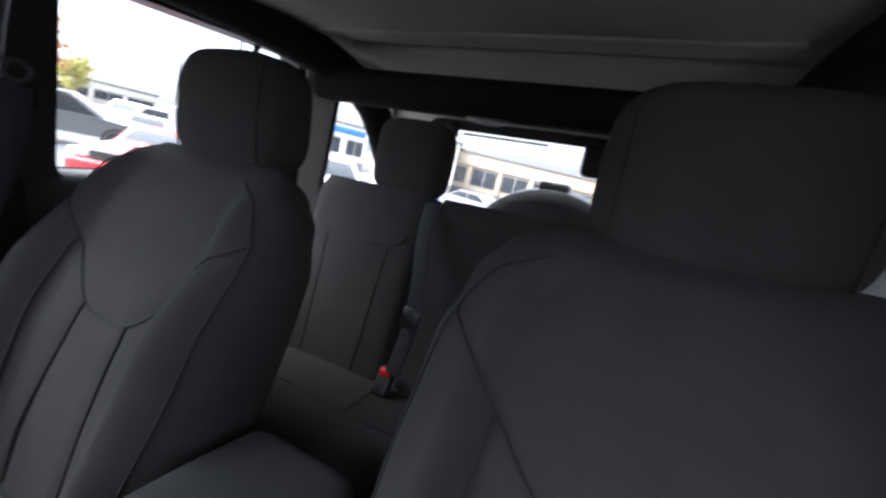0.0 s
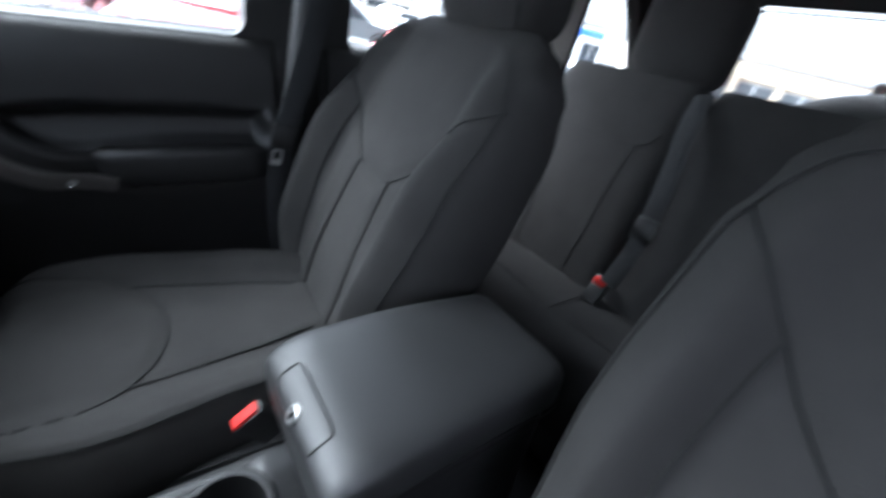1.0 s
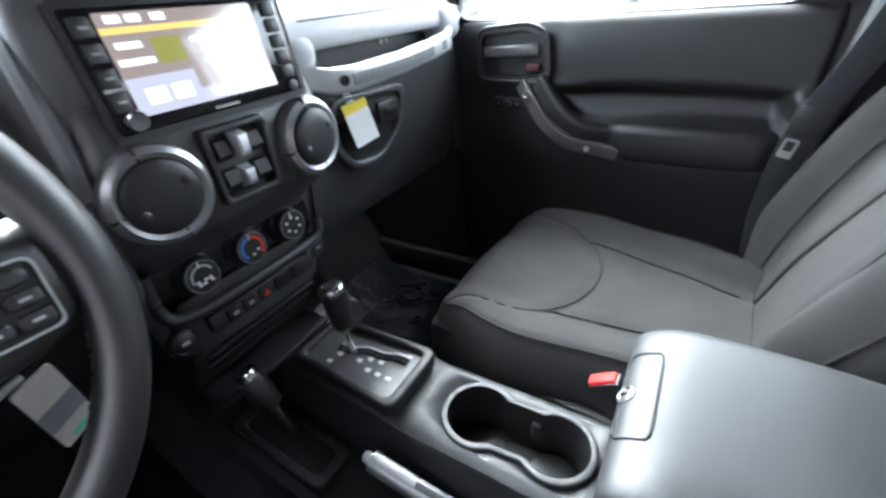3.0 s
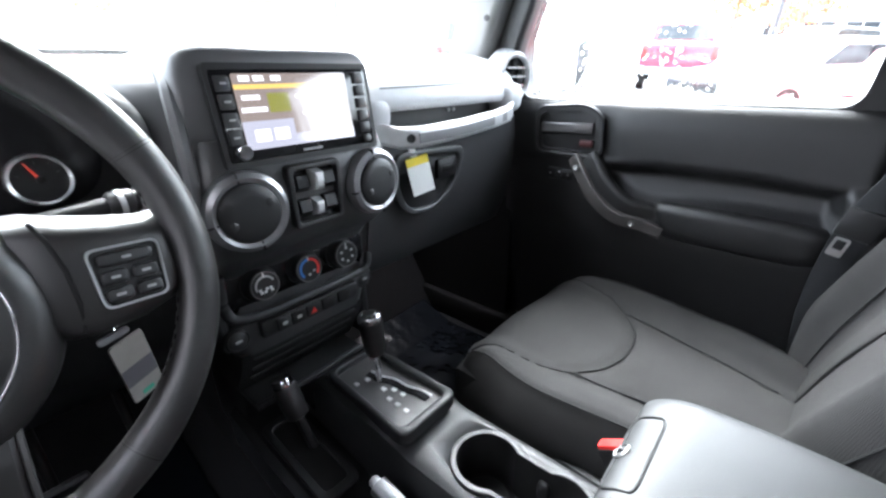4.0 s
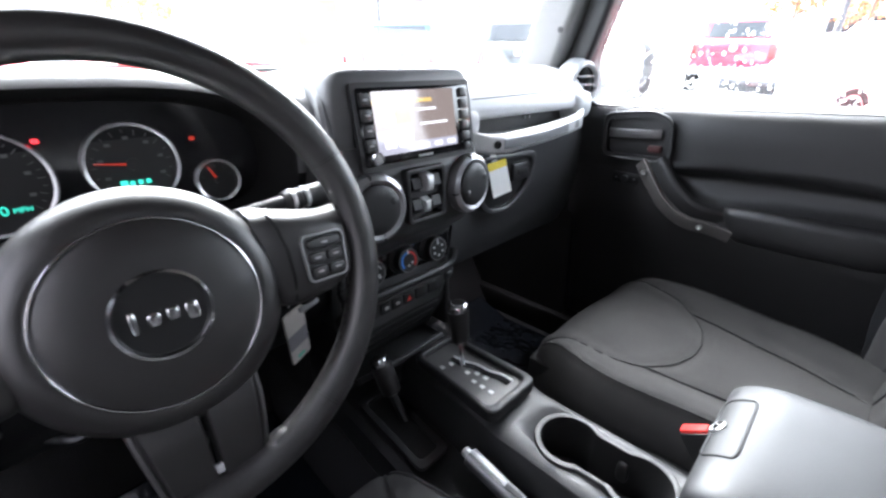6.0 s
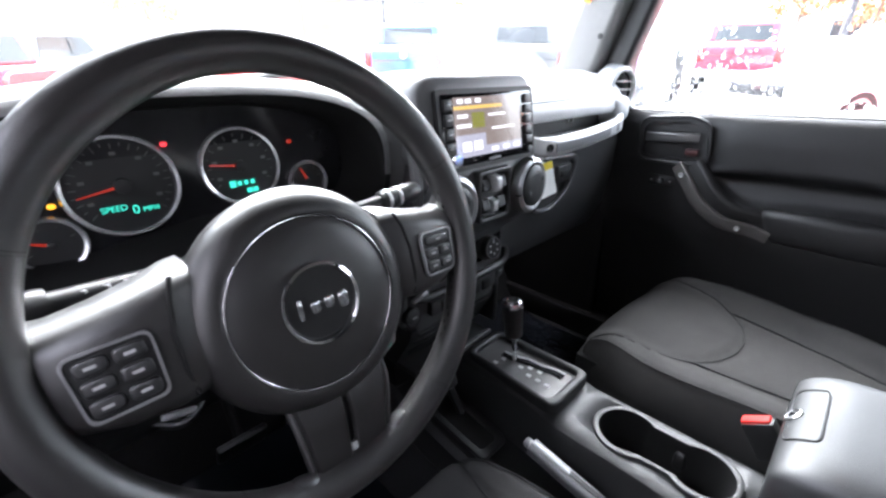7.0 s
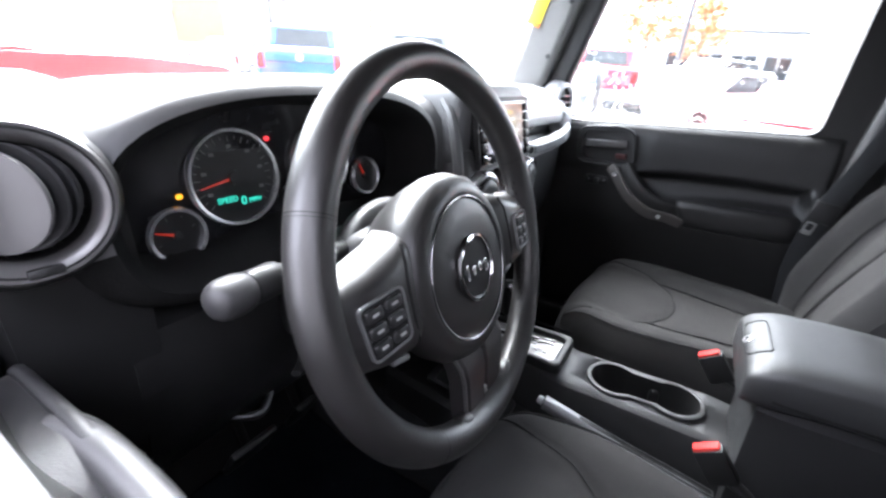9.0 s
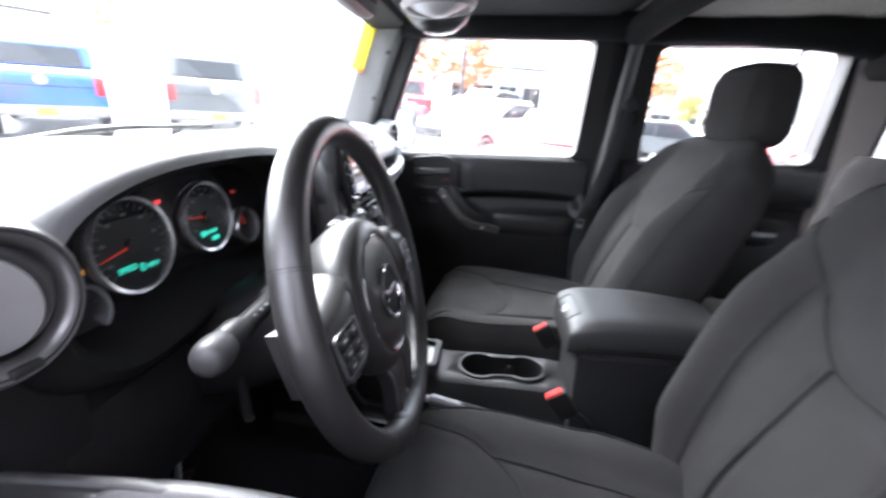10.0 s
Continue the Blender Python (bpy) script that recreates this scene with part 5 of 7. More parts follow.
part("glove_latch", box(0.36, 0.425, 0.094, 0.108, 1.172, 1.215, 0.006), PLASTIC, glove)
part("latch_slot", box(0.375, 0.41, 0.0925, 0.096, 1.187, 1.200, 0.001), PLASTIC_DARK, glove)
# silver grab bar over a narrow hand slot
bar_rings = []
for x, y, zc, h, th in ((0.150, 0.100, 1.300, 0.030, 0.010), (0.185, 0.070, 1.288, 0.036, 0.016), (0.215, 0.046, 1.279, 0.038, 0.022), (0.26, 0.035, 1.277, 0.037, 0.026), (0.38, 0.030, 1.282, 0.036, 0.028), (0.50, 0.036, 1.290, 0.036, 0.026), (0.57, 0.048, 1.296, 0.037, 0.022), (0.605, 0.066, 1.303, 0.038, 0.016), (0.63, 0.095, 1.312, 0.034, 0.010)):
    bar_rings.append([(x, y + 0.5 * th + u, zc + v) for u, v in slab_section(th, h, 0.36, 5)])
gb = part("grab_bar", loft(bar_rings), SILVER, dash, "satin silver grab bar", smooth=60)
part("grab_bar_inset", sweep([Vector((x, y - 0.0004, z)) for x, y, z in ((0.245, 0.0365, 1.277), (0.32, 0.0322, 1.279), (0.38, 0.0300, 1.282), (0.46, 0.0338, 1.287), (0.54, 0.0427, 1.293))], slab_section(0.0014, 0.018, 0.4), up=(0, 0, 1)), BRAKE_GREY, gb)
part("grab_screw", lathe([(0.008, 0), (0.008, 0.003), (0.005, 0.003), (0.004, 0.001), (0, 0.001)], 16, aim((0.228, 0.0415, 1.2785), (-0.3, -1, 0))), PLASTIC_DARK, gb)
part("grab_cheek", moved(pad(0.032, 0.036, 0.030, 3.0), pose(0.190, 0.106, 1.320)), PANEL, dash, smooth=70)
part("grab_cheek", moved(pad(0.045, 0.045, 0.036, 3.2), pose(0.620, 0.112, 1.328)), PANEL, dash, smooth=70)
part("grab_hollow", across([(0.135, 1.330), (0.118, 1.326), (0.118, 1.290), (0.135, 1.285)], [0.215, 0.23, 0.58, 0.595]), PLASTIC_DARK, dash)
part("bumper_studs", joined(lathe([(0.004, 0), (0.004, 0.003), (0, 0.004)], 10, aim((0.42, 0.117, 1.312), FACE_BACK)), lathe([(0.004, 0), (0.004, 0.003), (0, 0.004)], 10, aim((0.437, 0.117, 1.312), FACE_BACK))), GREY_MARK, dash)


def round_vent(name, at, facing, r, face, closed, label, face_mat):
    """A ball vent in a satin ring; closed vents show the ball's front disc."""
    m = aim(at, facing)
    v = part(name, lathe([(r, -0.03), (r + 0.004, -0.004), (r + 0.003, 0.006), (r - 0.003, 0.012), (r - 0.010, 0.008), (r - 0.013, -0.006), (r - 0.013, -0.03)], 44, m), face_mat, dash, label, smooth=50)
    part("vent_socket", lathe([(r - 0.012, 0.004), (r - 0.013, -0.02), (r - 0.016, -0.03), (0, -0.03)], 40, m, False), PLASTIC_DARK, v)
    k = m @ Matrix.Rotation(radians(face), 4, "Y")
    ball = r - 0.015
    if closed:
        part("vent_ball", lathe([(ball, -0.012), (ball, 0.004), (ball - 0.003, 0.008), (ball - 0.006, 0.0085), (ball * 0.5, 0.009), (0, 0.0095)], 40, k), CONSOLE, v, "closed vent disc")
        for a in (150, 330):
            c = Vector((ball * 0.72 * math.cos(radians(a)), ball * 0.72 * math.sin(radians(a)), 0.0095))
            part("finger_dimple", lathe([(0.006, 0), (0.005, 0.0008), (0, 0.001)], 14, k @ Matrix.Translation(c)), PLASTIC, v)
    else:
        for off in (-0.5, 0, 0.5):
            w = math.sqrt(max(0.05, 1 - off * off)) * (ball - 0.002)
            part("louvre", moved(box(-w, w, off * ball - 0.002, off * ball + 0.002, -0.016, 0.008, 0.001), k), PLASTIC if face else GRAPHITE, v)
        if face:
            part("vent_flap", lathe([(ball * 0.84, -0.010), (ball * 0.84, 0.0), (ball * 0.84 - 0.003, 0.003), (0, 0.004)], 40, k @ Matrix.Translation((0, 0, 0.012))), CONSOLE, v, "half-open vent disc")
            for d in (0.002, -0.006, -0.014):
                part("vent_ridge", lathe([(ball * 0.84, d - 0.002), (ball * 0.92, d - 0.002), (ball * 0.92, d + 0.001), (ball * 0.84, d + 0.001)], 40, k), PLASTIC_DARK, v)
    return v


round_vent("passenger_vent", (0.668, 0.110, 1.374), (-0.10, -1, 0), 0.056, 0, False, "satin silver ring of an open vent", SILVER)
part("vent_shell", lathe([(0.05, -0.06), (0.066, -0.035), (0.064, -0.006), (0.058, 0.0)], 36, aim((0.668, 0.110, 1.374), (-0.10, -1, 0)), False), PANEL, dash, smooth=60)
# driver's vent: a wide satin ring with its flap turned towards the driver
dvm = aim((-0.645, 0.034, 1.341), (-0.06, -1, 0.04))
dv = part("driver_vent", lathe([(0.0475, -0.03), (0.050, -0.006), (0.0490, 0.003), (0.0465, 0.0065), (0.041, 0.006), (0.0365, 0.002), (0.0348, -0.004), (0.0345, -0.03), (0.0475, -0.03)], 48, dvm, False), GRAPHITE, dash, "wide satin ring of a half-open vent", smooth=50)
part("vent_socket", lathe([(0.0347, -0.002), (0.0345, -0.04), (0.030, -0.055), (0, -0.056)], 40, dvm, False), PLASTIC_DARK, dv)
part("ring_groove", sweep([dvm @ Vector((0.0435 * math.cos(2 * math.pi * i / 48), 0.0435 * math.sin(2 * math.pi * i / 48), 0.0064)) for i in range(49)], disc_section(0.0008, 6), up=(0, -1, 0)), SEAM, dv)
ball_m = dvm @ Matrix.Translation((-0.002, 0.003, -0.007)) @ Matrix.Rotation(radians(-48), 4, "Y")
part("vent_flap", lathe([(0.026, 0.008), (0.0305, 0.0095), (0.0312, 0.0115), (0.0306, 0.0130), (0.025, 0.0138), (0, 0.0130)], 44, ball_m), VENT_GREY, dv, "half-open vent disc")
for d in (0.001, -0.009, -0.019):
    r = math.sqrt(0.0335 ** 2 - d * d)
    part("vent_fin", lathe([(r - 0.010, d - 0.0012), (r - 0.001, d - 0.0014), (r, d), (r - 0.001, d + 0.0014), (r - 0.010, d + 0.0012), (r - 0.010, d - 0.0012)], 44, ball_m, False), PLASTIC, dv)
part("vent_core", lathe([(0.020, -0.028), (0.022, -0.010), (0.020, 0.009)], 32, ball_m), PLASTIC_DARK, dv)
part("thumb_wheel", moved(box(-0.009, 0.009, -0.003, 0.003, -0.004, 0.003, 0.0015), dvm @ Matrix.Translation((0.001, -0.0415, 0.0055))), PLASTIC_DARK, dv, "small black thumb wheel")
part("vent_shell", lathe([(0.045, -0.09), (0.054, -0.05), (0.055, -0.01), (0.0500, 0.0)], 36, dvm, False), PLASTIC_DARK, dash, smooth=60)

# instrument hood
HX, HZ = -0.388, 1.310


def hood_loop(y, hx, hz, dz=0.0, low=0.0):
    """One loop of the hood: an arch that is flatter below."""
    out = []
    for x, z in oval(0, 0, hx, hz, 2.7, 56):
        if z < 0:
            z *= 1.08 + low
            z += 0.036 * math.cos(min(abs(x) / hx, 1) * math.pi / 2) ** 2
        out.append((HX + x, y, HZ + z + dz))
    return out


hood_loops = [hood_loop(0.30, 0.238, 0.104), hood_loop(0.12, 0.240, 0.108), hood_loop(0.07, 0.236, 0.106), hood_loop(0.052, 0.226, 0.099), hood_loop(0.048, 0.214, 0.090)]
# one shell split by height: the shade low on it is put into black
for name, mat, keep, words in (("instrument_hood", DASH, 1, "soft instrument hood"), ("hood_shaded_half", FOAM, -1, "lower half of the hood with its shade put into black")):
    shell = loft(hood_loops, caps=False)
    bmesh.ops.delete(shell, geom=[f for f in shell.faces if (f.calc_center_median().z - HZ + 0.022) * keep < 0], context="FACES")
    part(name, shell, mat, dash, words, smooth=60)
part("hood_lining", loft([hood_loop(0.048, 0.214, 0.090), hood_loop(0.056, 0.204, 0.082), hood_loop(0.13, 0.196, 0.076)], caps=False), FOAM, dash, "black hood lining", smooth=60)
cluster = thing("instrument_cluster", (HX, 0.12, HZ), "lit instrument cluster with four chrome-ringed gauges", "instrument cluster")
part("face_plate", prism([(x, z) for x, _, z in hood_loop(0, 0.198, 0.078)], 0.01, Matrix.Translation((0, 0.140, 0)) @ XZ), GLOSS_BLACK, cluster)


def ticks(gauge, c, r, n, a0, a1, size, m):
    for i in range(n):
        a = radians(a0 + (a1 - a0) * i / (n - 1))
        big = i % 2 == 0
        l = size * (1.0 if big else 0.55)
        q = m @ Matrix.Rotation(a, 4, "Z") @ Matrix.Translation((r, 0, 0.0005))
        part("tick", moved(box(-l, 0, -size * 0.055, size * 0.055, 0, 0.0008, 0), q), DIM_MARK, gauge)


def gauge(name, x, z, r, needle, span, n):
    """A dial behind a chrome ring, with its scale and needle."""
    m = aim((x, 0.128, z), (0, -1, 0.10))
    g = part(name, lathe([(r + 0.001, -0.004), (r + 0.003, 0.004), (r + 0.001, 0.008), (r - 0.002, 0.007), (r - 0.003, 0.0), (r - 0.003, -0.004)], 48, m), RING_BRIGHT, cluster, "chrome-ringed dial")
    part("dial", lathe([(r - 0.002, 0), (r - 0.002, 0.0008), (0, 0.0009)], 40, m), PLASTIC_DARK, g)
    ticks(g, None, r - 0.006, n, span[0], span[1], r * 0.13, m @ Matrix.Translation((0, 0, 0.001)))
    q = m @ Matrix.Rotation(radians(needle), 4, "Z")
    part("needle", moved(loft([[(-0.08 * r, -0.0016, 0.002), (-0.08 * r, 0.0016, 0.002), (-0.08 * r, 0.0016, 0.003), (-0.08 * r, -0.0016, 0.003)], [(0.8 * r, -0.0005, 0.002), (0.8 * r, 0.0005, 0.002), (0.8 * r, 0.0005, 0.003), (0.8 * r, -0.0005, 0.003)]]), q), NEEDLE, g, "orange needle")
    part("needle_hub", lathe([(r * 0.16, 0.001), (r * 0.15, 0.005), (0, 0.006)], 20, m), PLASTIC_DARK, g)
    return g, m


spd, sm_ = gauge("speedometer", -0.454, 1.313, 0.050, 190, (222, -42), 25)
tac, tm_ = gauge("tachometer", -0.334, 1.316, 0.0445, 172, (215, -30), 15)
gauge("fuel_gauge", -0.523, 1.266, 0.026, 160, (200, 20), 5)
gauge("temperature_gauge", -0.250, 1.283, 0.0255, 115, (160, 20), 5)
for gx, gm, r in ((spd, sm_, 0.050), (tac, tm_, 0.0445)):
    for i in range(7):
        a = radians(205 - 230 * i / 6)
        c = (r * 0.66 * math.cos(a), r * 0.66 * math.sin(a), 0.0012)
        part("numeral", moved(box(-0.0026, 0.0026, -0.0017, 0.0017, 0, 0.0006, 0), gm @ Matrix.Translation(c)), DIM_MARK, gx)
tell("SPEED", 0.0085, sm_ @ pose(-0.013, -0.0225, 0.002), GLOW_GREEN, spd, "display_text")
tell("0", 0.0135, sm_ @ pose(0.005, -0.0265, 0.002), GLOW_GREEN, spd, "display_text")
tell("MPH", 0.0075, sm_ @ pose(0.0185, -0.0275, 0.002), GLOW_GREEN, spd, "display_text")
for k, w in enumerate((0.0045, 0.003, 0.003, 0.003)):
    part("display_segment", moved(box(-w / 1.3, w / 1.3, -w / 1.2, w / 1.2, 0, 0.0008, 0), tm_ @ pose(-0.014 + 0.0078 * k, -0.0205, 0.002)), GLOW_GREEN, tac)
for k in range(2):
    part("display_segment", moved(box(-0.003, 0.003, -0.0028, 0.0028, 0, 0.0008, 0), tm_ @ pose(0.004 + 0.0072 * k, -0.0305, 0.002)), GLOW_GREEN, tac)
for x, z, mat_, nm in ((-0.408, 1.350, GLOW_RED, "red warning light"), (-0.268, 1.338, NEEDLE, "dim red warning light"), (-0.513, 1.303, GLOW_AMBER, "amber warning light")):
    part("warning_light", moved(pad(0.0033, 0.0026, 0.0012, 2.6), aim((x, 0.1285, z), FACE_BACK)), mat_, cluster, nm)

# centre stack
stack = thing("center_stack", (0.005, 0.05, 1.1), "charcoal centre stack with screen, vents and climate knobs", "centre stack")
CX = 0.006
part("tower", loft([[(CX + x, y, z) for x, z in rounded([(-hw - 0.020, 1.285), (hw + 0.012, 1.285), (hw + 0.004, zt), (-hw - 0.012, zt)], 0.034, 6)] for y, hw, zt in ((0.33, 0.120, 1.41), (0.10, 0.124, 1.422), (0.046, 0.124, 1.419), (0.034, 0.121, 1.415), (0.029, 0.116, 1.409))]), DASH, stack, "soft pod round the screen", smooth=50)
part("lower_tower", loft([[(CX - w, y + 0.25, z), (CX - w, y + 0.02, z), (CX - w + 0.006, y + 0.006, z), (CX - w + 0.02, y, z), (CX + w - 0.02, y, z), (CX + w - 0.006, y + 0.006, z), (CX + w, y + 0.02, z), (CX + w, y + 0.25, z)] for z, y, w in ((1.315, 0.024, 0.134), (1.285, 0.014, 0.138), (1.25, 0.006, 0.146), (1.20, 0.010, 0.146), (1.175, 0.020, 0.142), (1.155, 0.040, 0.136), (1.14, 0.062, 0.132), (1.12, 0.078, 0.130), (1.085, 0.082, 0.128), (1.06, 0.074, 0.126), (1.02, 0.076, 0.124), (0.98, 0.086, 0.120))]), STACK, stack, smooth=50)
part("tower_edge", tube([(CX - 0.130, 0.066, 1.392), (CX - 0.138, 0.044, 1.36), (CX - 0.144, 0.026, 1.28), (CX - 0.148, 0.022, 1.22), (CX - 0.142, 0.060, 1.14), (CX - 0.134, 0.088, 1.06), (CX - 0.126, 0.10, 1.0)], 0.009, 5, 8), DASH, stack)
radio = part("radio", box(CX - 0.106, CX + 0.108, -0.008, 0.06, 1.290, 1.392, 0.005), GLOSS_BLACK, stack, "black touch-screen radio with side buttons")
part("radio_rim", ring_plate(rounded([(CX - 0.111, 1.283), (CX + 0.113, 1.283), (CX + 0.113, 1.398), (CX - 0.111, 1.398)], 0.006, 3), rounded([(CX - 0.105, 1.290), (CX + 0.107, 1.290), (CX + 0.107, 1.391), (CX - 0.105, 1.391)], 0.004, 3), 0.008, Matrix.Translation((0, 0.002, 0)) @ XZ), PLASTIC_DARK, radio)
sx0, sx1, sz0, sz1 = -0.077, 0.077, 1.302, 1.386
TILT = Matrix.Translation((0, -0.0085, 0)) @ XZ
part("screen", prism(rounded([(sx0, sz0), (sx1, sz0), (sx1, sz1), (sx0, sz1)], 0.003, 3), 0.001, TILT), SCREEN_BACK, radio, "lit screen with a brown field")


def tile(u0, u1, v0, v1, mat, lift=0.0):
    x0, x1 = sx0 + (sx1 - sx0) * u0, sx0 + (sx1 - sx0) * u1
    z0, z1 = sz0 + (sz1 - sz0) * v0, sz0 + (sz1 - sz0) * v1
    part("screen_tile", prism([(x0, z0), (x1, z0), (x1, z1), (x0, z1)], 0.0003, TILT @ Matrix.Translation((0, 0, 0.0011 + lift))), mat, radio)


tile(0.0, 0.42, 0.0, 0.38, SCREEN_PALE)
tile(0.42, 1.0, 0.0, 0.16, SCREEN_PALE)
tile(0.0, 0.70, 0.80, 0.86, SCREEN_YELLOW)
tile(0.24, 0.42, 0.48, 0.74, SCREEN_GREEN)
tile(0.02, 0.22, 0.50, 0.56, SCREEN_WHITE, 0.0004)
tile(0.04, 0.18, 0.66, 0.72, SCREEN_WHITE, 0.0004)
for u in (0.05, 0.16, 0.30):
    tile(u, u + 0.08, 0.90, 0.97, SCREEN_WHITE, 0.0004)
tile(0.48, 0.74, 0.66, 0.70, SCREEN_WHITE, 0.0004)
tile(0.52, 0.88, 0.42, 0.46, SCREEN_WHITE, 0.0004)
for u in (0.08, 0.24):
    tile(u, u + 0.12, 0.10, 0.26, SCREEN_WHITE, 0.0004)
for u in (0.5, 0.68, 0.86):
    tile(u, u + 0.10, 0.04, 0.11, SCREEN_WHITE, 0.0004)
for k in range(4):
    z = 1.376 - 0.0195 * k
    part("side_button", box(CX - 0.102, CX - 0.086, -0.011, -0.006, z - 0.008, z + 0.008, 0.0015), PLASTIC, radio)
    part("button_mark", box(CX - 0.097, CX - 0.090, -0.0116, -0.0105, z - 0.0012, z + 0.0012, 0), GREY_MARK, radio)
for k in range(5):
    z = 1.379 - 0.0165 * k
    part("side_button", box(CX + 0.085, CX + 0.101, -0.011, -0.006, z - 0.007, z + 0.007, 0.0015), PLASTIC, radio)
part("volume_knob", lathe([(0.0095, 0), (0.0095, 0.010), (0.008, 0.013), (0, 0.013)], 22, aim((CX - 0.091, -0.007, 1.3005), FACE_BACK)), CHROME, radio, "bright volume knob")
part("round_button", lathe([(0.006, 0), (0.006, 0.005), (0, 0.006)], 16, aim((CX + 0.093, -0.007, 1.297), FACE_BACK)), PLASTIC, radio)
part("name_strip", box(CX - 0.012, CX + 0.016, -0.0088, -0.0075, 1.2925, 1.2955, 0), GREY_MARK, radio)
RADIO_PIVOT = Vector((0, -0.006, 1.338)) - stack.location
radio.matrix_local = Matrix.Translation(RADIO_PIVOT + Vector((0, 0.018, 0))) @ Matrix.Rotation(radians(-8), 4, "X") @ Matrix.Translation(-RADIO_PIVOT)


def stack_vent(x, z, r, facing):
    m = aim((x, 0.010, z), facing)
    v = part("round_vent", lathe([(r - 0.004, -0.02), (r + 0.002, 0.004), (r, 0.014), (r - 0.006, 0.018), (r - 0.011, 0.016), (r - 0.013, 0.008), (r - 0.013, -0.01)], 44, m), RING, stack, "satin silver vent ring")
    b = r - 0.0125
    part("vent_disc", lathe([(b, 0.006), (b, 0.018), (b - 0.003, 0.021), (b * 0.6, 0.0225), (0, 0.023)], 40, m), CONSOLE, v, "closed charcoal vent disc")
    for a in (25, 205):
        part("finger_dimple", lathe([(0.0055, 0.0225), (0.004, 0.0235), (0, 0.024)], 14, m @ Matrix.Translation((b * 0.7 * math.cos(radians(a)), b * 0.7 * math.sin(radians(a)), 0))), PLASTIC, v)
    for a in (100, 190, 280):
        q = m @ Matrix.Rotation(radians(a), 4, "Z")
        part("ring_notch", moved(box(r - 0.011, r + 0.0015, -0.0012, 0.0012, 0.008, 0.0172, 0), q), PLASTIC_DARK, v)


stack_vent(-0.092, 1.232, 0.0485, (-0.10, -1, 0.02))
stack_vent(0.105, 1.232, 0.0485, (0.10, -1, 0.02))
# window switches between the vents
SWX, SWZ = 0.0025, 1.236
sw = part("window_switch_frame", ring_plate(rounded([(SWX - 0.038, SWZ - 0.043), (SWX + 0.038, SWZ - 0.043), (SWX + 0.040, SWZ + 0.042), (SWX - 0.040, SWZ + 0.042)], 0.007), rounded([(SWX - 0.032, SWZ - 0.036), (SWX + 0.032, SWZ - 0.036), (SWX + 0.033, SWZ + 0.035), (SWX - 0.033, SWZ + 0.035)], 0.005), 0.014, Matrix.Translation((0, 0.010, 0)) @ XZ, bev=0.002), PLASTIC, stack)
part("switch_well", prism([(SWX - 0.034, SWZ - 0.038), (SWX + 0.034, SWZ - 0.038), (SWX + 0.035, SWZ + 0.037), (SWX - 0.035, SWZ + 0.037)], 0.002, Matrix.Translation((0, 0.010, 0)) @ XZ), GLOSS_BLACK, sw)
for x in (-0.019, 0.020):
    for z in (-0.017, 0.016):
        part("rocker", moved(loft([[(-0.0105, 0, -0.013), (0.0105, 0, -0.013), (0.0105, 0, 0.013), (-0.0105, 0, 0.013)], [(-0.0085, -0.012, -0.004), (0.0085, -0.012, -0.004), (0.0085, -0.007, 0.011), (-0.0085, -0.007, 0.011)]]), pose(SWX + x, 0.008, SWZ + z)), PLASTIC_DARK, sw, "black window rocker")
for z0, z1, d in ((0.004, 0.034, 0.021), (-0.031, -0.006, 0.015)):
    part("centre_rocker", moved(loft([[(-0.0072, 0, z0), (0.0072, 0, z0), (0.0072, 0, z1), (-0.0072, 0, z1)], [(-0.0062, -d * 0.8, z0 + 0.003), (0.0062, -d * 0.8, z0 + 0.003), (0.0062, -d * 0.9, z1 - 0.004), (-0.0062, -d * 0.9, z1 - 0.004)], [(-0.0045, -d, z0 + 0.008), (0.0045, -d, z0 + 0.008), (0.0045, -d, z1 - 0.009), (-0.0045, -d, z1 - 0.009)]]), pose(SWX, 0.008, SWZ)), SILVER, sw, "satin silver centre rocker", smooth=25)
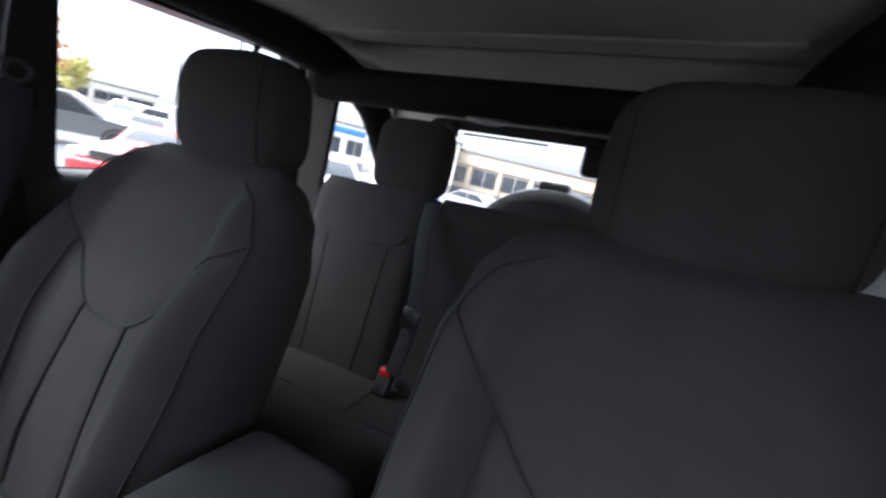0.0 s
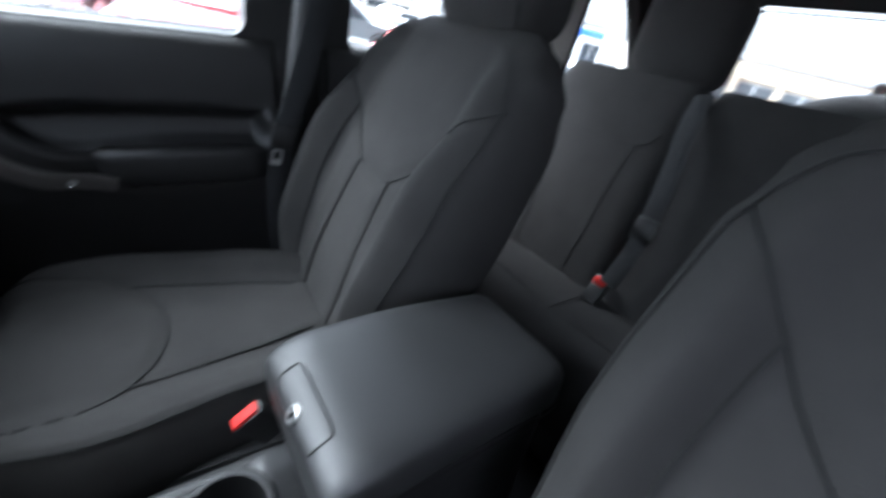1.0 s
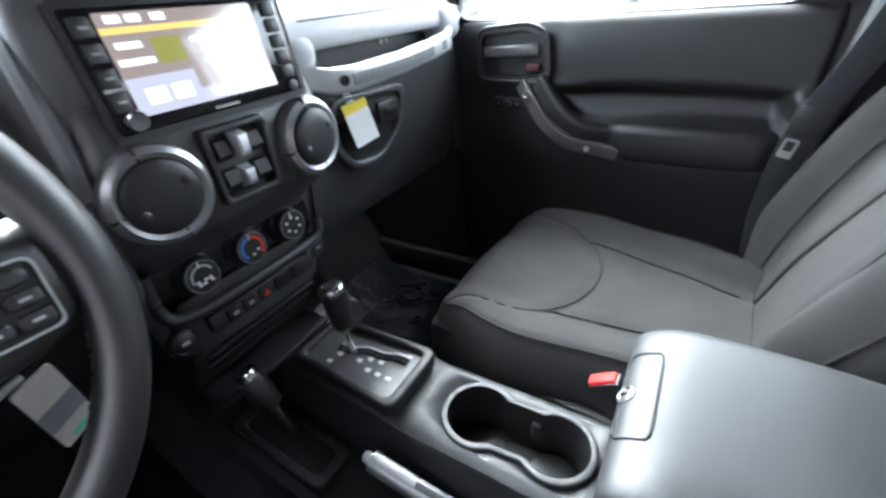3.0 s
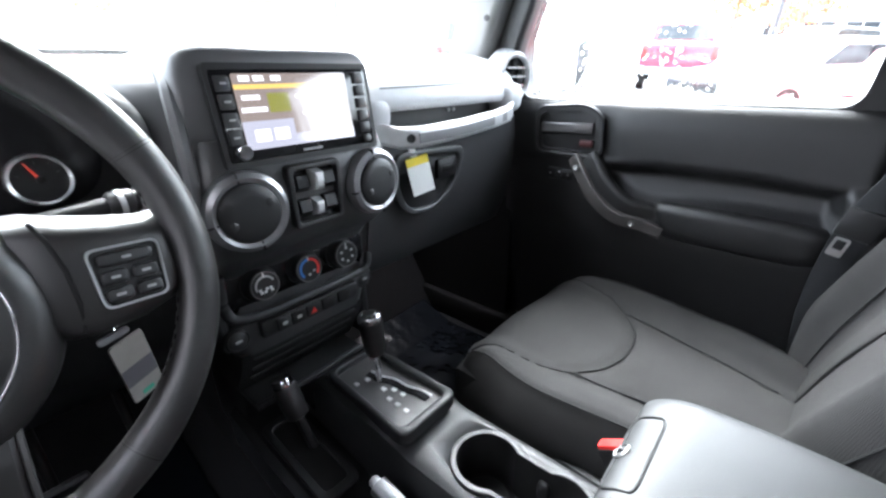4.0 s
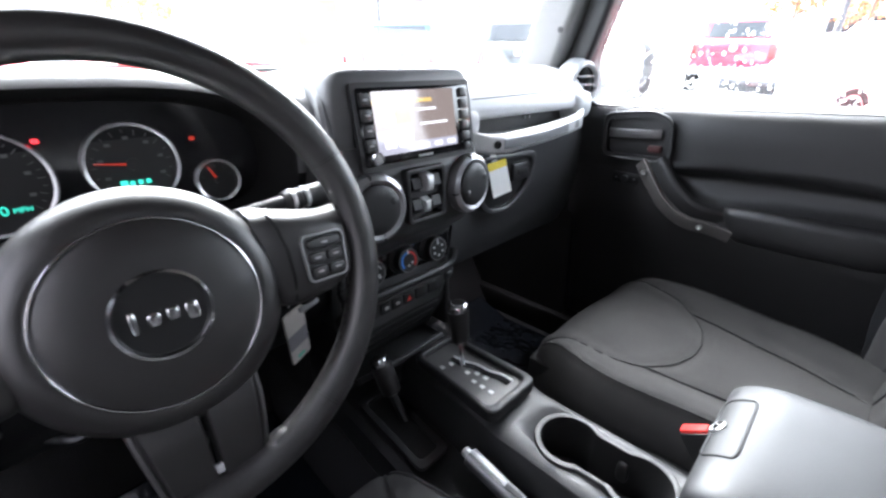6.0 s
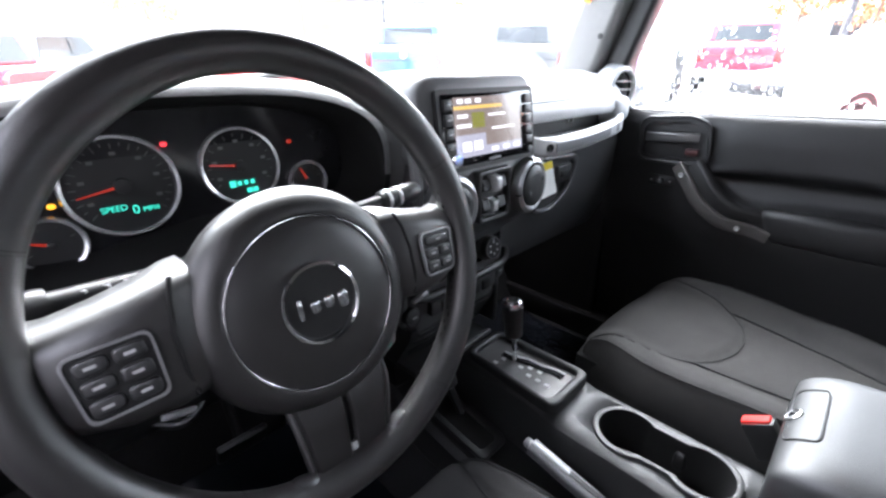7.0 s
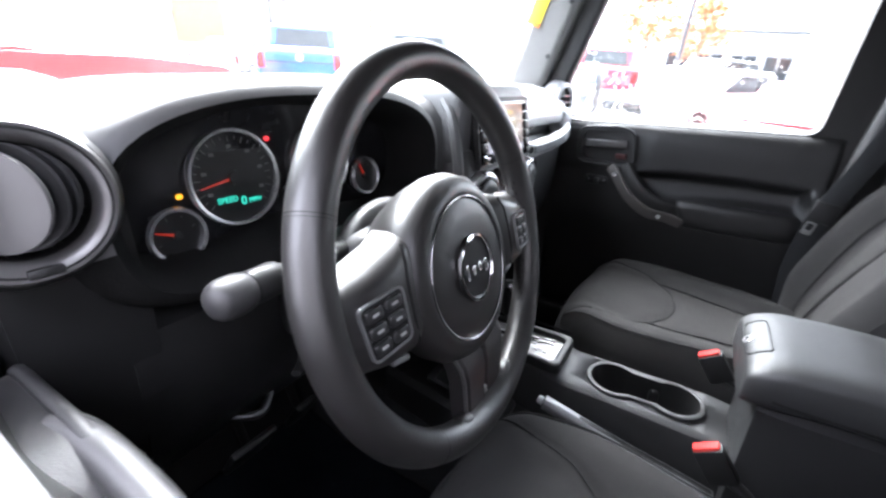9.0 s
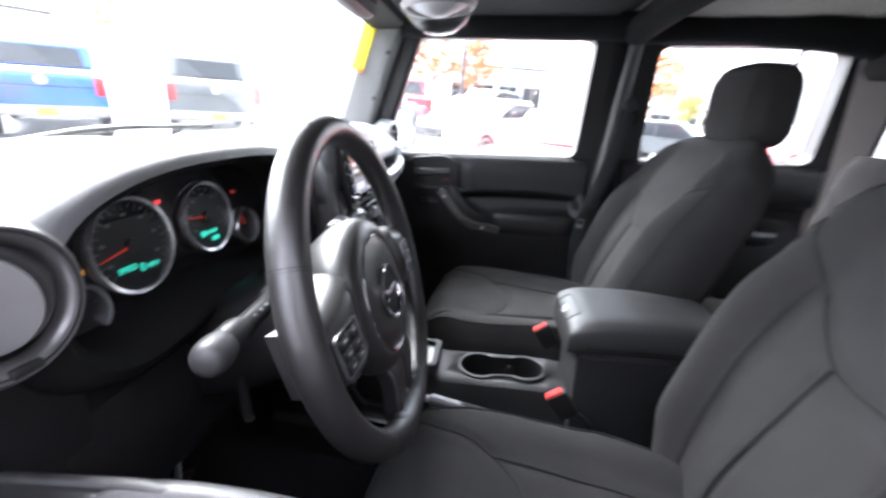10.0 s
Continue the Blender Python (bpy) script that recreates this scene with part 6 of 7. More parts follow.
# climate controls
part("climate_bezel", prism(rounded([(CX - 0.124, 1.058), (CX + 0.122, 1.058), (CX + 0.120, 1.145), (CX - 0.120, 1.145)], 0.03), 0.010, Matrix.Translation((0, 0.088, 0)) @ XZ, bev=0.005), GLOSS_BLACK, stack, "glossy black climate panel")
part("climate_lip", tube([(CX - 0.130, 0.066, 1.135), (CX - 0.130, 0.068, 1.08), (CX - 0.105, 0.062, 1.059), (CX, 0.060, 1.057), (CX + 0.105, 0.062, 1.060), (CX + 0.126, 0.068, 1.085)], 0.008, 6, 10), CONSOLE, stack)
for n, x in enumerate((-0.068, 0.005, 0.077)):
    m = aim((x, 0.077, 1.101), (0, -1, 0.12))
    k = part("climate_knob", lathe([(0.0275, -0.004), (0.0275, 0.004), (0.0235, 0.008), (0.0225, 0.020), (0.020, 0.0225), (0, 0.0225)], 36, m), PLASTIC_DARK, stack, "black climate knob")
    part("knob_rim", lathe([(0.0226, 0.0195), (0.0216, 0.0228), (0.0196, 0.0228), (0.0196, 0.0195)], 36, m), GRAPHITE, k)

    def arc(a0, a1, r, w, mat, nm="arc_mark"):
        steps = 10
        inner = [(math.cos(radians(a0 + (a1 - a0) * i / steps)) * (r - w), math.sin(radians(a0 + (a1 - a0) * i / steps)) * (r - w)) for i in range(steps + 1)]
        outer = [(math.cos(radians(a0 + (a1 - a0) * i / steps)) * r, math.sin(radians(a0 + (a1 - a0) * i / steps)) * r) for i in range(steps + 1)]
        part(nm, prism(outer + inner[::-1], 0.0006, m @ Matrix.Translation((0, 0, 0.0226))), mat, k)

    if n == 0:
        arc(20, 200, 0.0155, 0.003, GREY_MARK)
    elif n == 1:
        arc(95, 225, 0.0175, 0.004, BLUE_MARK)
        arc(-45, 85, 0.0175, 0.004, RED_MARK)
    for j in range(6 if n != 1 else 2):
        a = radians(-30 + 60 * j)
        c = (0.0115 * math.cos(a), 0.0115 * math.sin(a), 0.0226) if n == 2 else (0.0155 * math.cos(a - 1.2) * 0.6, -0.009 + 0.004 * (j % 2), 0.0226)
        part("icon_mark", moved(box(-0.0022, 0.0022, -0.0018, 0.0018, 0, 0.0007, 0), m @ Matrix.Translation(c)), WHITE_MARK, k)
    part("pointer", moved(box(-0.001, 0.001, 0.013, 0.020, 0.0215, 0.0236, 0), m), WHITE_MARK, k)
# switch row, shelf, sockets
row = part("switch_strip", box(CX - 0.088, CX + 0.092, 0.063, 0.095, 1.012, 1.042, 0.005), PLASTIC, stack)
for n, x in enumerate((-0.047, -0.022, 0.005, 0.034, 0.066)):
    part("row_switch", box(x - 0.012, x + 0.012, 0.0595, 0.075, 1.016, 1.038, 0.003), PLASTIC_DARK, row)
    if n == 2:
        bm = prism([(x - 0.006, 1.022), (x + 0.006, 1.022), (x, 1.033)], 0.001, Matrix.Translation((0, 0.0595, 0)) @ XZ)
        part("hazard_mark", bm, RED_MARK, row, "red hazard triangle")
    elif n < 2:
        part("switch_mark", box(x - 0.004, x + 0.004, 0.0585, 0.0596, 1.025, 1.030, 0), GREY_MARK, row)
for x, z in ((-0.114, 1.022), (0.124, 1.033)):
    m = aim((x, 0.084, z), FACE_BACK)
    o = part("power_outlet", lathe([(0.019, -0.004), (0.019, 0.006), (0.016, 0.009), (0.0145, 0.008), (0.0145, 0.0)], 28, m), PLASTIC_DARK, stack)
    part("outlet_cap", lathe([(0.0145, 0.0), (0.0145, 0.008), (0.012, 0.010), (0, 0.0105)], 24, m), PLASTIC, o)
    part("outlet_mark", moved(box(-0.005, 0.005, -0.002, 0.002, 0.0105, 0.0112, 0), m), GREY_MARK, o)
part("stack_apron", loft([[(CX - 0.118, 0.25, z), (CX - 0.118, y, z), (CX + 0.116, y, z), (CX + 0.116, 0.25, z)] for y, z in ((0.086, 0.985), (0.095, 0.960), (0.12, 0.92), (0.14, 0.888))]), PLASTIC_DARK, stack, smooth=30)
for y, z in ((0.090, 0.968), (0.106, 0.942), (0.122, 0.915)):
    part("apron_rib", box(CX - 0.10, CX + 0.10, y - 0.003, y + 0.012, z - 0.003, z + 0.003, 0.0015), PLASTIC, stack)
part("shelf", box(CX - 0.112, CX + 0.105, 0.085, 0.25, 0.872, 0.884, 0.003), CONSOLE, stack)
part("shelf_lip", tube([(CX - 0.112, 0.087, 0.882), (CX, 0.081, 0.882), (CX + 0.105, 0.087, 0.882)], 0.006, 5, 8), CONSOLE, stack)
part("stack_foot", box(CX - 0.11, CX + 0.12, 0.16, 0.30, 0.60, 0.874, 0.01), PLASTIC_DARK, stack)
part("side_strut", box(CX + 0.116, CX + 0.132, 0.085, 0.25, 0.90, 1.18, 0.008), PLASTIC, stack)
# hang tag on the glove box
ht = thing("hang_tag", (0.34, 0.08, 1.16), "white paper hang tag with a yellow head on the glove box", "tag")
hm = pose(0.293, 0.084, 1.197, -13, -4, 0) @ XZ @ Matrix.Diagonal((0.88, 0.88, 1, 1))
part("paper", prism(rounded([(-0.036, -0.043), (0.036, -0.043), (0.036, 0.022), (-0.036, 0.022)], 0.004), 0.001, hm), PAPER, ht)
part("yellow_head", prism(rounded([(-0.036, 0.022), (0.036, 0.022), (0.036, 0.041), (-0.036, 0.041)], 0.004), 0.0012, hm), YELLOW_PAPER, ht)
part("loop", prism(rounded([(-0.018, 0.040), (0.004, 0.040), (0.0, 0.066), (-0.018, 0.066)], 0.004), 0.001, hm), PAPER, ht)

# ---------------------------------------------------------------- steering wheel
WC = Vector((-0.376, -0.110, 1.258))
wn_ = Vector((0.011, -0.966, 0.259)).normalized()
WM = aim(WC, wn_)
wheel = thing("steering_wheel", tuple(WC), "black leather steering wheel with silver-edged controls", "steering wheel")
R, T = 0.182, 0.0160


def rim_ring(a, k=1.0):
    """A section of the rim, with thumb swells at ten and two o'clock."""
    out = []
    for i in range(18):
        b = 2 * math.pi * i / 18
        bulge = 1.0 + 0.08 * math.cos(2 * (a - math.radians(35))) ** 8
        out.append(WM @ Vector(((R + T * k * bulge * math.cos(b)) * math.cos(a), (R + T * k * bulge * math.cos(b)) * math.sin(a), T * 1.10 * k * math.sin(b))))
    return out


rim = bmesh.new()
rows = [[rim.verts.new(p) for p in rim_ring(2 * math.pi * i / 120)] for i in range(120)]
for i in range(120):
    a, b = rows[i], rows[(i + 1) % 120]
    for j in range(18):
        k = (j + 1) % 18
        rim.faces.new((a[j], a[k], b[k], b[j]))
rim_ob = part("rim", rim, LEATHER, wheel, "black leather rim", smooth=80)
for deg in (155.5, 24.5, 236, 304):
    a = radians(deg)
    part("rim_seam", loft([rim_ring(a - 0.008, 1.010), rim_ring(a, 0.97), rim_ring(a + 0.008, 1.010)], caps=False), SEAM, rim_ob)
# fine stitching along the inner side of the upper right grip
for k in range(22):
    a = radians(-40 + 2.6 * k)
    r0 = R - T * 0.99
    part("stitch", sweep([WM @ Vector((r0 * math.cos(a + d), r0 * math.sin(a + d), 0.006 * (1 if k % 2 else -1) * 0.3)) for d in (-0.012, 0.012)], disc_section(0.0009, 5), up=wn_), SEAM, rim_ob)
# hub pad: a deep drum with a rolled edge, a little below the middle
hub_m = WM @ Matrix.Translation((-0.002, -0.016, -0.006))
hub = part("hub_pad", lathe([(0.058, -0.075), (0.074, -0.058), (0.087, -0.035), (0.0945, -0.014), (0.0955, -0.001), (0.0915, 0.011), (0.084, 0.0175), (0.0755, 0.0205), (0.0720, 0.0200), (0.0700, 0.0188), (0.0680, 0.0200), (0.046, 0.0225), (0, 0.0240)], 64, hub_m), LEATHER, wheel, "round black airbag cover", smooth=60)
part("chrome_ring", sweep([hub_m @ Vector((0.0705 * math.cos(2 * math.pi * i / 64), 0.0705 * math.sin(2 * math.pi * i / 64), 0.0202)) for i in range(65)], slab_section(0.0017, 0.0022), up=wn_), CHROME, hub, "thin chrome ring")
emb = part("emblem", lathe([(0.0325, 0.022), (0.0328, 0.0255), (0.0315, 0.0268), (0.0300, 0.0262), (0.0290, 0.0250), (0, 0.0254)], 44, hub_m), PLASTIC_DARK, hub, "round emblem plate")
part("emblem_ring", lathe([(0.0334, 0.0252), (0.0332, 0.0276), (0.0308, 0.0282), (0.0297, 0.0264), (0.0297, 0.0252), (0.0334, 0.0252)], 44, hub_m, False), CHROME, emb)
for k, (w, dy, h) in enumerate(((0.0024, 0.000, 0.0085), (0.0042, -0.0015, 0.0052), (0.0042, -0.0010, 0.0052), (0.0044, -0.0030, 0.0070))):
    part("emblem_bar", moved(pad(w, h, 0.0014, 3), hub_m @ Matrix.Translation((-0.0185 + 0.0122 * k, dy, 0.0262))), CHROME, emb)
# side spokes: deep pods with a lit upper shelf, a groove against the hub and a control panel each
for s in (-1, 1):
    rings = []
    for x, yt, yl, z in ((0.080, 0.034, -0.046, 0.004), (0.092, 0.033, -0.050, 0.010), (0.106, 0.028, -0.052, 0.0125), (0.135, 0.021, -0.050, 0.0115), (0.158, 0.017, -0.044, 0.0075), (0.176, 0.018, -0.036, 0.001)):
        rings.append([WM @ Vector((s * x, y, zz)) for y, zz in ((yt + 0.012, z - 0.036), (yt + 0.010, z - 0.020), (yt + 0.004, z - 0.006), (yt - 0.003, z - 0.0005), (yt - 0.009, z + 0.001), (yl + 0.012, z + 0.0005), (yl + 0.004, z - 0.003), (yl, z - 0.010), (yl + 0.004, z - 0.034))])
    sp = part("spoke", loft(rings), LEATHER, wheel, "charcoal side spoke with a broad upper shelf", smooth=60)
    part("spoke_groove", sweep([WM @ Vector((s * x, y, z)) for x, y, z in ((0.093, 0.036, 0.008), (0.0975, 0.022, 0.0117), (0.101, 0.000, 0.0125), (0.101, -0.025, 0.0120), (0.098, -0.046, 0.009))], disc_section(0.0016, 6), up=wn_), SEAM, sp)
    cm = WM @ Matrix.Translation((s * 0.134, -0.0135, 0.0118)) @ Matrix.Rotation(radians(s * 6), 4, "Y") @ Matrix.Rotation(radians(-s * 3), 4, "Z")
    fr = rounded([(-0.0215, -0.0225), (0.0215, -0.0225), (0.0235, 0.0225), (-0.0235, 0.0225)], 0.007)
    fi = rounded([(-0.0198, -0.0208), (0.0198, -0.0208), (0.0218, 0.0208), (-0.0218, 0.0208)], 0.006)
    frame_ob = part("control_frame", ring_plate(fr, fi, 0.0032, cm), RING, sp, "bright control surround")
    part("control_plate", prism(fi, 0.0016, cm), PLASTIC_DARK, frame_ob)
    for i, y in enumerate((0.013, 0.0, -0.013)):
        for x in (-0.0098, 0.0098):
            if i == 0 and s > 0 and x > 0:
                continue
            w = 0.0085 if not (i == 0 and s > 0) else 0.0175
            xx = x if w < 0.01 else 0.0
            part("control_button", moved(pad(w, 0.0052, 0.0028, 4), cm @ Matrix.Translation((xx, y, 0.0020))), PLASTIC, frame_ob)
            part("button_mark", moved(box(-0.003, 0.003, -0.001, 0.001, 0, 0.0006, 0), cm @ Matrix.Translation((xx, y, 0.0046))), GREY_MARK, frame_ob)
    part("rear_paddle", moved(box(-0.011, 0.011, -0.003, 0.003, -0.003, 0.003, 0.0025), WM @ Matrix.Translation((s * 0.112, -0.058, -0.004)) @ Matrix.Rotation(radians(s * 12), 4, "Z")), BRAKE_GREY, sp, "small silver paddle behind the spoke")
# lower spoke: two panels side by side with a slot between, bent back below the hub
for s in (-1, 1):
    rings = []
    for y, x0, x1, z in ((-0.090, 0.0022, 0.046, 0.004), (-0.108, 0.0022, 0.044, 0.010), (-0.124, 0.0022, 0.042, 0.0095), (-0.150, 0.0022, 0.039, 0.004), (-0.172, 0.0022, 0.037, 0.000)):
        rings.append([WM @ Vector((s * xx, y, z + dz)) for xx, dz in ((x0, -0.022), (x0, -0.003), (x0 + 0.002, 0.0), (x1 - 0.004, 0.0), (x1, -0.004), (x1 + 0.001, -0.022))])
    part("lower_spoke", loft(rings), LEATHER, wheel, "black lower spoke panel", smooth=30)
    part("spoke_edge", sweep([WM @ Vector((s * x1, y, z - 0.001)) for y, x1, z in ((-0.092, 0.0470, 0.002), (-0.108, 0.0455, 0.008), (-0.124, 0.0435, 0.0075), (-0.150, 0.0405, 0.002), (-0.168, 0.039, -0.002))], disc_section(0.0022, 6), up=wn_), GRAPHITE, wheel, "satin graphite spoke edge")
    part("rim_knuckle", moved(pad(0.014, 0.010, 0.0105, 2.4), WM @ Matrix.Translation((s * 0.050, -0.166, 0.0)) @ Matrix.Rotation(radians(s * 18), 4, "Z")), LEATHER, wheel)
part("slot_stud", moved(box(-0.003, 0.003, -0.004, 0.004, -0.003, 0.002, 0.001), WM @ Matrix.Translation((0, -0.158, 0.001))), GREY_MARK, wheel)
part("back_cover", lathe([(0.058, -0.125), (0.074, -0.100), (0.080, -0.080), (0.072, -0.070)], 40, hub_m), PLASTIC, wheel, "black cover behind the hub", smooth=60)

# column with its stalks, key and tag
col = thing("steering_column", (-0.38, 0.0, 1.2), "black steering column shroud with stalks", "steering column")
axis = -wn_
c0 = WC + axis * 0.075 + Vector((0, 0, -0.015))
rings = []
for d, hw, up, dn in ((0.0, 0.068, 0.052, 0.060), (0.012, 0.078, 0.060, 0.072), (0.06, 0.080, 0.058, 0.082), (0.12, 0.074, 0.048, 0.086), (0.20, 0.066, 0.035, 0.08), (0.30, 0.060, 0.03, 0.08)):
    c = c0 + axis * d
    rings.append([(c.x + x * hw, c.y, c.z + (z * up if z > 0 else z * dn)) for x, z in oval(0, 0, 1, 1, 3.5, 32)])
part("shroud", loft(rings), PLASTIC, col, smooth=50)
st = part("light_stalk", tube([(-0.43, -0.016, 1.258), (-0.48, -0.027, 1.265), (-0.535, -0.036, 1.270)], 0.0095), PLASTIC_DARK, col, "black light stalk")
part("stalk_band", lathe([(0.0125, 0), (0.0135, 0.004), (0.0135, 0.022), (0.012, 0.026)], 20, aim((-0.532, -0.0355, 1.2698), (-1, -0.14, 0.06))), PLASTIC_DARK, st)
part("stalk_knob", lathe([(0.0115, 0), (0.0138, 0.003), (0.0150, 0.008), (0.0154, 0.015), (0.0150, 0.021), (0.0136, 0.026), (0.0110, 0.0295), (0.0070, 0.0315), (0.0030, 0.0322), (0, 0.0323)], 28, aim((-0.558, -0.039, 1.2712), (-1, -0.14, 0.05))), KNOB_GREY, st, "grey stalk knob")
for k in range(3):
    part("stalk_mark", moved(box(-0.003, 0.003, -0.0015, 0.0015, 0, 0.0008, 0), aim((-0.485 - 0.014 * k, -0.0345 - 0.0022 * k, 1.2715 + 0.001 * k), (0, -0.8, 0.6))), WHITE_MARK, st)
st = part("wiper_stalk", tube([(-0.325, -0.006, 1.258), (-0.27, -0.003, 1.268), (-0.215, 0.0, 1.272)], 0.0085), PLASTIC_DARK, col, "black wiper stalk with bands")
wm = aim((-0.222, 0.0, 1.2715), (1, 0.05, 0.03))
part("stalk_end", lathe([(0.010, 0), (0.0125, 0.003), (0.0125, 0.020), (0.0105, 0.022), (0.0105, 0.028), (0.0130, 0.031), (0.0135, 0.055), (0.0115, 0.062), (0, 0.064)], 24, wm), PLASTIC, st)
for h in (0.008, 0.025):
    part("stalk_band", lathe([(0.0129, h), (0.0133, h + 0.001), (0.0133, h + 0.004), (0.0129, h + 0.005)], 24, wm), SILVER, st)
key = thing("ignition_key", (-0.26, -0.03, 1.17), "key in the ignition with a pale plastic fob tag", "key")
part("ignition_barrel", lathe([(0.018, -0.05), (0.018, 0.004), (0.015, 0.008), (0, 0.008)], 24, aim((-0.275, 0.002, 1.170), (0.55, -0.83, 0.05))), PLASTIC_DARK, key)
part("key_head", moved(pad(0.014, 0.005, 0.018, 3), pose(-0.262, -0.016, 1.174, 0, 0, 35)), PLASTIC_DARK, key)
part("key_ring", sweep([Vector((-0.252, -0.026 + 0.011 * math.cos(a), 1.163 + 0.011 * math.sin(a))) for a in [2 * math.pi * i / 20 for i in range(21)]], disc_section(0.0011, 6), up=(1, 0, 0)), CHROME, key)
fm = pose(-0.247, -0.032, 1.118, 6, -7, 22) @ XZ
part("fob_tag", prism(rounded([(-0.0165, -0.040), (0.0165, -0.040), (0.0165, 0.036), (-0.0165, 0.036)], 0.004), 0.0022, fm), material("pale_tag_plastic", (0.24, 0.22, 0.205), 0.3, bump=0.0), key, "pale translucent tag")
part("tag_print", prism([(-0.0160, -0.018), (0.0160, -0.018), (0.0160, 0.004), (-0.0160, 0.004)], 0.0026, fm), material("tag_grey_print", (0.09, 0.085, 0.095), 0.5, bump=0.0), key)
part("tag_foot", prism([(-0.006, -0.036), (0.006, -0.036), (0.006, -0.031), (-0.006, -0.031)], 0.0026, fm), material("tag_green_print", (0.05, 0.3, 0.2), 0.5, bump=0.0), key)
part("tilt_lever", tube([(-0.46, 0.02, 1.165), (-0.50, -0.01, 1.155), (-0.515, -0.022, 1.160)], 0.005, flat=0.6), FOAM, col)
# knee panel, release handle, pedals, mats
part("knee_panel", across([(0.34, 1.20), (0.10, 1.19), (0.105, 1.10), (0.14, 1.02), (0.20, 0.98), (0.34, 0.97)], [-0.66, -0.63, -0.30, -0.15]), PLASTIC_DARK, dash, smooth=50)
part("hood_release", tube([(-0.50, 0.145, 1.005), (-0.47, 0.125, 1.0), (-0.44, 0.145, 1.005)], 0.006), PLASTIC, dash, "black release handle")
for x, w, nm in ((-0.37, 0.05, "brake_pedal"), (-0.24, 0.028, "accelerator_pedal")):
    pd = thing(nm, (x, 0.36, 0.70), "ribbed black pedal in the footwell", "pedal", "pedals")
    part("pad", moved(box(-w, w, -0.008, 0.008, -0.045, 0.045, 0.006), pose(x, 0.36, 0.70, 35)), PLASTIC, pd)
    part("arm", tube([(x, 0.37, 0.70), (x, 0.42, 0.85), (x, 0.40, 1.0)], 0.009), PLASTIC_DARK, pd)
for x0, x1, nm in ((-0.62, -0.16, "driver"), (0.22, 0.66, "passenger")):
    bm = bmesh.new()
    nx, ny = 68, 80
    grid = [[bm.verts.new((x0 + (x1 - x0) * i / nx, -0.12 + 0.56 * j / ny, 0.566 + 0.003 * noise.noise(Vector((i * 0.11, j * 0.08, x0 * 9))) + 0.0022 * abs(noise.noise(Vector((i * 0.28, j * 0.25, x0 * 5)))) + 0.0015 * noise.noise(Vector((i * 0.8, j * 0.65, x0 * 3))) + 0.20 * max(0, (j / ny - 0.78)) ** 1.0)) for j in range(ny + 1)] for i in range(nx + 1)]
    for i in range(nx):
        for j in range(ny):
            bm.faces.new((grid[i][j], grid[i + 1][j], grid[i + 1][j + 1], grid[i][j + 1]))
    mt = solo("floor_mat", bm, MAT_RUBBER, "wrinkled glossy protective film over a floor mat", "floor mat", "floor mats", smooth=60)
    so = mt.modifiers.new("thickness", "SOLIDIFY")
    so.thickness = 0.003


# ---------------------------------------------------------------- the car lot outside
SLOPE = Vector((0, 0, 1)).rotation_difference(Vector((-0.0486, -0.058, 1))).to_matrix().to_4x4()


def dip(y):
    """The lot falls away gently behind the car."""
    return 0.8 * (1 - math.exp(-max(0.0, -y - 1.0) / 4.0))


def lot(bearing, far, turn=0.0, z=0.0):
    """A pose on the sloping lot: degrees clockwise from straight ahead, metres from the car, and a turn."""
    a = radians(bearing)
    x, y = far * math.sin(a) - 0.3, far * math.cos(a) - 0.3
    return Matrix.Translation((0, 0, -dip(y))) @ SLOPE @ pose(x, y, z, 0, 0, turn)


ASPHALT = material("worn_wet_asphalt", (0.09, 0.092, 0.095), 0.55, vary=0.35, grain=0.6, bump=0.5, fine=60)
gbm = bmesh.new()
bmesh.ops.create_grid(gbm, x_segments=24, y_segments=400, size=400)
for v in gbm.verts:
    v.co.z -= dip(v.co.y)
moved(gbm, SLOPE)
solo("ground", gbm, ASPHALT, "grey asphalt car lot sloping up ahead", "ground", kind="structure", at=(0, 0, 0))
LINE = material("faded_line_paint", (0.6, 0.6, 0.58), 0.7, vary=0.25, grain=4, bump=0.2, fine=80)
for k in range(6, 12):
    solo("bay_line", moved(box(-0.05, 0.05, -2.5, 2.5, 0.004, 0.008, 0), lot(95, 10.0) @ pose(0, -14 + 2.7 * k, 0, 0, 0, 90)), LINE, "faded white parking bay line on asphalt", "bay line", "bay lines")

TYRE = material("tyre_rubber", (0.02, 0.02, 0.02), 0.8, bump=0.3, fine=80)
ALLOY = material("wheel_alloy", (0.5, 0.5, 0.5), 0.35, metal=0.9, bump=0.0)
TINT = material("dark_car_glass", (0.03, 0.035, 0.04), 0.08, bump=0.0)
TAIL = material("red_tail_lens", (0.55, 0.02, 0.02), 0.15, bump=0.0)
HEADLAMP = material("clear_head_lens", (0.75, 0.77, 0.8), 0.12, bump=0.0)
BUMPER = material("grey_bumper", (0.30, 0.30, 0.31), 0.35, metal=0.3, bump=0.0)
YELLOW_PLATE = material("yellow_plate", (0.7, 0.5, 0.05), 0.5, bump=0.0)


def paint(name, color):
    return material(name, color, 0.28, metal=0.15, coat=0.8, vary=0.04, bump=0.0)


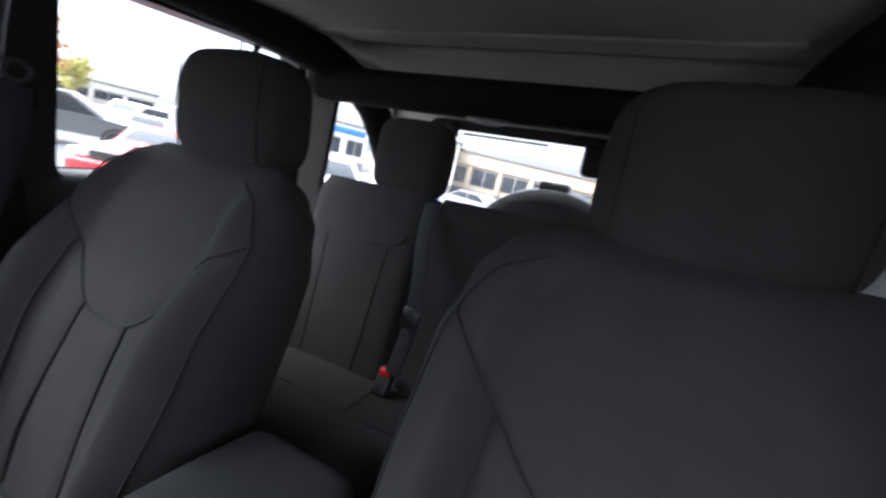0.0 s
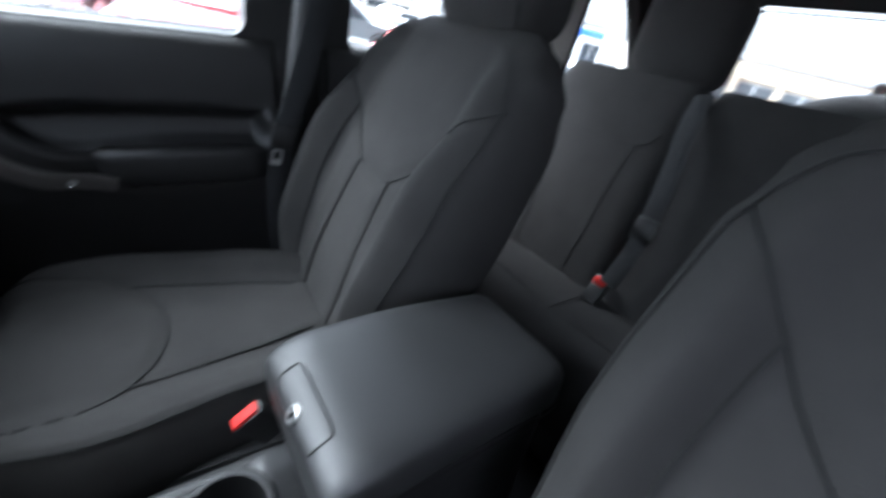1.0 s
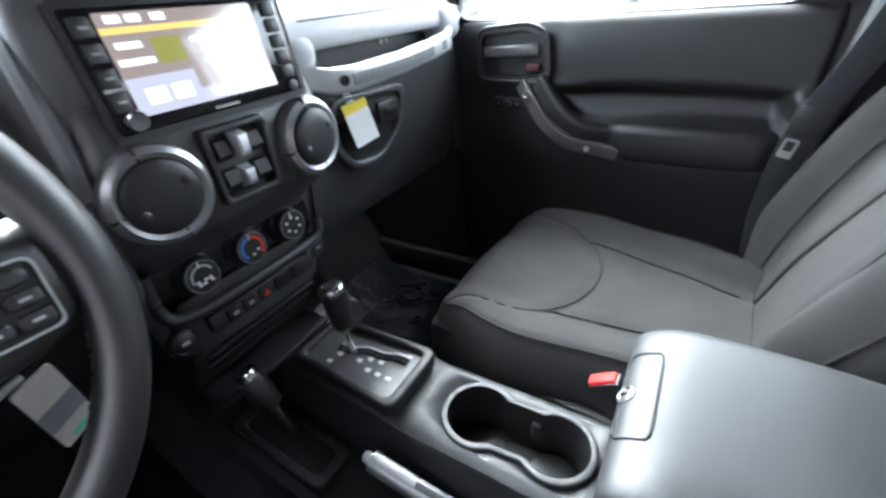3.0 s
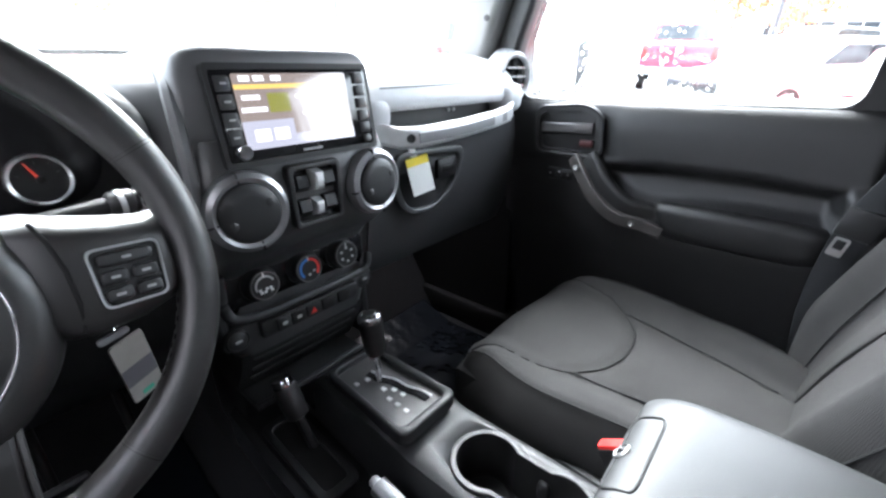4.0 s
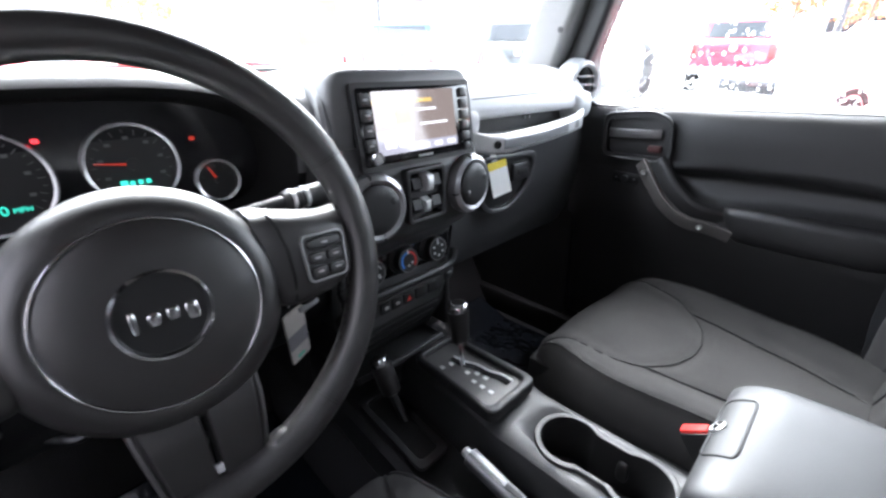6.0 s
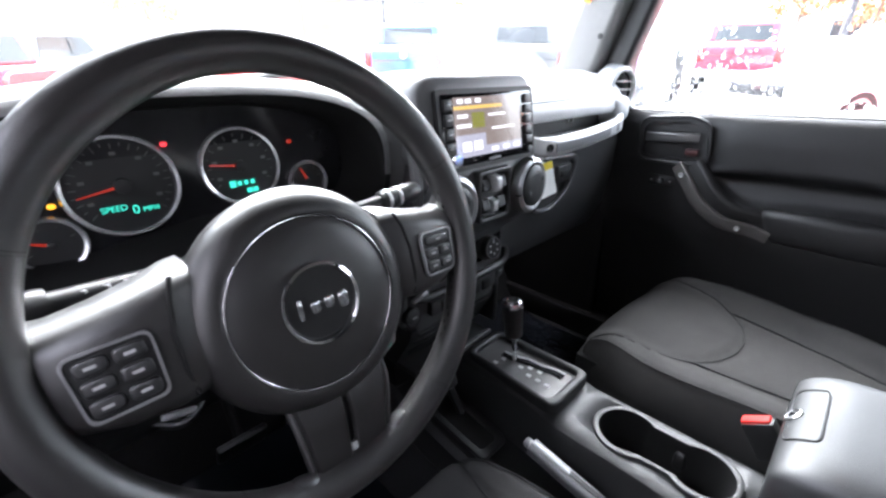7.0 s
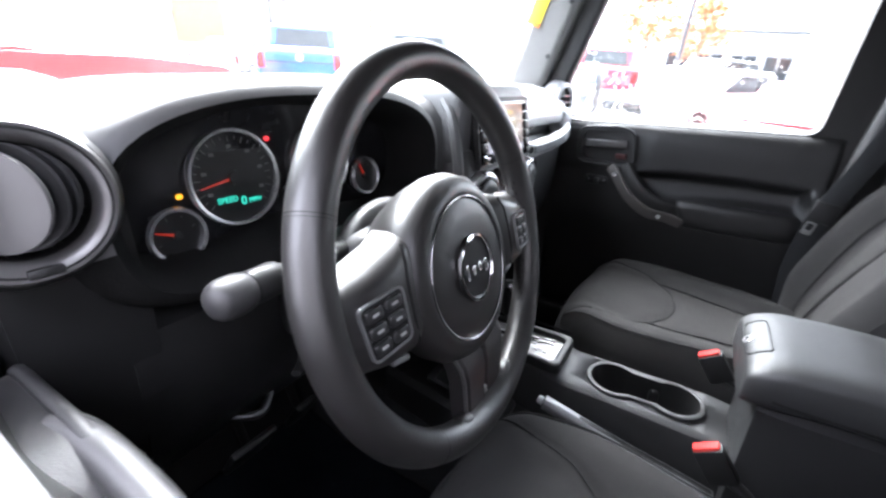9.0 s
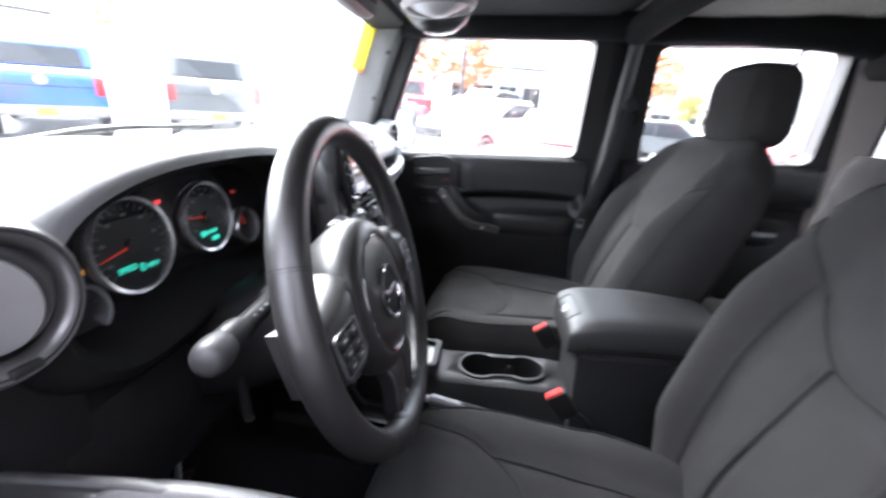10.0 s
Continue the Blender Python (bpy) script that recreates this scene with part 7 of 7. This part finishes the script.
BLUE, RED, CRIMSON = paint("blue_car_paint", (0.02, 0.12, 0.46)), paint("red_car_paint", (0.55, 0.025, 0.03)), paint("crimson_car_paint", (0.42, 0.02, 0.05))
DARK, WHITE, GREYP, BLACKP = paint("gunmetal_car_paint", (0.085, 0.095, 0.10)), paint("white_car_paint", (0.78, 0.78, 0.78)), paint("grey_car_paint", (0.25, 0.26, 0.27)), paint("black_car_paint", (0.02, 0.02, 0.022))

SHAPES = {
    "pickup": dict(length=5.6, width=1.96, body=[(-2.8, 0.55), (-2.8, 1.28), (-0.75, 1.30), (0.95, 1.30), (2.55, 1.18), (2.8, 1.0), (2.8, 0.55)], cabin=[(-0.80, 1.29), (-0.62, 1.84), (0.35, 1.88), (0.98, 1.29)], wheels=(-1.75, 1.75), r=0.41),
    "suv": dict(length=4.7, width=1.90, body=[(-2.35, 0.48), (-2.38, 1.08), (0.95, 1.10), (2.15, 1.0), (2.35, 0.8), (2.35, 0.45)], cabin=[(-2.34, 1.07), (-2.10, 1.70), (0.10, 1.76), (1.05, 1.09)], wheels=(-1.4, 1.42), r=0.37),
    "sedan": dict(length=4.6, width=1.80, body=[(-2.3, 0.42), (-2.32, 0.98), (-1.5, 1.02), (0.9, 0.96), (2.1, 0.82), (2.3, 0.62), (2.3, 0.4)], cabin=[(-1.75, 1.0), (-1.0, 1.42), (0.15, 1.44), (1.05, 0.95)], wheels=(-1.38, 1.42), r=0.33),
    "roadster": dict(length=4.6, width=1.80, body=[(-2.3, 0.42), (-2.32, 1.12), (-1.5, 1.18), (0.9, 1.16), (2.1, 1.04), (2.3, 0.76), (2.3, 0.4)], cabin=[(-1.0, 1.12), (-0.8, 1.20), (-0.3, 1.22), (0.2, 1.12)], wheels=(-1.38, 1.42), r=0.36),
}


def parked_car(kind, finish, m, label, group="parked cars", plate=False):
    """A parked vehicle that points along its own y, built of body, glasshouse, wheels, lamps and bumpers."""
    d = SHAPES[kind]
    car = thing({"pickup": "pickup_truck", "suv": "parked_suv", "sedan": "parked_car", "roadster": "parked_car"}[kind], (0, 0, 0), label, {"pickup": "pickup truck", "suv": "SUV", "sedan": "car", "roadster": "car"}[kind], group)
    w = d["width"] / 2

    def slab(profile, widths):
        ring = rounded(profile, 0.12, 4)
        return loft([[(x, y, z) for y, z in [(cy + (py - cy) * k, cz + (pz - cz) * k) for py, pz in ring]] for x, k, cy, cz in widths])

    cy, cz = 0.0, 0.8
    part("body", slab(d["body"], [(-w, 0.965, cy, cz), (-w + 0.05, 0.99, cy, cz), (-w + 0.16, 1, cy, cz), (w - 0.16, 1, cy, cz), (w - 0.05, 0.99, cy, cz), (w, 0.965, cy, cz)]), finish, car, smooth=35)
    cab = d["cabin"]
    c2 = (cab[0][0] + cab[-1][0]) / 2
    part("cabin" if kind != "roadster" else "folded_top", slab(cab, [(-w + 0.14, 0.80, c2, cab[0][1]), (-w + 0.10, 0.93, c2, cab[0][1]), (-w + 0.18, 1, c2, cab[0][1]), (w - 0.18, 1, c2, cab[0][1]), (w - 0.10, 0.93, c2, cab[0][1]), (w - 0.14, 0.80, c2, cab[0][1])]), finish, car, smooth=35)
    glazed = kind != "roadster"
    top = cab[1][1] - 0.09
    low = cab[0][1] + 0.06

    def edge(i, j, z):
        (y0, z0), (y1, z1) = cab[i], cab[j]
        return y0 + (y1 - y0) * (z - z0) / (z1 - z0)

    for s in (-1, 1) if glazed else ():
        ys = [edge(0, 1, low) + 0.14, edge(0, 1, top) + 0.12, edge(3, 2, top) - 0.12, edge(3, 2, low) - 0.2]
        mid = (ys[0] + ys[3]) / 2
        for quad in ([(ys[0], low), (ys[1], top), (mid - 0.04, top), (mid - 0.04, low)], [(mid + 0.04, low), (mid + 0.04, top), (ys[2], top), (ys[3], low)]):
            part("side_window", prism(rounded(quad, 0.05, 3), 0.03, Matrix.Translation((s * (w - 0.10) - 0.015, 0, 0)) @ YZ), TINT, car)
    for i, j, nm, out in ((0, 1, "rear_window", -1), (3, 2, "windscreen", 1)) if glazed else ():
        a, b = edge(i, j, low), edge(i, j, top)
        part(nm, loft([[(x, y + out * 0.012, z) for x, y, z in ((-w + 0.26, a, low), (w - 0.26, a, low), (w - 0.32, b, top), (-w + 0.32, b, top))], [(x, y - out * 0.03, z) for x, y, z in ((-w + 0.26, a, low), (w - 0.26, a, low), (w - 0.32, b, top), (-w + 0.32, b, top))]]), TINT, car)
    r = d["r"]
    for y in d["wheels"]:
        for s in (-1, 1):
            wm = aim((s * (w - 0.10), y, r), (s, 0, 0))
            wheel_ob = part("wheel", lathe([(r * 0.62, -0.11), (r * 0.95, -0.11), (r, -0.07), (r, 0.07), (r * 0.95, 0.11), (r * 0.62, 0.11), (r * 0.6, 0.06)], 28, wm), TYRE, car)
            part("rim", lathe([(r * 0.62, 0.07), (r * 0.60, 0.10), (r * 0.5, 0.06), (r * 0.2, 0.07), (0, 0.08)], 20, wm), ALLOY, wheel_ob)
            part("wheel_arch", ring_plate([(math.cos(a) * (r + 0.10), math.sin(a) * (r + 0.10)) for a in [2 * math.pi * i / 24 for i in range(24)]], [(math.cos(a) * (r + 0.02), math.sin(a) * (r + 0.02)) for a in [2 * math.pi * i / 24 for i in range(24)]], 0.03, Matrix.Translation((s * (w - 0.005) - 0.015, y, r + 0.01)) @ YZ), TYRE, car)
    back, nose = d["body"][0][0], d["body"][-1][0]
    zb = d["body"][1][1]
    part("rear_bumper", box(-w + 0.06, w - 0.06, back - 0.10, back + 0.10, 0.46, 0.66, 0.05), BUMPER, car)
    part("front_bumper", box(-w + 0.06, w - 0.06, nose - 0.10, nose + 0.08, 0.40, 0.62, 0.05), BUMPER if kind == "pickup" else finish, car)
    for s in (-1, 1):
        part("tail_lamp", box(s * (w - 0.20), s * (w - 0.03), back - 0.02, back + 0.10, zb - 0.42, zb - 0.06, 0.03), TAIL, car, "red tail lamp")
        part("head_lamp", box(s * (w - 0.42), s * (w - 0.06), nose - 0.16, nose + 0.02, 0.68, 0.84, 0.04), HEADLAMP, car, "clear head lamp")
    part("grille", box(-0.45, 0.45, nose - 0.05, nose + 0.015, 0.66, 0.86, 0.03), BLACKP, car)
    if kind == "pickup":
        part("tailgate_line", box(-w + 0.22, w - 0.22, back - 0.012, back + 0.02, 1.0, 1.02, 0.002), BLACKP, car)
        part("tailgate_emblem", lathe([(0.09, 0), (0.09, 0.015), (0, 0.02)], 24, aim((0, back - 0.005, 1.12), FACE_BACK)), ALLOY, car)
        part("bed_floor", box(-w + 0.12, w - 0.12, back + 0.12, -0.85, 1.295, 1.32, 0.01), BLACKP, car)
    if plate:
        part("number_plate", box(-0.16, 0.16, back - 0.115, back - 0.095, 0.50, 0.64, 0.006), YELLOW_PLATE, car)
    car.matrix_basis = m
    return car


# ahead, seen through the windscreen
parked_car("pickup", BLUE, lot(39.9, 13.8, -44), "blue pickup truck parked with its tail to the car", plate=True)
parked_car("pickup", DARK, lot(53.7, 13.6, -52), "gunmetal pickup truck parked with its tail to the car", plate=True)
parked_car("roadster", RED, lot(15.3, 8.5, -108), "low open-topped red car parked side on ahead")
parked_car("sedan", WHITE, lot(33.5, 19.0, -60), "white saloon parked behind the pickups")
parked_car("suv", DARK, lot(3.0, 17.0, -30), "dark SUV parked nose in")
parked_car("suv", CRIMSON, lot(-4.5, 14.5, 20), "crimson SUV parked ahead")
# beyond the passenger side
parked_car("pickup", CRIMSON, lot(77.3, 16.8, -77), "crimson pickup truck parked beyond the wet window")
parked_car("sedan", WHITE, lot(88.0, 9.8, 62), "white saloon parked nose towards the car")
parked_car("sedan", RED, lot(100.0, 7.5, 72), "red saloon parked beyond the passenger window")
parked_car("suv", BLACKP, lot(88.5, 21.0, 60), "black SUV in the next row")
parked_car("suv", DARK, lot(112.5, 19.5, 150), "dark grey SUV parked diagonally")
parked_car("sedan", RED, lot(121.0, 13.0, 35), "red saloon parked close behind")
parked_car("suv", WHITE, lot(117.5, 30.0, 30), "white SUV in the far row")
parked_car("sedan", GREYP, lot(119.0, 24.0, 60), "grey saloon in the far row")
parked_car("suv", WHITE, lot(139.0, 16.0, 60), "white SUV parked behind the car")
parked_car("sedan", GREYP, lot(160.0, 22.0, 80), "silver saloon parked behind the car")
parked_car("sedan", BLUE, lot(150.0, 24.0, 70), "blue saloon parked behind the car")

BARK = material("tree_bark", (0.20, 0.16, 0.13), 0.9, vary=0.3, grain=12, bump=0.8, fine=40)
LEAF_ORANGE = material("orange_autumn_leaves", (0.46, 0.19, 0.08), 0.7, vary=0.5, grain=2.0, bump=0.0)
LEAF_YELLOW = material("yellow_green_leaves", (0.32, 0.29, 0.08), 0.7, vary=0.4, grain=2.0, bump=0.0)


def autumn_tree(m, high, leaf, label, seed):
    """A tapered trunk, forking limbs and a crown of loose leaf clumps."""
    rg = random.Random(seed)
    tree = thing("autumn_tree", (0, 0, 0), label, "tree", "autumn trees")
    wood = [sweep(smooth_path([(0, 0, 0), (0.06, 0.03, high * 0.25), (0.0, 0.0, high * 0.5), (0.05, 0, high * 0.85)], 4), disc_section(0.16, 9), up=(0, 1, 0), scale=lambda t: 1 - 0.8 * t)]
    tips = []
    for k in range(11):
        a, z0 = k * 2.4, high * (0.3 + 0.05 * k)
        reach = high * rg.uniform(0.20, 0.32) * (1 - 0.03 * k)
        tip = Vector((math.cos(a) * reach, math.sin(a) * reach, z0 + high * rg.uniform(0.10, 0.24)))
        wood.append(sweep(smooth_path([(0.03, 0, z0), tip * 0.5 + Vector((0, 0, z0 * 0.5)), tip], 3), disc_section(0.05, 6), up=(0, 1, 0), scale=lambda t: 1 - 0.75 * t))
        tips += [tip, tip * 0.7 + Vector((0, 0, z0 * 0.3))]
    part("trunk", joined(*wood), BARK, tree)
    crown = bmesh.new()
    for tip in tips + [Vector((0, 0, high * 0.9)), Vector((0.3, 0.1, high * 0.8))]:
        for _ in range(90):
            c = tip + Vector((rg.gauss(0, 0.35), rg.gauss(0, 0.35), rg.gauss(0, 0.30))) * high / 6
            sz = rg.uniform(0.06, 0.14)
            q = Euler((rg.uniform(0, 6), rg.uniform(0, 6), rg.uniform(0, 6))).to_matrix()
            vs = [crown.verts.new(c + q @ Vector(p) * sz) for p in ((-1, 0, 0), (0, -0.6, 0.15), (1.1, 0, 0), (0, 0.6, 0.15))]
            crown.faces.new(vs)
    part("crown", crown, leaf, tree)
    tree.matrix_basis = m
    return tree


autumn_tree(lot(81.5, 27.0), 5.4, LEAF_ORANGE, "autumn tree with a thin orange crown", 1)
autumn_tree(lot(87.0, 31.0), 5.2, LEAF_ORANGE, "small orange autumn tree behind the lamp post", 2)
autumn_tree(lot(12.0, 30.0), 6.5, LEAF_YELLOW, "yellow-green tree beyond the lot", 3)
autumn_tree(lot(47.0, 34.0), 6.5, LEAF_YELLOW, "yellow-green tree behind the pickups", 4)
autumn_tree(lot(108.5, 25.0), 5.0, LEAF_ORANGE, "autumn tree beyond the rear door", 5)
autumn_tree(lot(113.0, 48.0), 4.0, LEAF_YELLOW, "low yellow-green tree in the distance", 6)

POLE = material("galvanised_pole", (0.10, 0.10, 0.105), 0.5, metal=0.6, bump=0.1)


def lamp_post(m):
    post = thing("lamp_post", (0, 0, 0), "grey steel lot lamp post with two heads", "lamp post", "lamp posts")
    part("base", lathe([(0.3, 0), (0.3, 0.7), (0.26, 0.75), (0, 0.75)], 20), material("pale_concrete", (0.4, 0.39, 0.37), 0.85, bump=0.4, fine=30), post)
    part("shaft", lathe([(0.10, 0.75), (0.07, 7.0), (0, 7.0)], 14), POLE, post)
    for s in (-1, 1):
        part("head", box(s * 0.15, s * 0.85, -0.18, 0.18, 6.85, 7.0, 0.04), POLE, post)
    post.matrix_basis = m


lamp_post(lot(85.2, 19.0))
lamp_post(lot(37.0, 26.0))
lamp_post(lot(127.0, 26.0))

STUCCO = material("pale_stucco", (0.55, 0.52, 0.47), 0.9, vary=0.1, grain=1.5, bump=0.3, fine=25)
WHITE_WALL = material("white_metal_cladding", (0.72, 0.73, 0.74), 0.6, vary=0.05, grain=1.0, bump=0.1, fine=20)
TAN = material("tan_block_wall", (0.36, 0.30, 0.23), 0.85, vary=0.15, grain=2.0, bump=0.3, fine=18)
BLUE_SIGN = material("blue_sign_band", (0.03, 0.12, 0.50), 0.4, vary=0.05, bump=0.0)
PURPLE_SIGN = material("violet_sign_panel", (0.14, 0.10, 0.38), 0.4, vary=0.05, bump=0.0)
ROOFING = material("dark_roof_edge", (0.12, 0.12, 0.125), 0.7, bump=0.1)
BANNER = material("orange_banner_cloth", (0.50, 0.25, 0.095), 0.7, vary=0.08, bump=0.05)


# window colour with the glare outdoors put into it as a pale grey
WASHED_GLAZING = material("glare_washed_glazing", (0.42, 0.42, 0.41), 0.5, vary=0.08, bump=0.05)


def shop(name, m, wide, deep, high, wall_mat, label, band=None, bays=5, glazing=None):
    """A low commercial building with a shop front, a fascia and a parapet."""
    b = thing(name, (0, 0, 0), label, "building", "buildings")
    part("wall", joined(box(-wide / 2, wide / 2, 0.3, deep, 0, high, 0.03), box(-wide / 2, wide / 2, 0, 0.35, high * 0.66, high, 0.03)), wall_mat, b)
    part("plinth", box(-wide / 2, wide / 2, 0.25, deep, -2.0, 0.02, 0.0), ROOFING, b)
    part("roof", box(-wide / 2 - 0.2, wide / 2 + 0.2, -0.2, deep + 0.2, high, high + 0.22, 0.03), ROOFING, b)
    if band:
        part("fascia", box(-wide / 2 + 0.3, wide / 2 - 0.3, -0.12, 0.0, high * 0.74, high * 0.92, 0.02), band, b)
    step = wide / bays
    for k in range(bays):
        x0 = -wide / 2 + k * step
        part("column", box(x0 - 0.14, x0 + 0.14, -0.02, 0.32, 0, high * 0.66, 0.02), wall_mat, b)
        w = part("window", box(x0 + 0.3, x0 + step - 0.3, 0.24, 0.31, 0.5, high * 0.6, 0.01), glazing or ROOFING, b)
        part("pane", box(x0 + 0.38, x0 + step - 0.38, 0.215, 0.245, 0.58, high * 0.57, 0.0), glazing or TINT, w)
        part("mullion", box(x0 + step / 2 - 0.03, x0 + step / 2 + 0.03, 0.20, 0.25, 0.5, high * 0.6, 0.005), ALLOY, w)
    b.matrix_basis = m
    return b


shop("tan_building", lot(164.0, 42.0, 196, 0.8), 22, 10, 3.6, TAN, "long tan block building with a flat roof", None, 7)
shop("blue_band_building", lot(137.5, 44.0, 222, 0.8), 9, 8, 3.4, WHITE_WALL, "white clad building with a blue sign band", BLUE_SIGN, 4)
shop("violet_sign_building", lot(152.0, 40.0, 205, 0.8), 5, 6, 4.0, STUCCO, "pale building with a violet sign", PURPLE_SIGN, 2)
shop("dealership", lot(20.0, 48.0, -20), 40, 14, 5.0, STUCCO, "pale stucco dealership building beyond the lot", None, 9, WASHED_GLAZING)
shop("far_office", lot(90.0, 46.0, -88), 10, 8, 4.2, WHITE_WALL, "small white building with dark windows", None, 4)
shop("far_store", lot(113.0, 75.0, -112), 18, 8, 2.6, STUCCO, "low pale building beyond the parked cars", None, 5)
bn = thing("banner", (0, 0, 0), "tall orange cloth banner on a pole", "banner")
part("cloth", box(-1.1, 1.1, -0.02, 0.02, 1.1, 4.6, 0.005), BANNER, bn)
part("pole", lathe([(0.05, 0), (0.05, 4.7), (0, 4.72)], 12, Matrix.Translation((-1.15, 0, 0))), POLE, bn)
bn.matrix_basis = lot(29.8, 27.0, -30)

# the car stands on its own four wheels
for wx in (X0 - 0.80, X0 + 0.80):
    for wy in (1.28, -1.32):
        wheel_m = aim((wx, wy, 0.0486 * wx + 0.058 * wy - dip(wy) + 0.385), (1 if wx > 0 else -1, 0, 0))
        road_wheel = thing("road_wheel", tuple(wheel_m.translation), "black tyred alloy wheel under the silver car", "wheel", "road wheels")
        part("tyre", lathe([(0.22, -0.11), (0.33, -0.12), (0.375, -0.09), (0.385, 0), (0.375, 0.09), (0.33, 0.12), (0.22, 0.11)], 40, wheel_m), TYRE, road_wheel)
        part("rim", lathe([(0.225, 0.05), (0.22, 0.10), (0.18, 0.06), (0.07, 0.07), (0, 0.08)], 28, wheel_m), ALLOY, road_wheel)
part("chassis", box(X0 - 0.45, X0 + 0.45, -1.85, 1.55, 0.36, 0.505, 0.02), PLASTIC_DARK, bpy.data.objects["bonnet"], "black chassis frame under the body")

# an unseen dark wall, added to cut daylight from the driver's side
BLOCKER = material("dark_blocker_surface", (0.05, 0.05, 0.052), 0.8, vary=0.15, grain=3.0, bump=0.2, fine=30)
side_wall = thing("light_blocking_wall", (-2.6, -4, 0), "unseen dark wall added to block light on the driver side", "wall", kind="structure")
part("wall", moved(box(-2.8, -2.4, -9, 0.3, -1.2, 3.2, 0.02), SLOPE), BLOCKER, side_wall)
part("blocker_top", moved(box(-2.9, -2.3, -9.1, 0.4, 3.2, 3.35, 0.02), SLOPE), ROOFING, side_wall)
